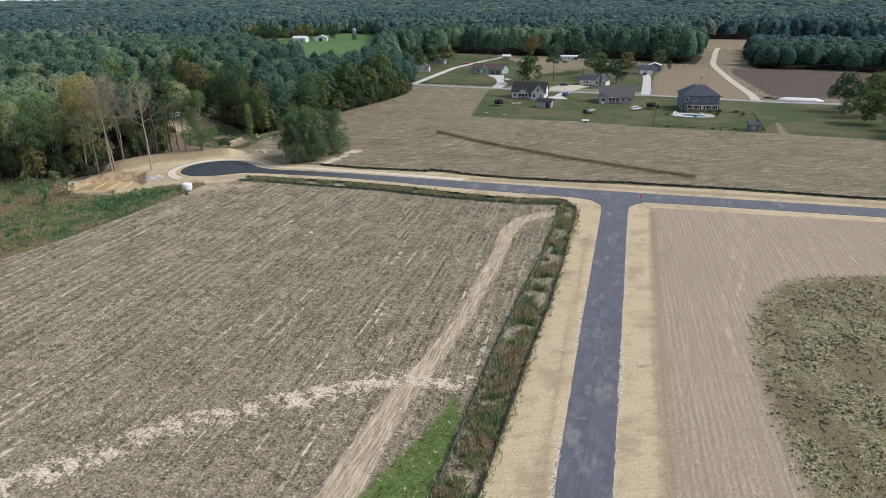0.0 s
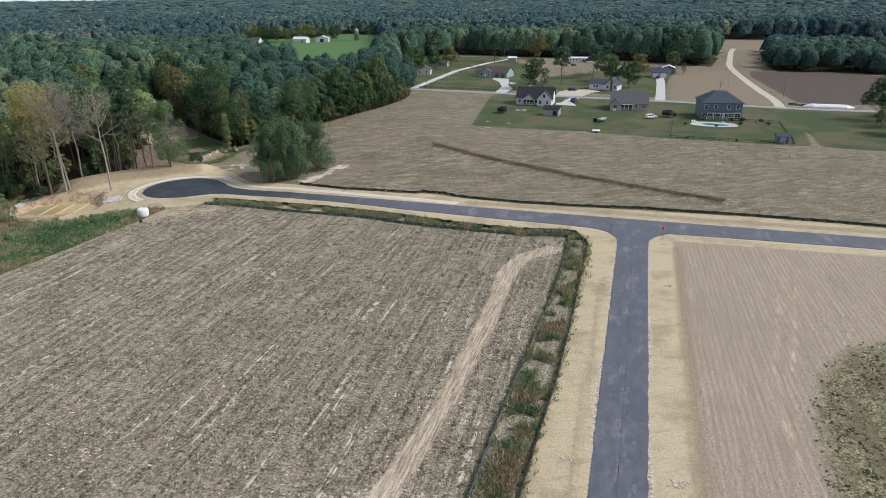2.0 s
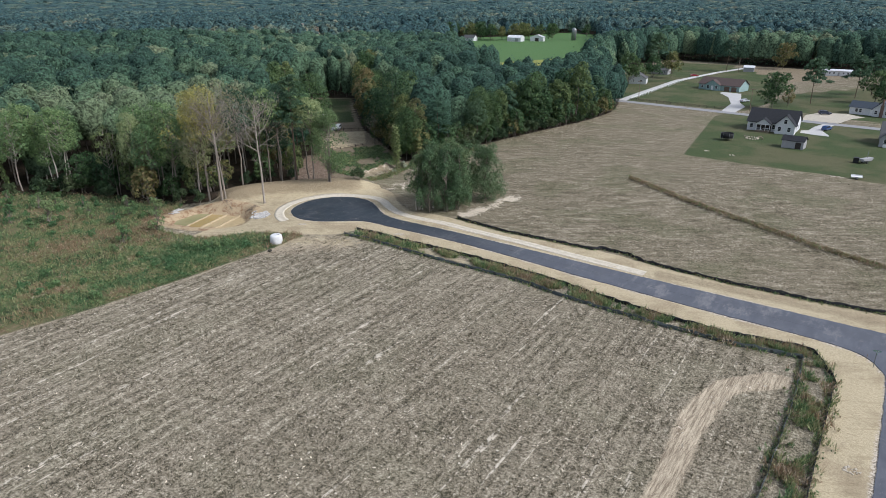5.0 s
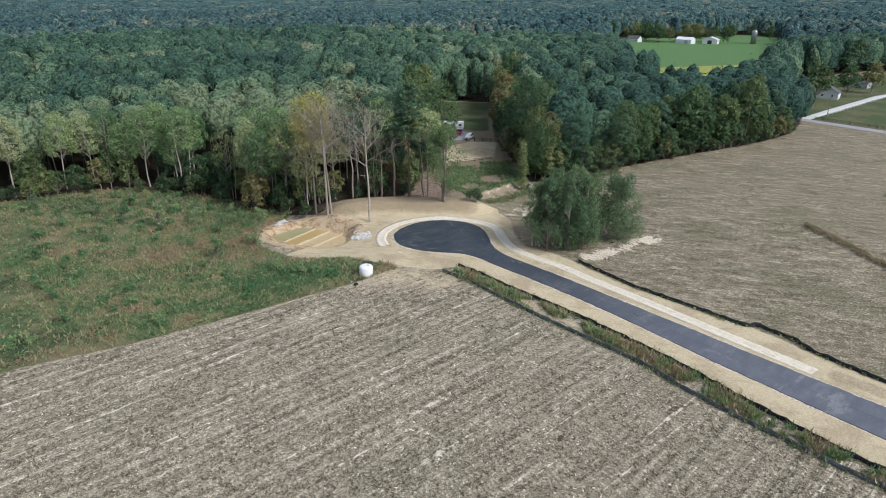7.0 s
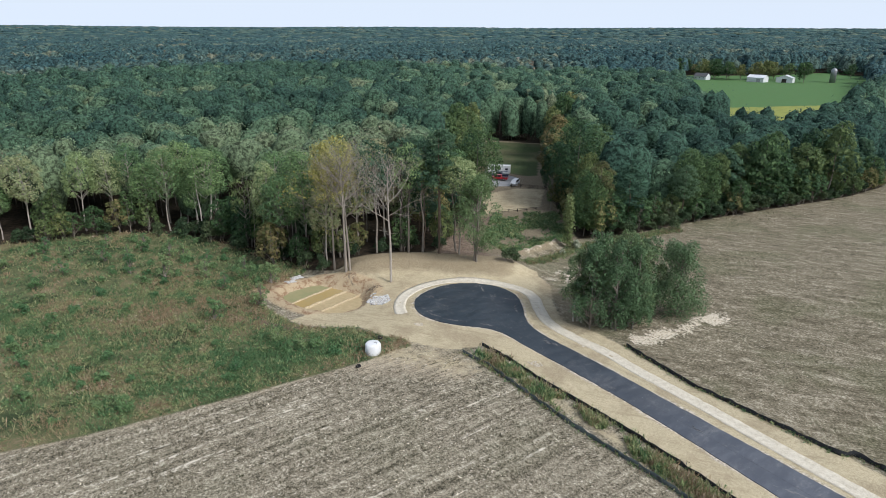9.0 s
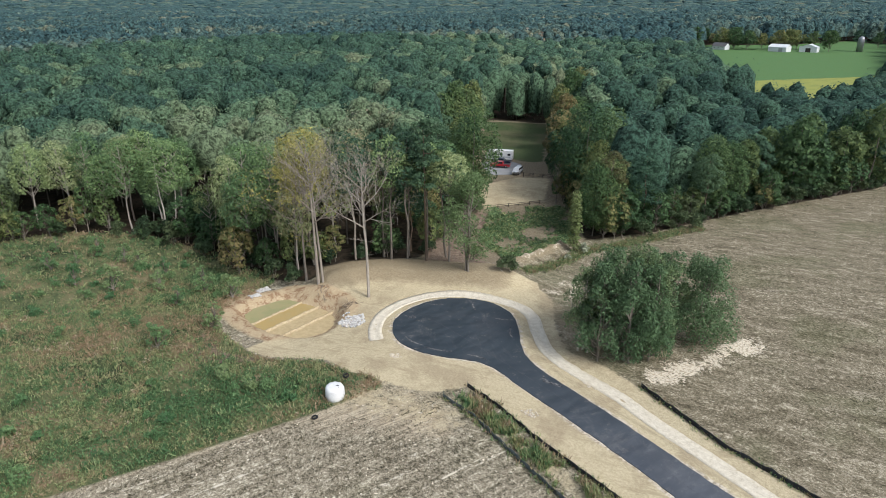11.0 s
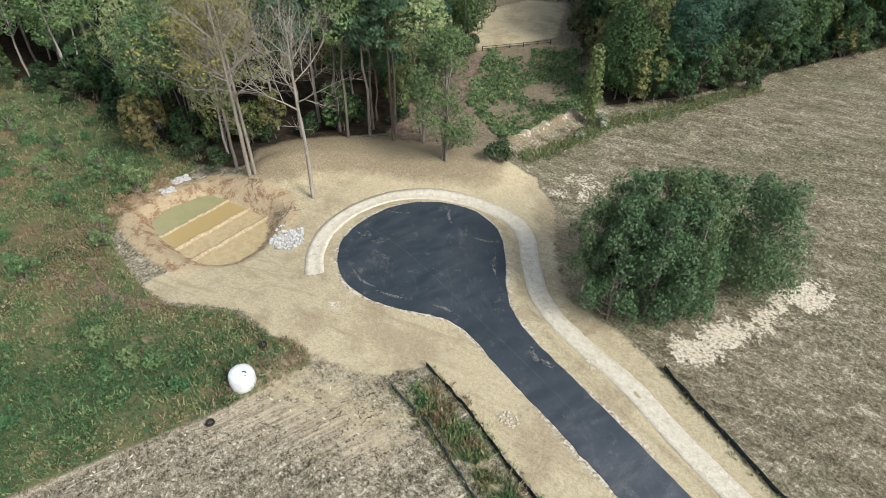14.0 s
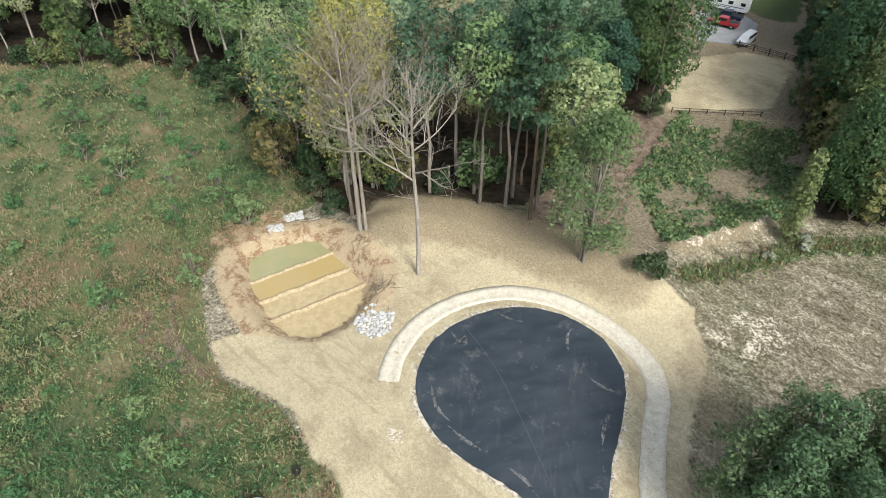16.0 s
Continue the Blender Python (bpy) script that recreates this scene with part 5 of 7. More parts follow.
def rusty(P):
    """Where the meadow turns from green to rust, round the old ruts and below the woods; greenest by the tank."""
    x, y = P[:, 0], P[:, 1]
    warm = 0.24 * np.exp(-((x + 128) / 11) ** 2 - ((y - 126) / 8) ** 2) + 0.12 * np.exp(-((x + 150) / 22) ** 2 - ((y - 118) / 12) ** 2)
    return warm - 0.24 * np.exp(-((x + 110) / 11) ** 2 - ((y - 124) / 14) ** 2) + 0.18 * np.exp(-((signed(P, MEADOW) - 1.5) / 2.0) ** 2)


def meadow_weeds():
    r = np.random.default_rng(21)
    near = [(-205, 60), (-100.5, 60), (-97, 120), (-97, 143), (-140, 152), (-170, 143), (-205, 121)]
    close = [(-156, 92), (-99.5, 92), (-97, 120), (-97, 143), (-140, 152), (-156, 146)]
    out = []
    # tall grasses
    for ground, n, k, w, lo, hi in ((near, 12000, 3, 0.18, 0.35, 0.95), (close, 13000, 4, 0.10, 0.3, 0.85)):
        P = sown(ground, n, r)
        P = P[signed(P, MEADOW) > 0.0]
        g = patchy(P, 13.0, 3.0) + 0.6 * patchy(P, 3.5, 13.0)
        tone = np.clip(0.37 + rusty(P) + 0.7 * g + r.normal(0, 0.12, len(P)), 0, 0.74)
        out.append(blades(P, height(P), r.uniform(lo, hi, len(P)), np.full(len(P), w), k, tone, r, 0.5))
    # leafy cushions, each taller where the growth is rank
    for ground, n, size, k, rl, rh in ((near, 12500, 0.26, 8, 0.25, 0.75), (close, 13000, 0.17, 9, 0.2, 0.55)):
        Q = sown(ground, n, r)
        Q = Q[signed(Q, MEADOW) > 0.4]
        lush = np.exp(-((Q[:, 0] + 110) / 13) ** 2 - ((Q[:, 1] - 122) / 16) ** 2)
        Q = Q[patchy(Q, 9.0, 8.0) + 0.45 * lush + r.normal(0, 0.2, len(Q)) > -0.02]
        m = len(Q)
        tone = np.clip(0.22 + rusty(Q) + 0.6 * patchy(Q, 11.0, 17.0) + 0.7 * patchy(Q, 3.0, 5.0) + r.normal(0, 0.13, m), 0, 0.92)
        rad = r.uniform(rl, rh, m)
        out.append(clumps(Q, height(Q), rad * r.uniform(0.8, 1.5, m), rad, k, np.full(m, size), tone, r))
    return stuff("meadow_weeds", out, M_WEED, "tall wild weeds and grasses, green to rust", "weeds")


def strip_weeds():
    """Weeds between the two silt fences, in the clearing and along the ditch ridge."""
    r = np.random.default_rng(22)
    out = []
    strips = [([(-12.4, 20), (-11.8, 48), (-10.8, 66), (-9.6, 90), (-8.0, 115), (-7.3, 135), (-7.6, 143)], 1.7, 6000), ([(-90, 149.4), (-80, 148.8), (-65, 148.2), (-52, 147.4), (-40, 145.8), (-28, 144.2), (-18, 143.9), (-9.5, 145)], 1.3, 5000)]
    for line, half, n in strips:
        q = evenly(line, 0.05)
        P = q[r.integers(0, len(q), n)] + r.normal(0, half * 0.6, (n, 2))
        g = patchy(P, 6.0, 4.0)
        P, g = P[g > -0.22], g[g > -0.22]
        tone = np.clip(0.46 + 0.7 * g + 0.5 * patchy(P, 2.2, 9.0) + r.normal(0, 0.15, len(P)), 0, 0.9)
        out.append(blades(P, height(P), r.uniform(0.4, 1.15, len(P)), np.full(len(P), 0.15), 5, tone, r, 0.35))
        Q, t2 = P[::4], tone[::4] * 0.6
        rad = r.uniform(0.2, 0.5, len(Q))
        out.append(clumps(Q, height(Q), rad * 1.2, rad, 8, np.full(len(Q), 0.2), t2, r))
    # growth caught against the fences
    for line, n, hi in ((FENCE_IN, 1500, 0.6), (FENCE_OUT, 1300, 0.6), (FENCE_FAR, 1500, 0.55)):
        q = evenly(line, 0.05)
        P = q[r.integers(0, len(q), n)] + r.normal(0, 0.35, (n, 2))
        out.append(blades(P, height(P), r.uniform(0.25, hi, len(P)), np.full(len(P), 0.2), 3, np.clip(r.normal(0.33, 0.18, len(P)), 0, 0.9), r))
    P = sown(CLEARING, 7000, r)
    P = P[patchy(P, 7.0, 6.0) + r.normal(0, 0.18, len(P)) > -0.12]
    rad = r.uniform(0.3, 0.8, len(P))
    out.append(clumps(P, height(P), rad, rad, 8, np.full(len(P), 0.34), np.clip(r.normal(0.2, 0.12, len(P)), 0, 1), r))
    q = evenly(HEDGE_LINE, 0.05)
    P = q[r.integers(0, len(q), 2600)] + r.normal(0, 0.45, (2600, 2))
    out.append(blades(P, height(P), r.uniform(0.3, 0.8, len(P)), np.full(len(P), 0.22), 3, np.clip(r.normal(0.68, 0.2, len(P)), 0, 0.9), r))
    q = evenly([(-115.6, 183), (-115.8, 190), (-116.5, 200), (-113, 210), (-109.5, 228)], 0.05)
    P = q[r.integers(0, len(q), 900)] + r.normal(0, 0.8, (900, 2))
    rad = r.uniform(0.25, 0.7, len(P))
    out.append(clumps(P, height(P), rad * 1.3, rad, 9, np.full(len(P), 0.22), np.clip(r.normal(0.25, 0.18, len(P)), 0, 0.8), r))
    P = q[r.integers(0, len(q), 1100)] + r.normal(0, 0.7, (1100, 2))
    out.append(blades(P, height(P), r.uniform(0.3, 0.8, len(P)), np.full(len(P), 0.2), 6, np.clip(r.normal(0.5, 0.2, len(P)), 0, 0.9), r))
    return stuff("roadside_weeds", out, M_WEED, "rank weeds along fences and ditch", "weeds")


def field_stubble():
    r = np.random.default_rng(23)
    south = [(-105, 46), (-106, 85), (-102.5, 98), (-101, 108), (-99.6, 120), (-98.2, 134), (-97.5, 141), (-92, 146.2), (-69, 144.8), (-44, 142.6), (-18, 141.5), (-10, 141.5), (-11.5, 115), (-13, 96), (-14.5, 66), (-15.5, 46)]
    P = sown(south, 42000, r)
    P[:, 0] = np.round(P[:, 0] / 0.95) * 0.95 + r.normal(0, 0.16, len(P))
    P = P[(signed(P, TRACK) < 0.2)]
    P = P[patchy(P, 5.0, 1.0) + r.normal(0, 0.15, len(P)) > -0.12]
    tone = np.clip(r.normal(0.45, 0.14, len(P)), 0.32, 0.8)
    a = blades(P, height(P), r.uniform(0.12, 0.30, len(P)), np.full(len(P), 0.085), 3, tone, r, 0.9)
    Q = sown(south, 15000, r)
    Q = Q[patchy(Q, 8.0, 9.0) + r.normal(0, 0.2, len(Q)) > 0.0]
    V, F = kites(np.c_[Q, height(Q) + 0.05], r.normal(0, 0.25, (len(Q), 3)) + np.array([0, 0, 1.0]), r.uniform(0.06, 0.20, len(Q)), r, 2.0)
    b = (V, F, np.full(len(V), 0.98))
    north = [(-116, 200), (-100, 182), (-90, 188), (-78, 195), (-77, 172), (-46, 168.5), (-9, 166), (70, 167), (80, 232), (15, 244), (-53, 254), (-98, 285), (-108, 252), (-112, 222)]
    N = sown(north, 22000, r)
    N = N[patchy(N, 7.0, 2.0) + r.normal(0, 0.15, len(N)) > -0.05]
    c = blades(N, height(N), r.uniform(0.12, 0.30, len(N)), np.full(len(N), 0.12), 2, np.clip(r.normal(0.5, 0.2, len(N)), 0, 0.85), r, 0.8)
    G = sown(GREEN_EAST, 14000, r)
    G = G[(G[:, 0] < 75) & (G[:, 1] > 48) & (patchy(G, 6.0, 7.0) > -0.1)]
    d = blades(G, height(G), r.uniform(0.10, 0.25, len(G)), np.full(len(G), 0.14), 3, np.clip(r.normal(0.42, 0.22, len(G)), 0, 0.95), r, 0.8)
    E = sown(GREEN_EAST, 24000, r)
    E = E[(E[:, 0] < 80) & (E[:, 1] > 40) & (signed(E, GREEN_EAST) + r.normal(0, 2.2, len(E)) > 1.5)]
    E = E[patchy(E, 5.0, 7.0) + 0.5 * patchy(E * np.array([1.0, 0.15]), 1.2, 3.0) + r.normal(0, 0.12, len(E)) > -0.05]
    rad = r.uniform(0.08, 0.24, len(E))
    d2 = clumps(E, height(E), rad * 0.8, rad, 6, np.full(len(E), 0.15), np.clip(r.normal(0.16, 0.22, len(E)), 0, 0.75), r)
    return stuff("field_stubble", [a, b, c, d, d2], M_STUBBLE, "scattered dark stubble and pale crop litter in rows", "stubble")


FENCE_IN = laid([(-92.2, 147.2), (-86.9, 147.6), (-80, 146.8), (-69.6, 145.9), (-60, 145.8), (-52, 145.5), (-44, 144), (-38, 143.3), (-28, 142.7), (-18, 142.6), (-9.3, 143.6), (-9.2, 131.8), (-9.9, 115), (-11.3, 96.6), (-12.4, 82), (-13.1, 66.6), (-13.9, 48), (-15.5, 8)])
FENCE_OUT = laid([(-92.4, 151.2), (-86.4, 151.3), (-79, 150.6), (-65.4, 150.4), (-54.6, 149.6), (-47, 148.8), (-40, 147.4), (-34, 146.6), (-28, 145.6), (-18.7, 145.3), (-10.5, 146.6), (-8.5, 146.7), (-5.4, 139.7), (-5.9, 125), (-6.3, 107), (-7.0, 91), (-7.9, 80), (-8.6, 68), (-9.3, 56), (-9.8, 49), (-11.2, 8)])
FENCE_FAR = laid([(-79.2, 169.1), (-75.7, 168.3), (-66, 166.4), (-52.5, 166.1), (-46.7, 166), (-46, 167.4), (-40, 166.8), (-38.2, 165.5), (-33, 164.6), (-22, 163.7), (-9, 163.8), (5, 165.2), (30, 165), (44, 164.4), (55, 163.4), (63, 163.4), (110, 162.4)])
meadow_weeds(), strip_weeds(), field_stubble()

# ---- on the site: fences, signs, basin, stones, tank ----
def box(bm, x0, x1, y0, y1, z0, z1, bevel=0.0):
    """A block, with its edges eased where it is seen close."""
    m = Matrix.Translation(((x0 + x1) / 2, (y0 + y1) / 2, (z0 + z1) / 2)) @ Matrix.Diagonal((x1 - x0, y1 - y0, z1 - z0, 1))
    out = bmesh.ops.create_cube(bm, size=1.0, matrix=m)
    if bevel:
        edges = list({e for v in out["verts"] for e in v.link_edges})
        bmesh.ops.bevel(bm, geom=edges, offset=bevel, segments=1, affect="EDGES")
    return out


def rod(bm, a, b, r, r2=None, seg=8):
    a, b = Vector(a), Vector(b)
    m = Matrix.Translation((a + b) / 2) @ (b - a).to_track_quat("Z", "Y").to_matrix().to_4x4()
    return bmesh.ops.create_cone(bm, cap_ends=True, segments=seg, radius1=r, radius2=r if r2 is None else r2, depth=(b - a).length, matrix=m)


def lathe(profile, seg=24):
    """A turned shape from (radius, height) pairs."""
    bm = bmesh.new()
    rings = [[bm.verts.new((r * math.cos(2 * math.pi * k / seg), r * math.sin(2 * math.pi * k / seg), z)) for k in range(seg)] for r, z in profile]
    for a, b in zip(rings[:-1], rings[1:]):
        for k in range(seg):
            bm.faces.new((a[k], a[(k + 1) % seg], b[(k + 1) % seg], b[k]))
    bm.faces.new(rings[-1]), bm.faces.new(rings[0][::-1])
    for f in bm.faces:
        f.smooth = True
    return bm


M_FABRIC = plain("black_fabric", (0.022, 0.023, 0.024), 0.8, 0.4, 1.5)
M_GREYFABRIC = plain("weathered_fabric", (0.085, 0.10, 0.095), 0.85, 0.4, 1.5)
M_POST = plain("steel_post", (0.14, 0.15, 0.14), 0.6, 0.3, 6)
M_GALV = plain("galvanised_steel", (0.33, 0.34, 0.35), 0.45, 0.2, 5, 0.5, 0.7)
M_RED = plain("sign_red", (0.42, 0.015, 0.02), 0.45, 0.1, 4)
M_WHITE = plain("white_paint", (0.80, 0.80, 0.79), 0.5, 0.08, 3)
M_SIGNGREEN = plain("sign_green", (0.01, 0.17, 0.10), 0.45, 0.1, 4)
M_POLY = plain("white_plastic", (0.74, 0.74, 0.73), 0.45, 0.12, 1.2, 0.4)
M_BLACK = plain("black_plastic", (0.02, 0.02, 0.02), 0.5, 0.2, 4)
M_RUBBER = plain("tyre_rubber", (0.022, 0.022, 0.023), 0.85, 0.3, 8)
M_WOOD = plain("weathered_wood", (0.24, 0.19, 0.14), 0.85, 0.35, 4)


def stone_material(name, a, b):
    g = Graph(name, 0.9, 0.2)
    v = g.n.new("ShaderNodeObjectInfo").outputs["Random"]
    i = g.n.new("ShaderNodeNewGeometry").outputs["Random Per Island"]
    n = g.noise(6, 4)
    f = g.math("ADD", g.math("MULTIPLY", g.math("ADD", v, i), 0.35), g.math("MULTIPLY", n, 0.5))
    return g.done(g.mix(g.step(f, 0.3, 0.9), a, b))


M_STONE = stone_material("pale_riprap", (0.26, 0.25, 0.235), (0.60, 0.58, 0.55))
M_TANSTONE = stone_material("tan_rubble", (0.26, 0.21, 0.155), (0.62, 0.55, 0.44))


def silt_fence(line, fabric, label):
    """Filter cloth on steel stakes, sagging and leaning between them."""
    r = np.random.default_rng(int(abs(line[0][1]) * 10))
    root = thing("silt_fence", label, "fence", group="silt fences")
    q = evenly(line, 0.8)
    n = len(q)
    lean = r.normal(0, 0.05, (n, 2))
    top = 0.62 + 0.07 * np.sin(np.arange(n) * 1.9) + r.normal(0, 0.05, n)
    z = height(q)
    d = np.gradient(q, axis=0)
    nrm = np.stack([-d[:, 1], d[:, 0]], 1) / np.linalg.norm(d, axis=1)[:, None] * 0.012
    V = np.concatenate([np.c_[q - nrm, z - 0.1], np.c_[q - nrm + lean, z + top], np.c_[q + nrm + lean, z + top], np.c_[q + nrm, z - 0.1]])
    i = np.arange(n - 1)
    F = np.concatenate([np.stack([i + a * n, i + 1 + a * n, i + 1 + b * n, i + b * n], 1) for a, b in ((0, 1), (1, 2), (2, 3))])
    part("fabric", mesh_from("fabric", V, F, fabric), fabric, root)
    bm = bmesh.new()
    box(bm, -0.025, 0.025, -0.02, 0.02, -0.1, 0.85)
    me = bpy.data.meshes.new("stake")
    bm.to_mesh(me), bm.free()
    me.materials.append(M_POST)
    for p in evenly(line, 2.6):
        s = part("stake", me, M_POST, root)
        s.matrix_basis = pose(p[0], p[1] + 0.04, float(height(p[None])[0]), r.normal(0, 4), r.normal(0, 4), r.uniform(0, 90))
    return root


silt_fence(FENCE_IN, M_GREYFABRIC, "weathered grey-green silt fence on stakes beside the field")
silt_fence(FENCE_OUT, M_FABRIC, "low black silt fence on stakes beside the verge")
silt_fence(FENCE_FAR, M_FABRIC, "low black silt fence along the far verge")


def text_mesh(words, size, mat, parent, m, name="lettering"):
    c = bpy.data.curves.new(name, "FONT")
    c.body, c.size, c.align_x, c.align_y, c.extrude = words, size, "CENTER", "CENTER", 0.002
    tmp = new("tmp", c)
    me = bpy.data.meshes.new_from_object(tmp.evaluated_get(bpy.context.evaluated_depsgraph_get()))
    bpy.data.objects.remove(tmp)
    me.materials.clear()
    ob = part(name, me, mat, parent)
    ob.matrix_basis = m
    return ob


def stop_sign(x, y, turn):
    root = thing("stop_sign", "red octagonal stop sign on a thin steel post", "road sign", (x, y, 0), turn)
    bm = bmesh.new()
    box(bm, -0.03, 0.03, -0.02, 0.02, -0.3, 2.75)
    part("post", bm, M_POST, root)
    bm = bmesh.new()
    bmesh.ops.create_cone(bm, cap_ends=True, segments=8, radius1=0.405, radius2=0.405, depth=0.012, matrix=pose(0, -0.028, 2.35, 90, 0, 22.5))
    part("rim", bm, M_WHITE, root, "white border of the sign")
    bm = bmesh.new()
    bmesh.ops.create_cone(bm, cap_ends=True, segments=8, radius1=0.375, radius2=0.375, depth=0.012, matrix=pose(0, -0.034, 2.35, 90, 0, 22.5))
    face = part("face", bm, M_RED, root, "red sign face")
    text_mesh("STOP", 0.30, M_WHITE, face, pose(0, -0.043, 2.35, 90, 0, 0))


def street_sign(x, y):
    root = thing("street_sign", "green street name blades on a thin post", "road sign", (x, y, 0))
    bm = bmesh.new()
    rod(bm, (0, 0, -0.3), (0, 0, 2.55), 0.035)
    part("post", bm, M_POST, root)
    for k, turn in enumerate((8, 98)):
        bm = bmesh.new()
        box(bm, -0.42, 0.42, -0.008, 0.008, -0.09, 0.09)
        b = part("name_blade", bm, M_SIGNGREEN, root, "green name blade")
        b.matrix_basis = pose(0, 0, 2.42 - 0.2 * k, 0, 0, turn)
        bm = bmesh.new()
        box(bm, -0.32, 0.32, -0.013, 0.013, -0.035, 0.035)
        part("bar", bm, M_WHITE, b, "plain white bar")


stop_sign(8.1, 146.3, 8)
street_sign(-1.6, 146.3)
for x, y in ((-2.4, 147.9), (12.5, 147.4)):
    root = thing("marker_stake", "thin wooden survey stake in the verge", "stake", (x, y, 0), 10)
    bm = bmesh.new()
    box(bm, -0.025, 0.025, -0.012, 0.012, -0.1, 0.95)
    part("stake", bm, M_WOOD, root)


def wrapped_bale():
    root = thing("wrapped_bale", "round white plastic-wrapped bale with a small dark tear, standing in weeds", "bale", (-100.3, 136.4, ground_at(-100.3, 136.4)), 20)
    r = np.random.default_rng(9)
    bm = lathe([(0.98, -0.15), (1.12, 0.08), (1.19, 0.45), (1.2, 0.95), (1.17, 1.4), (1.1, 1.62), (0.98, 1.74), (0.6, 1.8), (0.12, 1.76)], 22)
    for v in bm.verts:
        k = 1 + r.normal(0, 0.018)
        v.co.x, v.co.y, v.co.z = v.co.x * k, v.co.y * k, v.co.z + r.normal(0, 0.02)
    body = part("body", bm, M_POLY, root, "white stretched plastic film")
    for k in range(5):
        a = k * 1.257 + 0.3
        bm = bmesh.new()
        rod(bm, (0.1 * math.cos(a), 0.1 * math.sin(a), 1.775), (0.92 * math.cos(a + 0.12), 0.92 * math.sin(a + 0.12), 1.765), 0.028, 0.02, 5)
        part("fold", bm, M_POLY, body, "gathered fold of film")
    for (x0, y0), (x1, y1) in (((0.18, 0.1), (0.36, 0.26)), ((0.36, 0.26), (0.52, 0.2)), ((0.7, -0.1), (0.76, -0.04))):
        bm = bmesh.new()
        rod(bm, (x0, y0, 1.80), (x1, y1, 1.80), 0.05, 0.045, 6)
        part("tear", bm, M_BLACK, body, "dark tear in the film")


def tyre(x, y, z, tilt, turn):
    root = thing("old_tyre", "old black tyre lying on the ground", "tyre", (x, y, z), turn)
    bm = bmesh.new()
    R, w = 0.36, 0.115
    prof = [(R - 0.13, -w * 0.7), (R - 0.02, -w), (R + 0.03, -w * 0.6), (R + 0.03, w * 0.6), (R - 0.02, w), (R - 0.13, w * 0.7)]
    rings = [[bm.verts.new((a * math.cos(k * 0.2618), a * math.sin(k * 0.2618), b)) for k in range(24)] for a, b in prof]
    for a, b in zip(rings, rings[1:] + rings[:1]):
        for k in range(24):
            bm.faces.new((a[k], a[(k + 1) % 24], b[(k + 1) % 24], b[k]))
    t = part("tyre", bm, M_RUBBER, root)
    t.matrix_basis = pose(0, 0, 0.12, tilt, 0, 0)


wrapped_bale()
tyre(-97.8, 132.4, 0, 4, 0)
tyre(-103.6, 139.7, 0, 12, 50)


def rock_mesh(seed):
    r = np.random.default_rng(seed)
    bm = bmesh.new()
    bmesh.ops.create_icosphere(bm, subdivisions=1, radius=0.5)
    for v in bm.verts:
        v.co *= r.uniform(0.72, 1.15)
        v.co.z *= 0.7
    me = bpy.data.meshes.new("stone")
    bm.to_mesh(me), bm.free()
    return me


def stone_bed(label, outline, n, size, mat, seed, shown=120):
    """A bed of loose stones: the first ones single, the rest joined."""
    r = np.random.default_rng(seed)
    cx, cy = np.mean(outline, 0)
    root = thing("stone_bed", label, "stones")
    kinds = []
    for k in range(5):
        me = rock_mesh(seed * 10 + k)
        me.materials.append(mat)
        kinds.append(me)
    P = sown(outline, n * 3, r)[:n]
    for i, (x, y) in enumerate(P):
        s = size * r.uniform(0.6, 1.5)
        m = pose(x, y, ground_at(x, y) + s * 0.12, r.uniform(-25, 25), r.uniform(-25, 25), r.uniform(0, 360)) @ Matrix.Scale(s, 4)
        if i < shown:
            part("stone", kinds[i % 5], mat, root).matrix_basis = m
    if n > shown:
        bm = bmesh.new()
        for i, (x, y) in enumerate(P[shown:]):
            s = size * r.uniform(0.5, 1.2)
            tmp = bmesh.new()
            tmp.from_mesh(kinds[i % 5])
            tmp.transform(pose(x, y, ground_at(x, y) + s * 0.08, r.uniform(-30, 30), 0, r.uniform(0, 360)) @ Matrix.Scale(s, 4))
            me = bpy.data.meshes.new("t")
            tmp.to_mesh(me), tmp.free()
            bm.from_mesh(me)
            bpy.data.meshes.remove(me)
        tagged(part("small_stones", bm, mat, root), kind="stuff")
    return root


stone_bed("bed of pale grey stones beside the basin", [(-121.3, 147.5), (-121.9, 149.6), (-120.0, 151.6), (-117.6, 150.6), (-117.4, 148.7), (-119.2, 147.2)], 420, 0.34, M_STONE, 3, 260)
stone_bed("square bed of pale grey stones on the basin rim", [(-140.3, 139.8), (-140.5, 141.6), (-138.7, 141.7), (-138.5, 140.0)], 150, 0.30, M_STONE, 4, 150)
stone_bed("bed of pale grey stones below the basin rim", [(-142.6, 142.0), (-142.8, 144.4), (-141.0, 144.4), (-140.8, 142.2)], 140, 0.30, M_STONE, 5, 140)
for k, (x, y, w, n) in enumerate([(-105.0, 148.3, 1.0, 55), (-83.5, 153.8, 1.1, 60), (-83.4, 164.9, 1.3, 70), (-4.6, 78.1, 0.8, 36), (6.0, 76.9, 1.1, 48), (-2.8, 122.4, 0.9, 36), (8.0, 124.5, 0.9, 30)]):
    stone_bed("small heap of tan rubble on the verge", [(x - w, y - 0.5 * w), (x, y - 0.75 * w), (x + w, y - 0.3 * w), (x + 0.8 * w, y + 0.6 * w), (x - 0.5 * w, y + 0.7 * w)], n, 0.20, M_TANSTONE, 20 + k, n)


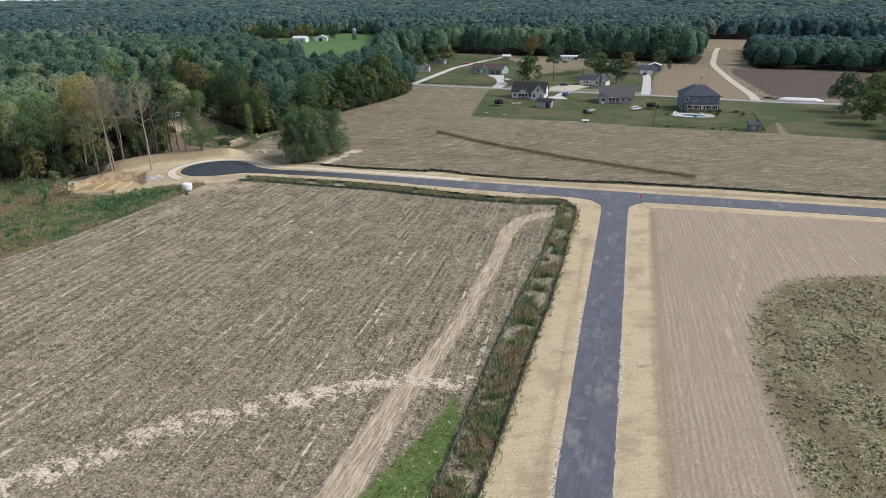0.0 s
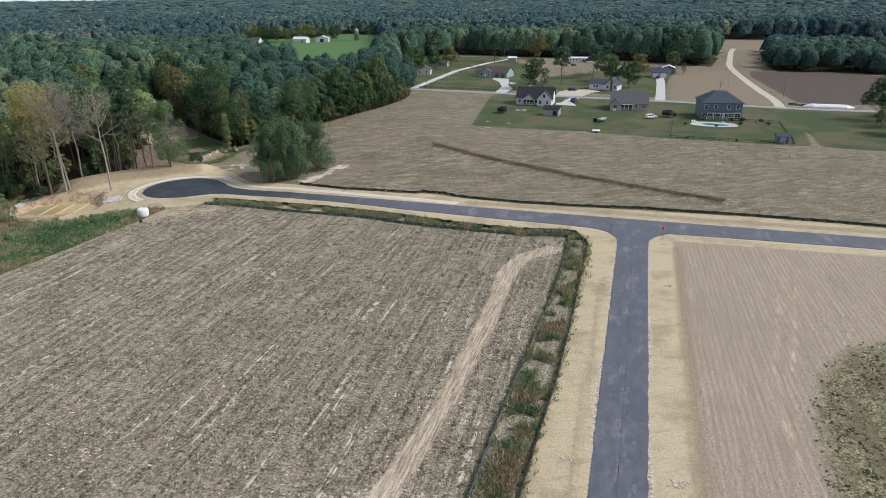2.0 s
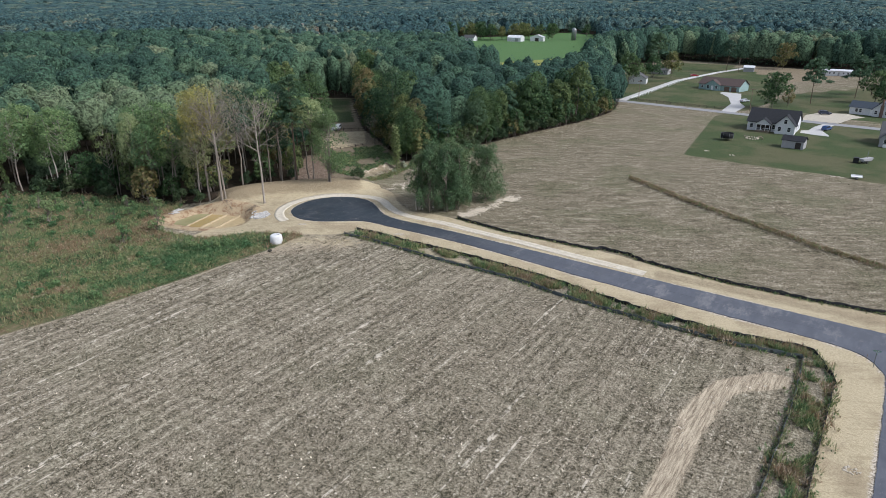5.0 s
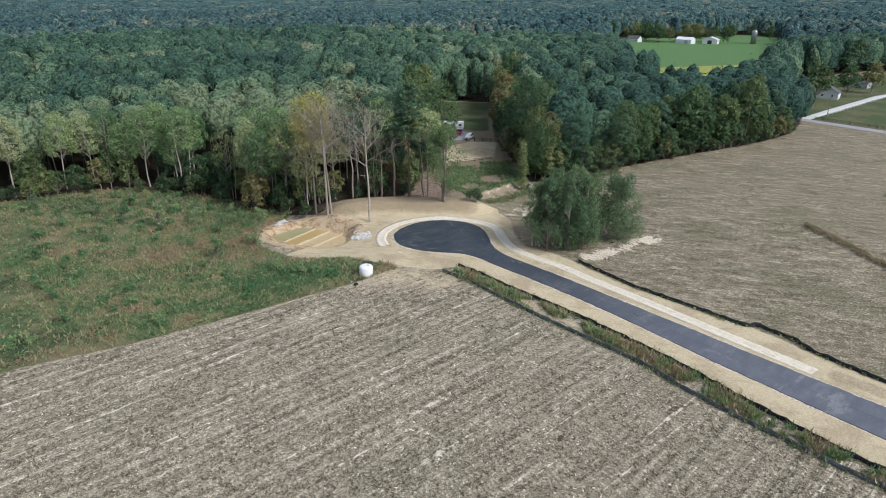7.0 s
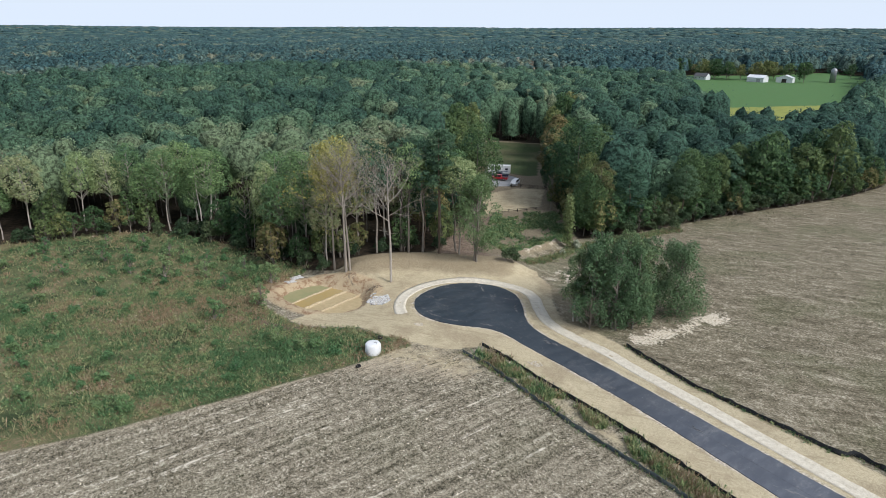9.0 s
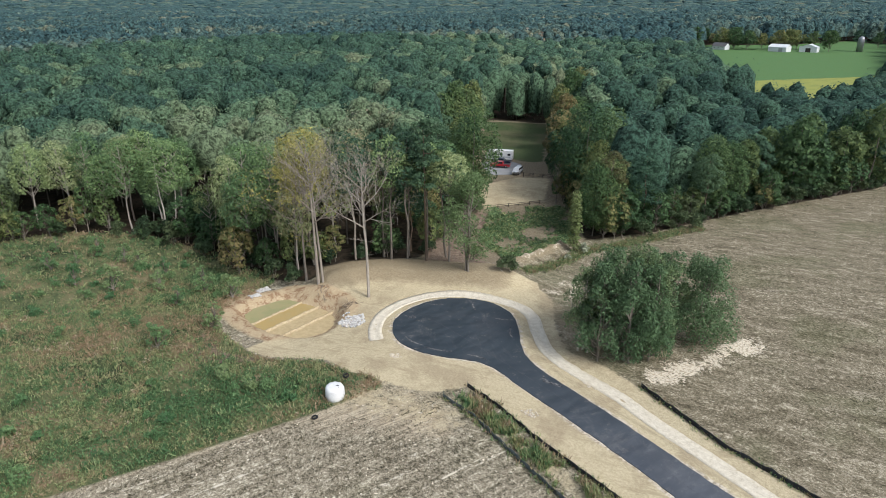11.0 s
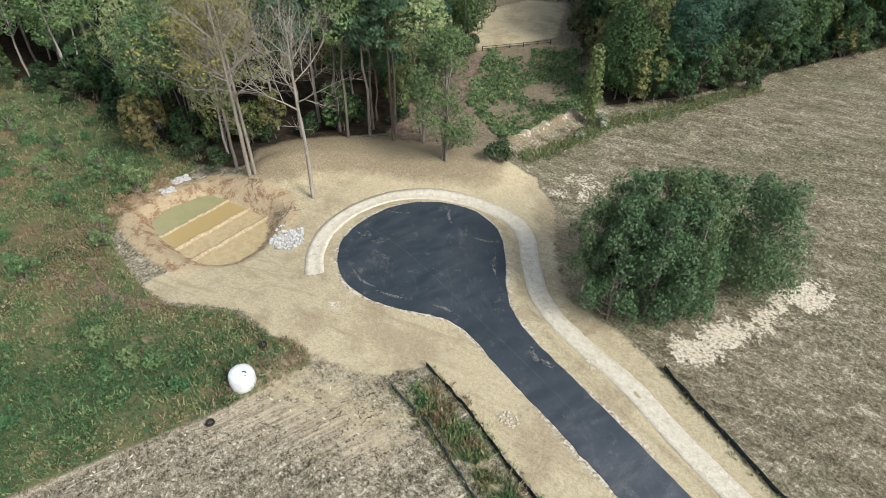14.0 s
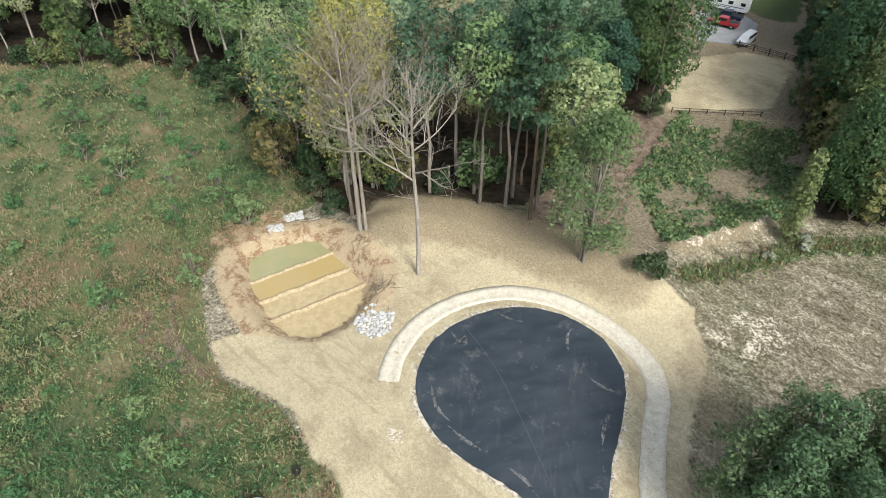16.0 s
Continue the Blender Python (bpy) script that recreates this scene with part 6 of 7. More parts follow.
def basin():
    """Muddy water in bays between low earth baffles."""
    g = Graph("muddy_water", 0.12, 0.5)
    sx = g.n.new("ShaderNodeSeparateXYZ")
    g.l.new(g.co, sx.inputs[0])
    across = g.math("ADD", sx.outputs[0], g.math("MULTIPLY", sx.outputs[1], 0.275))
    c = g.mix(g.step(across, -93.6, -93.2), (0.33, 0.32, 0.165), (0.45, 0.325, 0.14))
    c = g.mix(g.step(g.noise(0.4, 4), 0.4, 0.65, 0.0, 0.5), c, (0.42, 0.35, 0.19))
    water = g.done(c)
    mud = Graph("wet_mud", 0.45, 0.4)
    v = mud.noise(1.2, 5, 0.7)
    mudm = mud.done(mud.mix(mud.step(v, 0.36, 0.66), (0.43, 0.33, 0.185), (0.52, 0.41, 0.24)))
    earth = Graph("baffle_earth", 0.9, 0.2)
    v = earth.noise(3.0, 5, 0.8)
    earthm = earth.done(earth.mix(earth.step(v, 0.38, 0.62), (0.34, 0.262, 0.155), (0.50, 0.405, 0.26)))
    slab("water", [(-135.8, 136.4), (-131.0, 136.4), (-127.6, 137.4), (-130.6, 149.2), (-134.0, 147.6), (-137.2, 146.0), (-137.6, 140.0)], water, -3.2, 0.3, "shallow greenish-brown muddy water in the basin", "water")
    slab("mud", [(-127.7, 137.2), (-124.0, 138.2), (-121.0, 139.8), (-119.6, 143.1), (-121.4, 148.0), (-124.6, 150.0), (-127.6, 150.6), (-130.7, 149.3)], mudm, -3.28, 0.3, "wet tan mud on the floor of the basin", "mud")
    r = np.random.default_rng(6)
    for a, b in (((-130.9, 136.4), (-133.9, 147.3)), ((-127.3, 137.2), (-130.6, 149.0)), ((-124.2, 138.2), (-127.4, 150.4))):
        q = evenly([a, b], 0.5)
        q = q + r.normal(0, 0.06, q.shape)
        n = len(q)
        d = np.gradient(q, axis=0)
        nm = np.stack([-d[:, 1], d[:, 0]], 1) / np.linalg.norm(d, axis=1)[:, None]
        w, top = 0.42 + r.normal(0, 0.05, n), -2.98 + r.normal(0, 0.03, n)
        V = np.concatenate([np.c_[q + nm * (k * w)[:, None], np.where(abs(k) > 0.9, -3.6, top - (0.05 if k else 0))] for k in (-1, -0.35, 0, 0.35, 1)])
        i = np.arange(n - 1)
        F = np.concatenate([np.stack([i + k * n, i + 1 + k * n, i + 1 + (k + 1) * n, i + (k + 1) * n], 1) for k in range(4)])
        root = thing("earth_baffle", "low tan earth ridge across the muddy basin", "earth ridge", group="baffles in the basin")
        part("ridge", mesh_from("ridge", V, F, earthm, True), earthm, root)


basin()


def brush_pile(x, y, n, spread, label, seed, mat=M_WOOD):
    r = np.random.default_rng(seed)
    root = thing("brush_pile", label, "brush")
    z = ground_at(x, y)
    for _ in range(n):
        a = r.uniform(0, 6.28)
        c = np.array([x, y]) + r.normal(0, spread, 2)
        l = r.uniform(0.5, 1.6)
        e = c + np.array([math.cos(a), math.sin(a)]) * l
        bm = bmesh.new()
        rod(bm, (*c, ground_at(*c) + 0.05), (*e, ground_at(*e) + r.uniform(0.1, 0.5)), 0.05, 0.025, 5)
        part("branch", bm, mat, root)


brush_pile(-123.6, 151.0, 26, 0.9, "torn roots and branches on the basin bank", 2)
brush_pile(-131.0, 150.0, 14, 0.8, "torn roots and clods on the basin bank", 3)
brush_pile(-127.5, 176.5, 26, 3.0, "broken branches strewn over the cleared strip", 4)
brush_pile(-134.0, 182.0, 26, 3.2, "broken branches strewn over the cleared strip", 5)
brush_pile(-118.5, 181.5, 16, 1.4, "pale cut branches beside the bank", 6, M_PALE_BARK)


# pale dust smeared on the new asphalt by tyres, and the paving seams
def dust_material(name, under):
    """Dust thinly spread, with the dark surface showing through."""
    g = Graph(name, 0.95, 0.2)
    v = g.math("ADD", g.noise(2.2, 5, 0.75), g.math("MULTIPLY", g.noise(9.0, 4, 0.8), 0.6))
    return g.done(g.ramp(v, (0.68, under), (0.80, tuple(0.7 * k + 0.07 for k in under)), (0.98, (0.25, 0.24, 0.225))))


M_DUST, M_DUST_OLD = dust_material("pale_dust", (0.036, 0.040, 0.047)), dust_material("pale_dust_on_grey", (0.105, 0.112, 0.13))
M_SEAM = plain("paving_seam", (0.085, 0.09, 0.10), 0.8, 0.3, 2)


def smear(line, width, mat, name, label):
    q = evenly(curve(laid(line), 6), 0.35)
    n = len(q)
    r = np.random.default_rng(int(abs(line[0][0]) * 7))
    w = width * np.sin(np.linspace(0.12, 3.0, n)) * r.uniform(0.6, 1.3, n) if mat is not M_SEAM else np.full(n, width)
    d = np.gradient(q, axis=0)
    nm = np.stack([-d[:, 1], d[:, 0]], 1) / np.linalg.norm(d, axis=1)[:, None]
    V = np.concatenate([np.c_[p, 0.067 - fall(p)] for p in (q + nm * w[:, None] / 2, q - nm * w[:, None] / 2)])
    i = np.arange(n - 1)
    F = np.stack([i + n, i + 1 + n, i + 1, i], 1)
    tagged(new(name, mesh_from(name, V, F, mat)), label, "road mark", "", "structure")


for line in ([(-88.6, 161.0), (-87.4, 160.2), (-86.2, 160.6), (-85.0, 160.9)], [(-112.8, 155.6), (-113.6, 157.2), (-112.6, 156.6), (-114.6, 156.0)], [(-111.6, 167.8), (-110.6, 166.8), (-109.0, 166.2)],
             [(-104.2, 152.6), (-102.4, 153.6), (-100.6, 155.0)], [(-108.8, 152.4), (-106.4, 152.2), (-104.6, 152.9)], [(-101.8, 167.2), (-100.2, 165.6), (-98.6, 164.6)], [(-99.0, 156.2), (-97.4, 157.2), (-95.8, 157.6)],
             [(-103.2, 168.3), (-104.4, 167.2), (-105.6, 166.6)], [(-115.6, 161.5), (-114.6, 162.2), (-113.8, 163.4)],
             [(-60.6, 157.8), (-59.8, 157.4), (-59.0, 157.6)], [(0.4, 90.6), (0.9, 91.6), (0.6, 92.8)], [(0.9, 91.0), (1.5, 91.9), (1.3, 93.0)], [(1.8, 80.5), (2.1, 81.6), (1.9, 82.6)],
             [(0.6, 138.0), (2.4, 138.4), (4.6, 138.0)], [(-49.5, 154.6), (-46, 155.6), (-43, 155.0)], [(2.2, 126), (2.6, 128), (2.4, 130)], [(-0.2, 75), (0.4, 77.6), (0.2, 80)], [(1.6, 101), (1.4, 103.6), (1.7, 106)], [(-2.0, 63.5), (-0.6, 63.8), (0.2, 63.6)]):
    smear(line, 0.8 if -90 < line[0][0] < -80 else 0.38, M_DUST if line[0][0] < -55 else M_DUST_OLD, "dust_mark", "pale dusty tyre mark on asphalt")
for line in ([(-114.6, 157.6), (-108, 158.8), (-96, 159.0), (-80, 158.8), (-60, 157.3), (-35, 155.6), (-8, 154.0)], [(-0.9, 46), (1.2, 96), (2.6, 140)]):
    smear(line, 0.05, M_SEAM, "paving_seam", "lighter lengthwise joint in the asphalt")


# the woven straw liner pegged into the swale beside the road
def swale_liner():
    g = Graph("straw_liner", 0.95, 0.1)
    w = g.math("ADD", g.math("MULTIPLY", g.noise(7.0, 5, 0.85), 0.6), g.math("MULTIPLY", g.noise(1.6, 5, 0.75), 0.4))
    mat = g.done(g.ramp(w, (0.38, (0.42, 0.36, 0.265)), (0.50, (0.62, 0.555, 0.44)), (0.62, (0.76, 0.70, 0.58))))
    r = np.random.default_rng(44)
    q = evenly(curve(MAT_LINE, 6), 0.6)
    n = len(q)
    d = np.gradient(q, axis=0)
    nm = np.stack([-d[:, 1], d[:, 0]], 1) / np.linalg.norm(d, axis=1)[:, None]
    rows = []
    for k in (-1.08, -0.55, 0.0, 0.55, 1.08):
        p = q + nm * (k + (r.normal(0, 0.035, n) if abs(k) > 1 else np.zeros(n)))[:, None]
        rows.append(np.c_[p, height(p) + (0.035 if abs(k) > 1 else 0.06) + r.uniform(0, 0.02, n)])
    rows = [np.c_[rows[0][:, :2], rows[0][:, 2] - 0.2]] + rows + [np.c_[rows[-1][:, :2], rows[-1][:, 2] - 0.2]]
    i = np.arange(n - 1)
    F = np.concatenate([np.stack([i + (k + 1) * n, i + 1 + (k + 1) * n, i + 1 + k * n, i + k * n], 1) for k in range(len(rows) - 1)])
    tagged(new("swale_liner", mesh_from("swale_liner", np.concatenate(rows), F, mat, True)), "pale woven straw liner laid along the roadside swale", "erosion mat", "", "structure")


swale_liner()

# ---- the houses, yards and vehicles beyond the north field ----
M_ROOF_BLACK = plain("dark_shingles", (0.030, 0.032, 0.036), 0.9, 0.25, 2)
M_ROOF_GREY = plain("grey_shingles", (0.105, 0.105, 0.108), 0.9, 0.2, 2)
M_ROOF_SLATE = plain("slate_shingles", (0.062, 0.078, 0.098), 0.9, 0.2, 2)
M_ROOF_BROWN = plain("brown_shingles", (0.105, 0.078, 0.070), 0.9, 0.2, 2)
M_METALROOF = plain("white_metal_roof", (0.72, 0.73, 0.74), 0.4, 0.08, 0.8, 0.5)
M_SIDING_WHITE = plain("white_siding", (0.66, 0.67, 0.67), 0.6, 0.08, 2)
M_SIDING_GREY = plain("grey_siding", (0.36, 0.36, 0.36), 0.6, 0.1, 2)
M_SIDING_BLUE = plain("slate_blue_siding", (0.135, 0.175, 0.215), 0.6, 0.12, 2)
M_SIDING_TEAL = plain("grey_green_siding", (0.30, 0.42, 0.41), 0.6, 0.1, 2)
M_BRICK = plain("brown_brick", (0.19, 0.13, 0.10), 0.9, 0.25, 5)
M_CONCRETE = plain("pale_concrete", (0.52, 0.51, 0.49), 0.85, 0.12, 0.6)
M_GREYROAD = plain("grey_road_surface", (0.30, 0.30, 0.30), 0.9, 0.15, 0.4)
M_GRAVEL = plain("pale_gravel", (0.52, 0.47, 0.38), 0.95, 0.25, 1.2)
M_DARKWOOD = plain("dark_wood", (0.05, 0.042, 0.036), 0.85, 0.3, 3)
M_POOL = plain("pool_water", (0.05, 0.30, 0.42), 0.08, 0.15, 0.5, 0.5)
M_REDCAR = plain("red_car_paint", (0.33, 0.02, 0.025), 0.3, 0.08, 2, 0.5)
M_BLUECAR = plain("blue_car_paint", (0.03, 0.075, 0.19), 0.3, 0.08, 2, 0.5)
M_NAVYCAR = plain("navy_car_paint", (0.015, 0.025, 0.05), 0.3, 0.08, 2, 0.5)
M_SILVER = plain("silver_car_paint", (0.50, 0.52, 0.54), 0.3, 0.08, 2, 0.5)
M_LAMP = plain("lamp_lens", (0.65, 0.65, 0.62), 0.2, 0.05, 4, 0.5)
M_TAIL = plain("tail_lens", (0.35, 0.02, 0.02), 0.25, 0.05, 4, 0.5)


def glass_material(name, tint, rough=0.06):
    g = Graph(name, rough, 0.7)
    return g.done(g.mix(g.step(g.noise(1.5, 3), 0.35, 0.65), tint, tuple(c * 1.8 for c in tint)))


M_GLASS = glass_material("window_glass", (0.018, 0.022, 0.028))


def faces(bm, *loops):
    for loop in loops:
        bm.faces.new([bm.verts.new(v) for v in loop])


def gable_block(root, x0, x1, y0, y1, eave, ridge, axis, wall, roof, base=0.0, over=0.45, prefix=""):
    """Walls with gables and two roof slabs; axis: along which the ridge runs."""
    bm = bmesh.new()
    cx, cy = (x0 + x1) / 2, (y0 + y1) / 2
    if axis == "x":
        faces(bm, [(x0, y0, base), (x1, y0, base), (x1, y0, eave), (x0, y0, eave)], [(x1, y1, base), (x0, y1, base), (x0, y1, eave), (x1, y1, eave)],
              [(x1, y0, base), (x1, y1, base), (x1, y1, eave), (x1, cy, ridge), (x1, y0, eave)], [(x0, y1, base), (x0, y0, base), (x0, y0, eave), (x0, cy, ridge), (x0, y1, eave)])
    else:
        faces(bm, [(x1, y0, base), (x1, y1, base), (x1, y1, eave), (x1, y0, eave)], [(x0, y1, base), (x0, y0, base), (x0, y0, eave), (x0, y1, eave)],
              [(x0, y0, base), (x1, y0, base), (x1, y0, eave), (cx, y0, ridge), (x0, y0, eave)], [(x1, y1, base), (x0, y1, base), (x0, y1, eave), (cx, y1, ridge), (x1, y1, eave)])
    bmesh.ops.remove_doubles(bm, verts=bm.verts, dist=0.001)
    bmesh.ops.solidify(bm, geom=bm.faces[:], thickness=0.12)
    part(prefix + "wall", bm, wall, root)
    bm = bmesh.new()
    half = (y1 - y0) / 2 if axis == "x" else (x1 - x0) / 2
    drop = (ridge - eave) * over / half
    th = 0.16
    for s in (-1, 1):
        if axis == "x":
            e = cy + s * (half + over)
            pts = [(x0 - over, e, eave - drop), (x1 + over, e, eave - drop), (x1 + over, cy, ridge), (x0 - over, cy, ridge)]
        else:
            e = cx + s * (half + over)
            pts = [(e, y0 - over, eave - drop), (e, y1 + over, eave - drop), (cx, y1 + over, ridge), (cx, y0 - over, ridge)]
        lo = [bm.verts.new((x, y, z + 0.02)) for x, y, z in pts]
        hi = [bm.verts.new((x, y, z + th)) for x, y, z in pts]
        bm.faces.new(hi), bm.faces.new(lo[::-1])
        for k in range(4):
            bm.faces.new((lo[k], lo[(k + 1) % 4], hi[(k + 1) % 4], hi[k]))
    bmesh.ops.recalc_face_normals(bm, faces=bm.faces)
    part(prefix + "roof", bm, roof, root)


def hip_block(root, x0, x1, y0, y1, eave, top, wall, roof, over=0.5):
    bm = bmesh.new()
    box(bm, x0, x1, y0, y1, 0, eave)
    part("wall", bm, wall, root)
    bm = bmesh.new()
    k = min(x1 - x0, y1 - y0) * 0.36
    lo = [bm.verts.new(v) for v in ((x0 - over, y0 - over, eave), (x1 + over, y0 - over, eave), (x1 + over, y1 + over, eave), (x0 - over, y1 + over, eave))]
    mid = [bm.verts.new((v.co.x, v.co.y, eave + 0.18)) for v in lo]
    hi = [bm.verts.new(v) for v in ((x0 + k, y0 + k, top), (x1 - k, y0 + k, top), (x1 - k, y1 - k, top), (x0 + k, y1 - k, top))]
    bm.faces.new(hi), bm.faces.new(lo[::-1])
    for a, b in ((lo, mid), (mid, hi)):
        for i in range(4):
            bm.faces.new((a[i], a[(i + 1) % 4], b[(i + 1) % 4], b[i]))
    bmesh.ops.recalc_face_normals(bm, faces=bm.faces)
    part("roof", bm, roof, root)


def window(root, x, y, z, w, h, turn=0.0, trim=None):
    """A framed window; turn 0 faces south, 90 east."""
    win = part("window", mesh_from("window", [(-w / 2, -0.01, -h / 2), (w / 2, -0.01, -h / 2), (w / 2, -0.01, h / 2), (-w / 2, -0.01, h / 2)], [(0, 1, 2, 3)], M_GLASS), M_GLASS, root)
    win.matrix_basis = pose(x, y, z, 0, 0, turn)
    bm = bmesh.new()
    for a, b, c, d in ((-w / 2 - 0.1, w / 2 + 0.1, h / 2, h / 2 + 0.1), (-w / 2 - 0.1, w / 2 + 0.1, -h / 2 - 0.12, -h / 2), (-w / 2 - 0.1, -w / 2, -h / 2, h / 2), (w / 2, w / 2 + 0.1, -h / 2, h / 2), (-w / 2, w / 2, -0.03, 0.03)):
        box(bm, a, b, -0.06, 0.0, c, d)
    part("frame", bm, trim or M_WHITE, win, "white window frame")


def door(root, x, y, z, w, h, mat, turn=0.0, name="door", label=""):
    bm = bmesh.new()
    box(bm, -w / 2, w / 2, -0.05, 0.0, 0, h)
    for k in range(4 if w > 1.5 else 2):
        z0 = h * (k + 0.12) / (4 if w > 1.5 else 2)
        box(bm, -w * 0.42, w * 0.42, -0.07, -0.05, z0, z0 + h * 0.18)
    ob = part(name, bm, mat, root, label)
    ob.matrix_basis = pose(x, y, z, 0, 0, turn)


def porch(root, x0, x1, y0, y1, top, mat, posts=4, rail=True):
    bm = bmesh.new()
    box(bm, x0, x1, y0, y1, 0, 0.45)
    part("porch_floor", bm, M_WOOD, root)
    for k in range(posts):
        x = x0 + 0.15 + (x1 - x0 - 0.3) * k / (posts - 1)
        bm = bmesh.new()
        box(bm, x - 0.09, x + 0.09, y0 + 0.06, y0 + 0.24, 0.45, top)
        part("porch_post", bm, mat, root)
    bm = bmesh.new()
    box(bm, x0 - 0.1, x1 + 0.1, y0, y0 + 0.3, top - 0.25, top)
    part("porch_beam", bm, mat, root)
    if rail:
        bm = bmesh.new()
        box(bm, x0, x1, y0 + 0.1, y0 + 0.18, 1.3, 1.38)
        for k in range(int((x1 - x0) / 0.35)):
            box(bm, x0 + 0.35 * k, x0 + 0.35 * k + 0.05, y0 + 0.11, y0 + 0.16, 0.45, 1.3)
        part("porch_rail", bm, mat, root)
    # added dark panel in place of the shade under the porch roof
    bm = bmesh.new()
    box(bm, x0, x1, y1 - 0.05, y1 - 0.01, 0.45, top)
    part("porch_shade", bm, M_DARKWOOD, root, "dark panel standing in for shade behind the porch")


def house_white():
    h = thing("house", "white house with a black roof and a back porch", "house", (-36.4, 313.0, 0), -2)
    gable_block(h, -7.8, 7.6, -5.0, 6.5, 3.2, 7.0, "x", M_SIDING_WHITE, M_ROOF_BLACK)
    gable_block(h, 1.6, 7.7, -7.4, -4.0, 3.2, 6.4, "y", M_SIDING_WHITE, M_ROOF_BLACK, prefix="wing_")
    gable_block(h, -4.6, 0.0, -7.2, -4.5, 3.0, 4.6, "y", M_SIDING_WHITE, M_ROOF_BLACK, 2.75, prefix="porch_")
    porch(h, -4.6, 0.0, -7.2, -5.0, 2.8, M_WHITE)
    for x, y, z in ((-6.4, -5.0, 1.7), (0.8, -5.0, 1.7), (3.0, -7.4, 1.7), (6.0, -7.4, 1.7), (4.6, -7.4, 4.3)):
        window(h, x, y, z, 0.9, 1.4)
    for y in (-2.0, 2.5):
        window(h, 7.6, y, 1.7, 0.9, 1.4, 90)


def house_grey():
    h = thing("house", "grey single-storey house with a wide grey roof", "house", (3.0, 307.0, 0), 0)
    gable_block(h, -7.2, 7.4, -5.8, 7.0, 2.9, 6.8, "x", M_SIDING_GREY, M_ROOF_GREY)
    gable_block(h, -7.3, -3.4, -7.4, -5.0, 2.9, 4.7, "y", M_SIDING_GREY, M_ROOF_GREY, prefix="wing_")
    porch(h, -3.4, 1.6, -7.2, -5.8, 2.7, M_SIDING_WHITE)
    for x, y, w in ((-5.4, -7.4, 1.5), (3.0, -5.8, 0.9), (5.8, -5.8, 0.9)):
        window(h, x, y, 1.7, w, 1.2)
    window(h, 7.4, -1.0, 1.7, 0.9, 1.2, 90)
    bm = bmesh.new()
    box(bm, -6.2, -5.0, -8.1, -7.4, 0, 0.9, 0.04)
    part("air_conditioner", bm, M_WHITE, h, "white air conditioner box")


def house_blue():
    h = thing("house", "two-storey slate-blue house with a hipped roof", "house", (36.0, 292.5, 0), 4)
    hip_block(h, -7.0, 7.2, -6.2, 7.5, 6.0, 9.8, M_SIDING_BLUE, M_ROOF_SLATE)
    bm = bmesh.new()
    box(bm, -7.2, 7.4, -8.2, -6.2, 2.85, 3.05)
    part("porch_roof", bm, M_ROOF_SLATE, h)
    porch(h, -5.5, 6.5, -8.2, -6.25, 2.85, M_WHITE, 6)
    for x in (-5.6, -2.2, 2.4, 5.6):
        window(h, x, -6.2, 4.7, 1.0, 1.5)
    for x in (-6.3, -3.6, -1.6, 3.0, 4.2, 5.4):
        window(h, x, -6.32, 1.7, 0.85, 1.5)
    door(h, 0.8, -6.32, 0.45, 1.0, 2.1, M_WHITE)
    for z in (1.8, 4.7):
        for y in (-3, 3):
            window(h, 7.2, y, z, 0.9, 1.4, 90)


def house_old():
    h = thing("house", "old pale grey farmhouse with a brick chimney", "house", (-8.0, 366.5, 0), -14)
    gable_block(h, -7.6, 1.0, -2.2, 4.5, 2.9, 4.8, "x", M_SIDING_WHITE, M_ROOF_SLATE)
    gable_block(h, 1.0, 7.0, -3.6, 5.0, 3.0, 6.0, "y", M_SIDING_WHITE, M_ROOF_SLATE, prefix="wing_")
    bm = bmesh.new()
    box(bm, 3.6, 4.6, -4.3, -3.6, 0, 4.6)
    box(bm, 3.85, 4.35, -4.2, -3.7, 4.6, 6.9)
    part("chimney", bm, M_BRICK, h, "brown brick chimney")
    for x, y in ((-5.0, -2.2), (-3.6, -2.2), (2.2, -3.6), (5.8, -3.6)):
        window(h, x, y, 1.7, 0.9, 1.3)
    door(h, 0.2, -2.2, 0.3, 0.95, 2.05, M_WHITE)


def house_teal():
    h = thing("house", "low grey-green house with a brown roof and two garage doors", "house", (-74.0, 414.5, 0), -14)
    gable_block(h, -10.5, 10.5, -4.5, 6.0, 2.8, 5.6, "x", M_SIDING_TEAL, M_ROOF_BROWN)
    gable_block(h, -6.5, 1.0, -5.8, -3.0, 2.8, 5.0, "y", M_SIDING_TEAL, M_ROOF_BROWN, prefix="wing_")
    for x in (4.2, 7.8):
        door(h, x, -4.5, 0, 2.6, 2.2, M_BRICK, 0, "garage_door", "dark brown garage door")
    for x, y in ((-8.6, -4.5), (-5.0, -5.8), (-0.6, -5.8)):
        window(h, x, y, 1.6, 1.1, 1.3)
    door(h, -2.8, -5.8, 0.2, 1.0, 2.1, M_WHITE)


def simple_building(name, label, category, x, y, turn, w, d, eave, ridge, wall, roof, axis="x", doors=(), windows=()):
    h = thing(name, label, category, (x, y, ground_at(x, y)), turn)
    gable_block(h, -w / 2, w / 2, -d / 2, d / 2, eave, ridge, axis, wall, roof, over=0.3)
    for u, dw, dh, m in doors:
        door(h, u, -d / 2, 0.05, dw, dh, m)
    for u in windows:
        window(h, u, -d / 2, eave * 0.58, 0.8, 1.0)
    return h


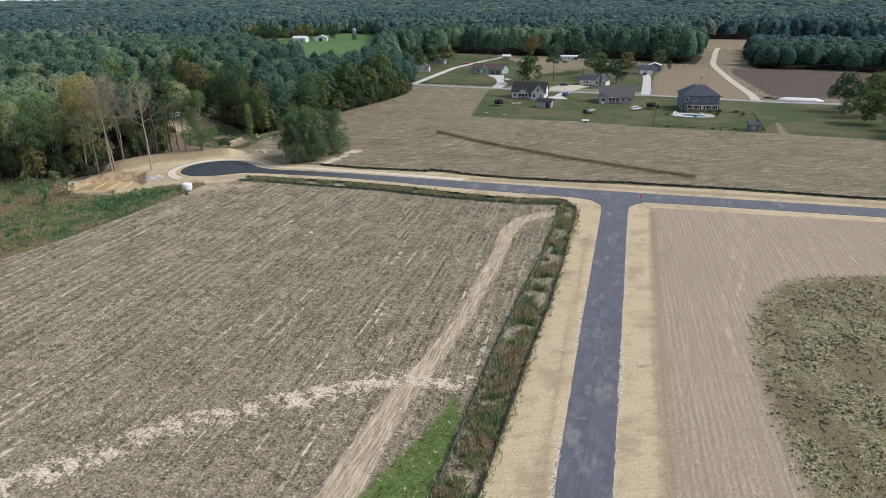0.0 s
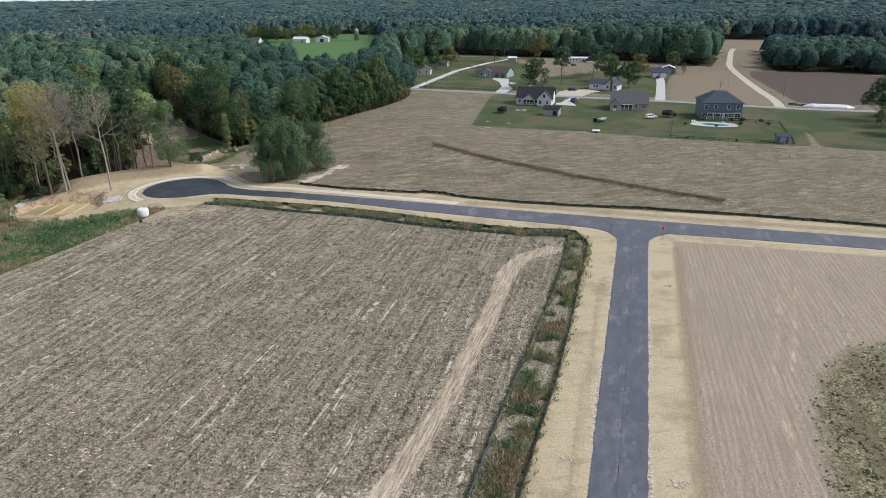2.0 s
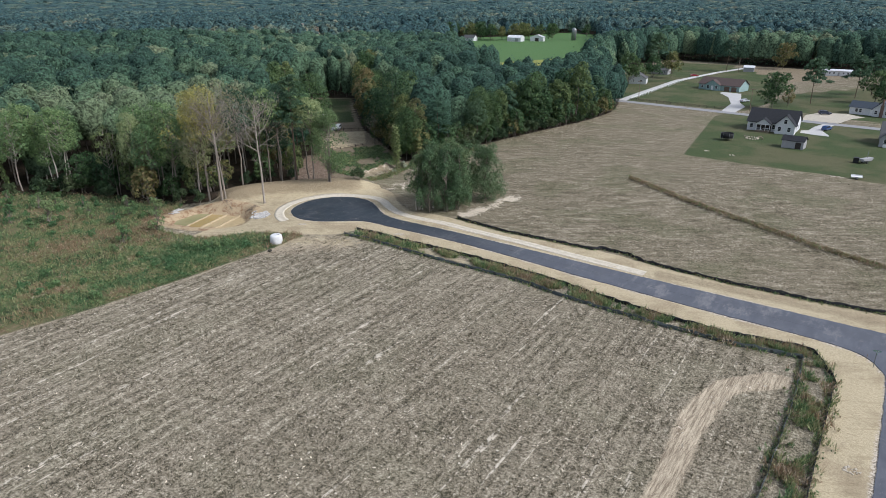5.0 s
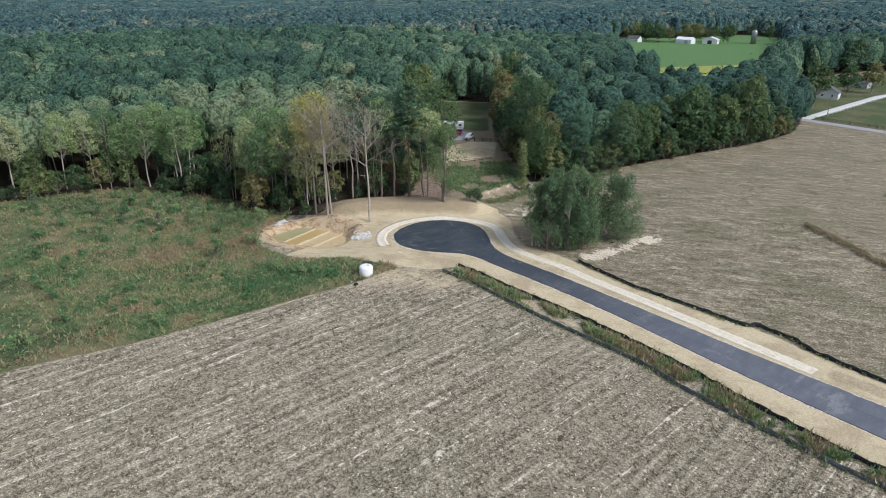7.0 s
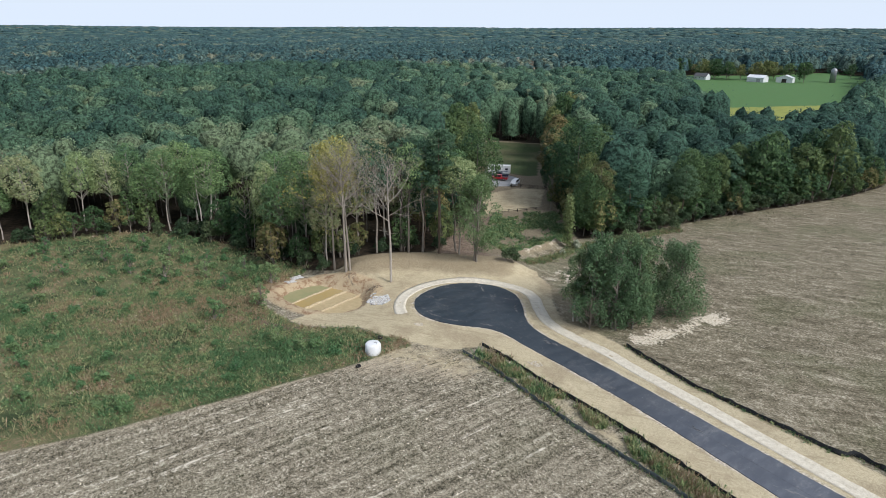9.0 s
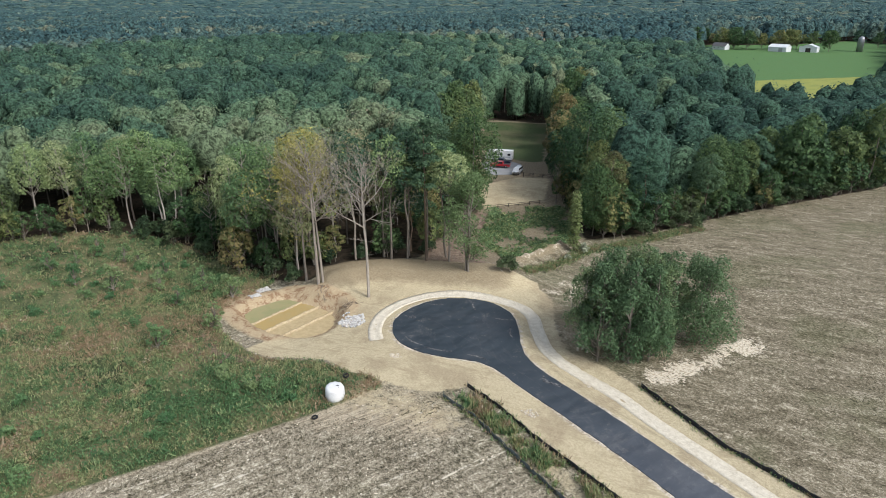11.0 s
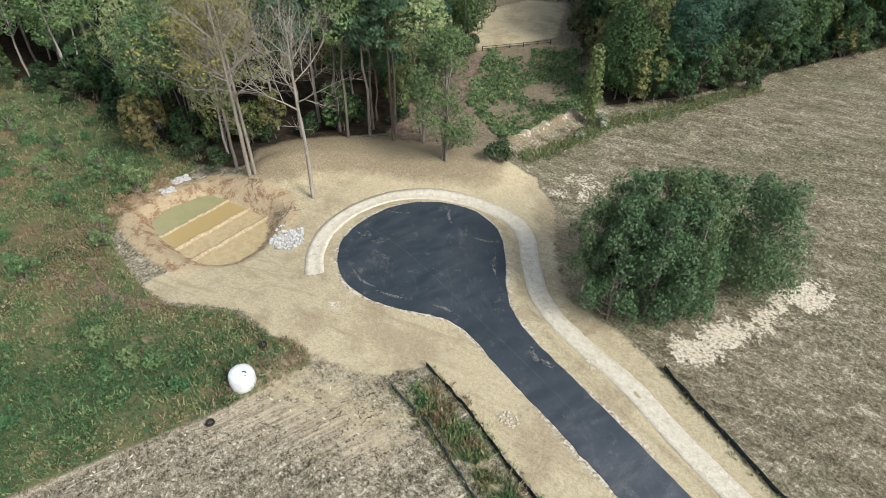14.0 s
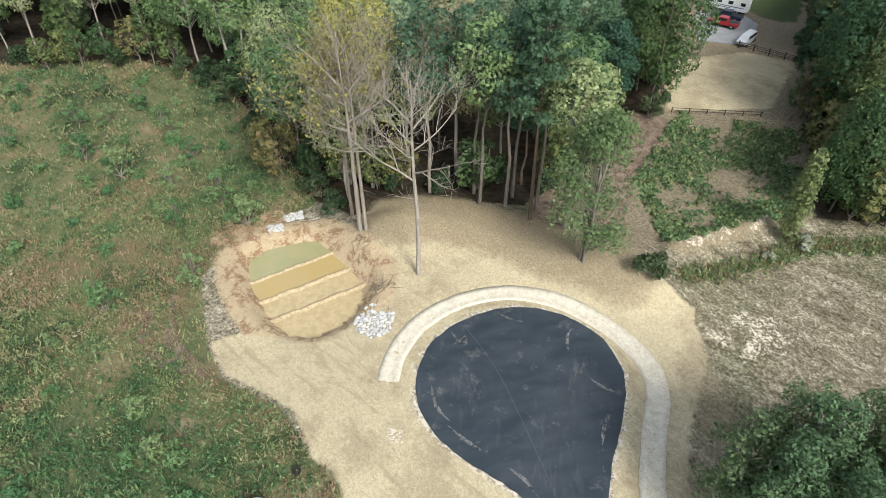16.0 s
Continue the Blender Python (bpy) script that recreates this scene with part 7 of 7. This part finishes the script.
house_white(), house_grey(), house_blue(), house_old(), house_teal()
simple_building("garden_shed", "grey shed with a dark roof and lean-to", "shed", -26.6, 284.4, -6, 6.2, 4.4, 2.5, 3.6, M_SIDING_GREY, M_ROOF_BLACK, "x", ((1.6, 1.6, 2.0, M_DARKWOOD),))
simple_building("garden_shed", "small blue-grey garden shed by the fence", "shed", 49.4, 246.6, 0, 3.4, 3.0, 2.2, 2.9, M_SIDING_BLUE, M_ROOF_SLATE, "x", ((0.0, 1.5, 1.9, M_SIDING_GREY),))
simple_building("mobile_home", "long white mobile home below the woods", "house", -30, 515, 2, 15.5, 5.0, 2.9, 3.6, M_SIDING_WHITE, M_METALROOF, "x", ((1.0, 1.0, 2.0, M_SIDING_GREY),), (-6, -3.6, -1.4, 3.4, 5.8))
simple_building("garage", "two-door garage with a grey roof at the drive's end", "garage", 21.2, 428.5, -3, 9.0, 8.0, 2.9, 5.0, M_SIDING_GREY, M_ROOF_SLATE, "x", ((-2.2, 3.0, 2.3, M_WHITE), (2.2, 3.0, 2.3, M_WHITE)))
simple_building("workshop", "blue-grey metal workshop with a pale roof", "shed", 27.4, 449, -3, 7.5, 9.0, 3.4, 4.8, M_SIDING_BLUE, M_METALROOF, "y", ((0.0, 3.0, 2.6, M_SIDING_GREY),))
simple_building("barn", "long white metal barn beside a green field", "barn", -340, 700, 0, 16, 9, 4.0, 6.2, M_SIDING_WHITE, M_METALROOF, "x", ((3.0, 3.5, 3.2, M_SIDING_GREY),))
# the shade inside the open bay is a dark panel on the wall
simple_building("barn", "white metal barn with a dark panel as its open bay", "barn", -321, 714, 12, 14, 9, 4.2, 6.6, M_SIDING_WHITE, M_METALROOF, "y", ((0.0, 4.0, 3.4, M_DARKWOOD),))
simple_building("shed", "small grey shed with a pale roof", "shed", -78.0, 512, 5, 6, 5, 2.6, 3.6, M_SIDING_GREY, M_METALROOF)
simple_building("house", "small white house behind trees", "house", -118.5, 418, 10, 9, 8, 3.0, 5.4, M_SIDING_WHITE, M_ROOF_GREY, "y", (), (-2, 2))
simple_building("house", "small grey house among yard trees", "house", -121, 470, 0, 10, 7, 2.8, 4.6, M_SIDING_GREY, M_ROOF_GREY, "x", (), (-3, 0, 3))
simple_building("barn", "green-roofed metal barn beyond the pine belt", "barn", 176, 660, 5, 22, 14, 4.5, 7.5, M_SIDING_GREY, plain("green_roof", (0.22, 0.33, 0.30), 0.5, 0.1, 0.5), "x")
simple_building("house", "white house at the edge of far trees", "house", -387, 684, 0, 13, 8, 3.2, 6.0, M_SIDING_WHITE, M_ROOF_GREY, "x", (), (-4, 0, 4))

silo = thing("silo", "grey cylindrical farm silo beside trees", "silo", (-294, 747, ground_at(-294, 747)))
part("drum", lathe([(2.6, -0.2), (2.6, 10.5), (2.4, 11.4), (1.4, 12.6), (0.2, 13.0)], 20), M_GALV, silo)
copy_thing(yard_pine, pose(-298, 751, ground_at(-298, 751), 0, 0, 0) @ Matrix.Scale(0.9, 4))
scatter(yard, [(-361, 708), (-368, 695), (-352, 720), (-376, 713), (-383, 700), (-310, 726), (-348, 732), (-393, 696), (-404, 706), (-416, 716), (-424, 700), (-396, 722), (-434, 726), (-384, 700), (-346, 742), (-330, 738), (-442, 712), (-362, 760), (-300, 800), (-344, 800)], rng, 0.8, 1.2)


# roads and drives beyond the field
def lane(name, line, width, mat, top, label, category="road", rag=0.0):
    q = evenly(line, 6.0 if rag == 0 else 3.0)
    z = float(np.max(height(q)))
    slab(name, ribbon(q, width, np.random.default_rng(1), rag), mat, z + top, 0.4, label, category)


lane("road", curve([(-330, 372), (-200, 362), (-101, 349.4), (-56, 342), (-23.7, 336.4), (19.5, 330.6), (32, 327.8), (64.8, 320.6), (89.5, 318.4), (180, 316), (300, 312)], 4), 5.2, M_GREYROAD, 0.05, "narrow grey country road past the houses")
lane("lane", curve([(64.5, 322), (66.0, 345), (65.8, 382), (66.5, 430), (69.1, 496), (78, 560), (89, 632), (96, 665)], 5), 4.0, M_GRAVEL, 0.06, "pale gravel lane curving to far fields", "lane", 0.12)
lane("lane", [(-105, 352), (-105, 376), (-103.5, 441), (-94, 493), (-80, 545)], 3.6, M_CONCRETE, 0.06, "pale gravel lane beside a board fence", "lane")
lane("driveway", [(17.0, 332.5), (18.6, 360), (20.5, 395), (21.3, 424)], 4.4, M_CONCRETE, 0.07, "straight pale concrete driveway", "driveway")
slab("driveway", [(-27.6, 311.6), (-23, 309.8), (-18.6, 309.4), (-19.0, 312), (-21.2, 318), (-20.6, 326), (-18.6, 333.4), (-22.4, 334), (-24.6, 326), (-25.6, 318), (-27.8, 316)], M_CONCRETE, 0.06, 0.3, "curved pale concrete driveway", "driveway")
slab("driveway", [(-60.4, 345), (-55, 344), (-54, 362), (-58, 372), (-61, 392), (-63, 403), (-72, 405), (-72.5, 401), (-66, 388), (-61, 368)], M_CONCRETE, 0.06, 0.3, "pale concrete driveway to garages", "driveway")
slab("yard", [(-30, 340), (-18, 337.5), (-14, 352), (-10, 358), (-16, 364), (-26, 362), (-30, 352)], M_GRAVEL, 0.05, 0.3, "worn pale gravel yard", "yard")
slab("parking", PARKING, M_GREYROAD, 0.06, 0.3, "grey asphalt parking place among trees", "parking")


def rail_fence(line, step, label, mat, height_=1.2, rails=(0.45, 0.8, 1.1), name="fence"):
    root = thing(name, label, "fence")
    q = evenly(line, step)
    bm = bmesh.new()
    box(bm, -0.06, 0.06, -0.06, 0.06, -0.2, height_)
    me = bpy.data.meshes.new("post")
    bm.to_mesh(me), bm.free()
    me.materials.append(mat)
    for x, y in q:
        part("post", me, mat, root).matrix_basis = pose(x, y, ground_at(x, y))
    for z in rails:
        for (ax, ay), (bx, by) in zip(line[:-1], line[1:]):
            bm = bmesh.new()
            rod(bm, (ax, ay, ground_at(ax, ay) + z), (bx, by, ground_at(bx, by) + z), 0.05, seg=4)
            part("rail", bm, mat, root)


rail_fence([(-102, 354), (-62, 348), (-60, 352)], 3.0, "dark board fence along the road", M_DARKWOOD)
rail_fence([(-102.5, 356), (-101.5, 376), (-100, 441), (-91, 493)], 4.0, "pale board fence beside the lane", M_WHITE)
rail_fence([(19.6, 288), (15.8, 245.5), (38, 244.3), (52.7, 243), (55.8, 281), (40, 282.5)], 2.6, "thin dark garden fence round the pool lawn", M_DARKWOOD, 1.2, (0.6, 1.1))
rail_fence([(-166, 226), (-157, 232)], 2.4, "dark garden fence with lamp posts", M_DARKWOOD, 1.4)
rail_fence([(-149.5, 202.5), (-146, 209), (-143.5, 214)], 2.2, "low dark wire fence across the clearing", M_DARKWOOD, 0.9, (0.4, 0.8))


def wheel(parent, x, y, r, w):
    bm = lathe([(r * 0.62, -w / 2), (r * 0.95, -w / 2), (r, -w * 0.3), (r, w * 0.3), (r * 0.95, w / 2), (r * 0.62, w / 2)], 14)
    t = part("wheel", bm, M_RUBBER, parent, "black tyre")
    t.matrix_basis = pose(x, y, r, 90, 0, 0)
    part("rim", lathe([(r * 0.58, -w / 2 - 0.005), (r * 0.6, 0), (r * 0.58, w / 2 + 0.005)], 12), M_GALV, t, "silver rim")


def profile_body(points, width, tuck=0.0):
    """A car body: a side profile carried across the width, drawn in towards the roof."""
    bm = bmesh.new()
    top = max(z for _, z in points)
    low = 0.95
    for s in (-1, 1):
        for x, z in points:
            k = max(0.0, (z - low) / max(0.01, top - low)) * tuck
            bm.verts.new((x, s * (width / 2 - k), z))
    bm.verts.ensure_lookup_table()
    n = len(points)
    bm.faces.new([bm.verts[i] for i in range(n)]), bm.faces.new([bm.verts[n + i] for i in range(n)][::-1])
    for i in range(n):
        j = (i + 1) % n
        bm.faces.new((bm.verts[i], bm.verts[n + i], bm.verts[n + j], bm.verts[j]))
    bmesh.ops.recalc_face_normals(bm, faces=bm.faces)
    bmesh.ops.bevel(bm, geom=list(bm.edges), offset=0.05, segments=2, affect="EDGES", clamp_overlap=True)
    return bm


CARS = {"suv": ([(-2.3, 0.35), (2.3, 0.35), (2.32, 0.85), (1.25, 1.0), (0.6, 1.62), (-1.9, 1.66), (-2.3, 1.0)], [(0.55, 1.55), (1.15, 1.03), (-2.12, 1.03), (-1.85, 1.58)]),
        "car": ([(-2.25, 0.32), (2.25, 0.32), (2.28, 0.75), (1.2, 0.92), (0.5, 1.40), (-1.1, 1.42), (-1.9, 0.98), (-2.28, 0.92)], [(0.45, 1.34), (1.05, 0.95), (-1.75, 0.98), (-1.08, 1.36)]),
        "pickup": ([(-2.85, 0.5), (2.85, 0.5), (2.88, 1.05), (1.5, 1.15), (0.95, 1.82), (-0.75, 1.84), (-0.85, 1.12), (-2.85, 1.12)], [(0.9, 1.74), (1.4, 1.2), (-0.72, 1.2), (-0.68, 1.76)]),
        "van": ([(-2.5, 0.35), (2.4, 0.35), (2.5, 0.95), (1.8, 1.12), (1.1, 1.76), (-2.3, 1.78), (-2.5, 1.1)], [(1.05, 1.68), (1.65, 1.14), (-2.35, 1.14), (-2.2, 1.7)])}


def vehicle(kind, x, y, turn, mat, label, name="car"):
    body, glass = CARS[kind]
    w = 1.95 if kind == "pickup" else 1.82
    root = thing(name, label, "car", (x, y, ground_at(x, y) + 0.06), turn)
    part("body", profile_body(body, w, 0.22), mat, root)
    part("windows", profile_body(glass, w - 0.05, 0.12), M_GLASS, root, "dark window band")
    front, back = max(p[0] for p in body), min(p[0] for p in body)
    r = 0.40 if kind == "pickup" else 0.34
    for u in (back * 0.6, front * 0.6):
        for s in (-1, 1):
            wheel(root, u, s * (w / 2 - 0.1), r, 0.24)
    for s in (-1, 1):
        bm = bmesh.new()
        box(bm, front - 0.06, front + 0.03, s * 0.65 - 0.17, s * 0.65 + 0.17, 0.66, 0.82)
        part("headlight", bm, M_LAMP, root)
        bm = bmesh.new()
        box(bm, back - 0.03, back + 0.06, s * 0.72 - 0.1, s * 0.72 + 0.1, 0.72, 0.98)
        part("tail_light", bm, M_TAIL, root, "red tail light")
    if kind == "pickup":
        bm = bmesh.new()
        box(bm, -2.75, -0.95, -0.75, 0.75, 1.09, 1.135)
        part("bed", bm, M_BLACK, root, "dark load bed")
    return root


vehicle("suv", 11.2, 284.2, 35, M_WHITE, "white sport utility car parked on the grass")
vehicle("suv", -20.3, 321.6, 70, M_BLUECAR, "blue sport utility car on the driveway")
vehicle("car", -56.8, 376, 60, M_SILVER, "silver car parked on a driveway")
vehicle("suv", 20.0, 419.5, 85, M_NAVYCAR, "dark car before the garage")
vehicle("suv", -23.8, 358, 20, M_NAVYCAR, "dark car on the gravel yard")
vehicle("pickup", -175.6, 229.4, 218, M_REDCAR, "red pickup truck on the parking place", "pickup_truck")
vehicle("pickup", -178.4, 232.2, 218, M_NAVYCAR, "dark blue pickup truck on the parking place", "pickup_truck")
vehicle("van", -167.4, 228.6, 300, M_SILVER, "silver minivan at the edge of the yard", "minivan")
vehicle("car", -100, 466, 20, M_REDCAR, "red car parked beside the lane")


def motorhome():
    root = thing("motorhome", "white motorhome with dark stripes", "motorhome", (-182.6, 235.0, 0.06), 218)
    part("body", profile_body([(-4.2, 0.55), (4.2, 0.55), (4.25, 1.15), (3.5, 1.5), (3.1, 2.0), (3.5, 2.35), (3.3, 3.1), (-4.2, 3.15)], 2.4, 0.05), M_WHITE, root)
    part("cab_window", profile_body([(3.05, 1.95), (3.48, 1.5), (2.5, 1.5), (2.6, 1.95)], 2.44), M_GLASS, root, "dark cab windows")
    for x in (-3.2, -0.8, 1.4):
        bm = bmesh.new()
        box(bm, x - 0.45, x + 0.45, -1.225, 1.225, 1.75, 2.35)
        part("window", bm, M_GLASS, root)
    for x, w, z in ((-1.0, 2.6, 1.25), (0.6, 1.6, 0.95)):
        bm = bmesh.new()
        box(bm, x - w, x + w, -1.215, 1.215, z, z + 0.14)
        part("stripe", bm, M_SIDING_BLUE, root, "dark grey stripe")
    for x in (-2.4, 2.7):
        for s in (-1, 1):
            wheel(root, x, s * 1.05, 0.42, 0.26)


motorhome()


def pole(x, y, h, label="wooden utility pole with a crossarm", arm=True):
    root = thing("utility_pole", label, "pole", (x, y, ground_at(x, y)), 20)
    bm = bmesh.new()
    rod(bm, (0, 0, -0.5), (0, 0, h), 0.15, 0.10)
    part("pole", bm, M_WOOD, root)
    if arm:
        bm = bmesh.new()
        box(bm, -1.1, 1.1, -0.06, 0.06, h - 0.75, h - 0.6)
        part("crossarm", bm, M_WOOD, root)


for x, y, h in ((-50.5, 350.5, 9.5), (41.0, 330, 9.5), (-99, 357, 9), (71.5, 352, 10), (118, 322, 9.5), (-82, 500, 9)):
    pole(x, y, h)
mast = thing("radio_mast", "thin steel radio mast behind the house", "mast", (40.5, 306, 0))
bm = bmesh.new()
rod(bm, (0, 0, -0.2), (0, 0, 17), 0.10, 0.05, 6)
part("mast", bm, M_GALV, mast)


# pool and yard things
slab("pool_deck", curve([(24.5, 275.2), (28, 279.8), (34, 279.6), (40, 277.5), (40.4, 272.6), (34, 270.6), (27, 271.8)], 4, True), M_CONCRETE, 0.08, 0.3, "pale concrete pool deck", "pool deck")
slab("pool", curve([(28.6, 275.4), (30.6, 277.4), (35, 276.4), (37.6, 274.2), (35.4, 272.6), (31.2, 273.2)], 4, True), M_POOL, 0.09, 0.05, "clear blue swimming pool water", "pool")
for k, (x, y) in enumerate([(25.6, 276.8), (26.8, 278.4), (39, 276), (36.5, 278.6)]):
    c = thing("sun_lounger", "pale poolside lounger on the deck", "lounger", (x, y, 0.08), 40 * k, "poolside loungers")
    bm = bmesh.new()
    box(bm, -0.32, 0.32, -0.9, 0.4, 0.26, 0.34, 0.02)
    part("seat", bm, M_WHITE, c)
    bm = bmesh.new()
    box(bm, -0.32, 0.32, 0.0, 0.7, -0.04, 0.04, 0.02)
    b = part("backrest", bm, M_WHITE, c)
    b.matrix_basis = pose(0, 0.38, 0.32, 40, 0, 0)
    for sx in (-0.28, 0.28):
        for sy in (-0.8, 0.3):
            bm = bmesh.new()
            rod(bm, (sx, sy, 0), (sx, sy, 0.27), 0.025, seg=6)
            part("leg", bm, M_GALV, c)
settle(copy_thing(bushes[0], Matrix()), 20.2, 289.2, 0, 0.55)
for x, y, s in ((22.5, 271.2, 0.3), (33, 270, 0.32), (41.5, 274, 0.4), (42.8, 281, 0.6), (39.4, 281.6, 0.45), (49.5, 281.2, 0.4), (51.2, 276.4, 0.5), (36, 245, 0.3), (29, 245.4, 0.25), (21, 245.6, 0.3), (43, 244.4, 0.28)):
    copy_thing(bushes[int(x) % 3], pose(x, y, 0, 0, 0, x * 20) @ Matrix.Scale(s, 4))


def trampoline(x, y):
    root = thing("trampoline", "round trampoline with a dark safety net", "trampoline", (x, y, 0))
    part("bed", lathe([(2.0, 0.82), (2.05, 0.9), (1.7, 0.9), (1.65, 0.86)], 20), M_BLACK, root)
    part("net", lathe([(1.9, 0.95), (1.92, 0.96), (1.92, 2.4), (1.9, 2.4), (1.89, 0.97)], 20), M_FABRIC, root, "dark mesh safety net")
    for k in range(6):
        a = k * math.pi / 3
        bm = bmesh.new()
        rod(bm, (1.98 * math.cos(a), 1.98 * math.sin(a), 0), (1.98 * math.cos(a), 1.98 * math.sin(a), 2.55), 0.035, seg=6)
        part("pole", bm, M_GALV, root)


trampoline(-46.6, 285.0)
trampoline(17.4, 288.6)
fire = thing("fire_pit", "ring of pale stones round a fire pit", "fire pit", (-39.9, 292.2, 0))
for k in range(14):
    a = k * 2 * math.pi / 14
    me = rock_mesh(70 + k % 4)
    me.materials.append(M_TANSTONE)
    part("stone", me, M_TANSTONE, fire).matrix_basis = pose(1.9 * math.cos(a), 1.9 * math.sin(a), 0.15, 0, 0, k * 40) @ Matrix.Scale(0.7, 4)
for k, (x, y) in enumerate([(-42, 293.8), (-38, 294.6), (-36.8, 292.6)]):
    b = thing("bench", "simple pale wooden bench by the fire pit", "bench", (x, y, 0), 50 * k, "fire pit benches")
    bm = bmesh.new()
    box(bm, -0.8, 0.8, -0.2, 0.2, 0.4, 0.46)
    part("seat", bm, M_WOOD, b)
    for s in (-0.6, 0.6):
        bm = bmesh.new()
        box(bm, s - 0.05, s + 0.05, -0.18, 0.18, 0, 0.4)
        part("leg", bm, M_WOOD, b)
cart = thing("utility_trailer", "small white flatbed trailer on the grass", "trailer", (-8.1, 251.4, 0), 8)
bm = bmesh.new()
box(bm, -1.3, 1.3, -0.75, 0.75, 0.55, 0.7, 0.02)
box(bm, -1.3, 1.3, 0.68, 0.75, 0.7, 1.0)
part("deck", bm, M_WHITE, cart)
for s in (-0.75, 0.75):
    wheel(cart, 0, s, 0.33, 0.2)
bm = bmesh.new()
rod(bm, (1.3, 0, 0.6), (2.2, 0, 0.5), 0.04, seg=6)
part("drawbar", bm, M_POST, cart)
for k, (x, y, w) in enumerate([(-13.0, 250.8, 1.0), (-11.2, 250.4, 0.7), (-40.5, 262.5, 0.9), (-48.5, 264.5, 0.8)]):
    stone_bed("scatter of pale rubble on the grass", [(x - w, y - 0.4), (x + w, y - 0.3), (x + w, y + 0.4), (x - w, y + 0.4)], 18, 0.35, M_TANSTONE, 60 + k, 18)
boat = thing("boat", "small grey boat on a trailer in the yard", "boat", (-6.8, 272.6, 0), 60)
part("hull", profile_body([(-2.2, 0.9), (1.4, 0.75), (2.4, 1.45), (-2.2, 1.45)], 1.5, 0.0), M_SIDING_GREY, boat)
bm = bmesh.new()
rod(bm, (0.3, 0, 1.4), (0.3, 0, 3.6), 0.05, seg=6)
part("mast", bm, M_GALV, boat)
bm = bmesh.new()
box(bm, -1.8, 2.2, -0.5, 0.5, 0.5, 0.62)
part("trailer_frame", bm, M_POST, boat)
for s in (-0.7, 0.7):
    wheel(boat, -0.6, s, 0.32, 0.2)
bin_ = thing("outdoor_bin", "dark square bin in the yard", "bin", (-9.2, 272.0, 0))
bm = bmesh.new()
box(bm, -0.7, 0.7, -0.7, 0.7, 0, 1.5, 0.05)
part("body", bm, M_BLACK, bin_)

# white silage bag and stacked timber beside the country road
bag = thing("silage_bag", "long low white plastic silage bag beside the road", "silage bag", (83.5, 326.2, 0), -3)
bm = bmesh.new()
rows_ = []
for k in range(19):
    u = -9.5 + k * 19 / 18
    s = min(1.0, 0.25 + 1.6 * min(k, 18 - k) / 6)
    rows_.append([bm.verts.new((u, 2.6 * s * math.cos(a * math.pi / 10), 1.25 * s * math.sin(a * math.pi / 10))) for a in range(11)])
for a, b in zip(rows_[:-1], rows_[1:]):
    for k in range(10):
        bm.faces.new((a[k], a[k + 1], b[k + 1], b[k]))
bm.faces.new(rows_[0]), bm.faces.new(rows_[-1][::-1])
bmesh.ops.recalc_face_normals(bm, faces=bm.faces)
part("cover", bm, M_POLY, bag)
for k in range(9):
    p = thing("timber_stack", "dark stacked timber and scrap beside the lane", "timber", (70.0 + 1.1 * k, 330.5 - 0.55 * k, 0), 25 * k, "scrap beside the lane")
    for j in range(4):
        bm = bmesh.new()
        box(bm, -0.9, 0.9, -0.4 + 0.22 * j, -0.22 + 0.22 * j, 0.02, 0.3 + 0.2 * (j % 3))
        part("baulk", bm, M_DARKWOOD if j % 3 else M_BRICK, p)
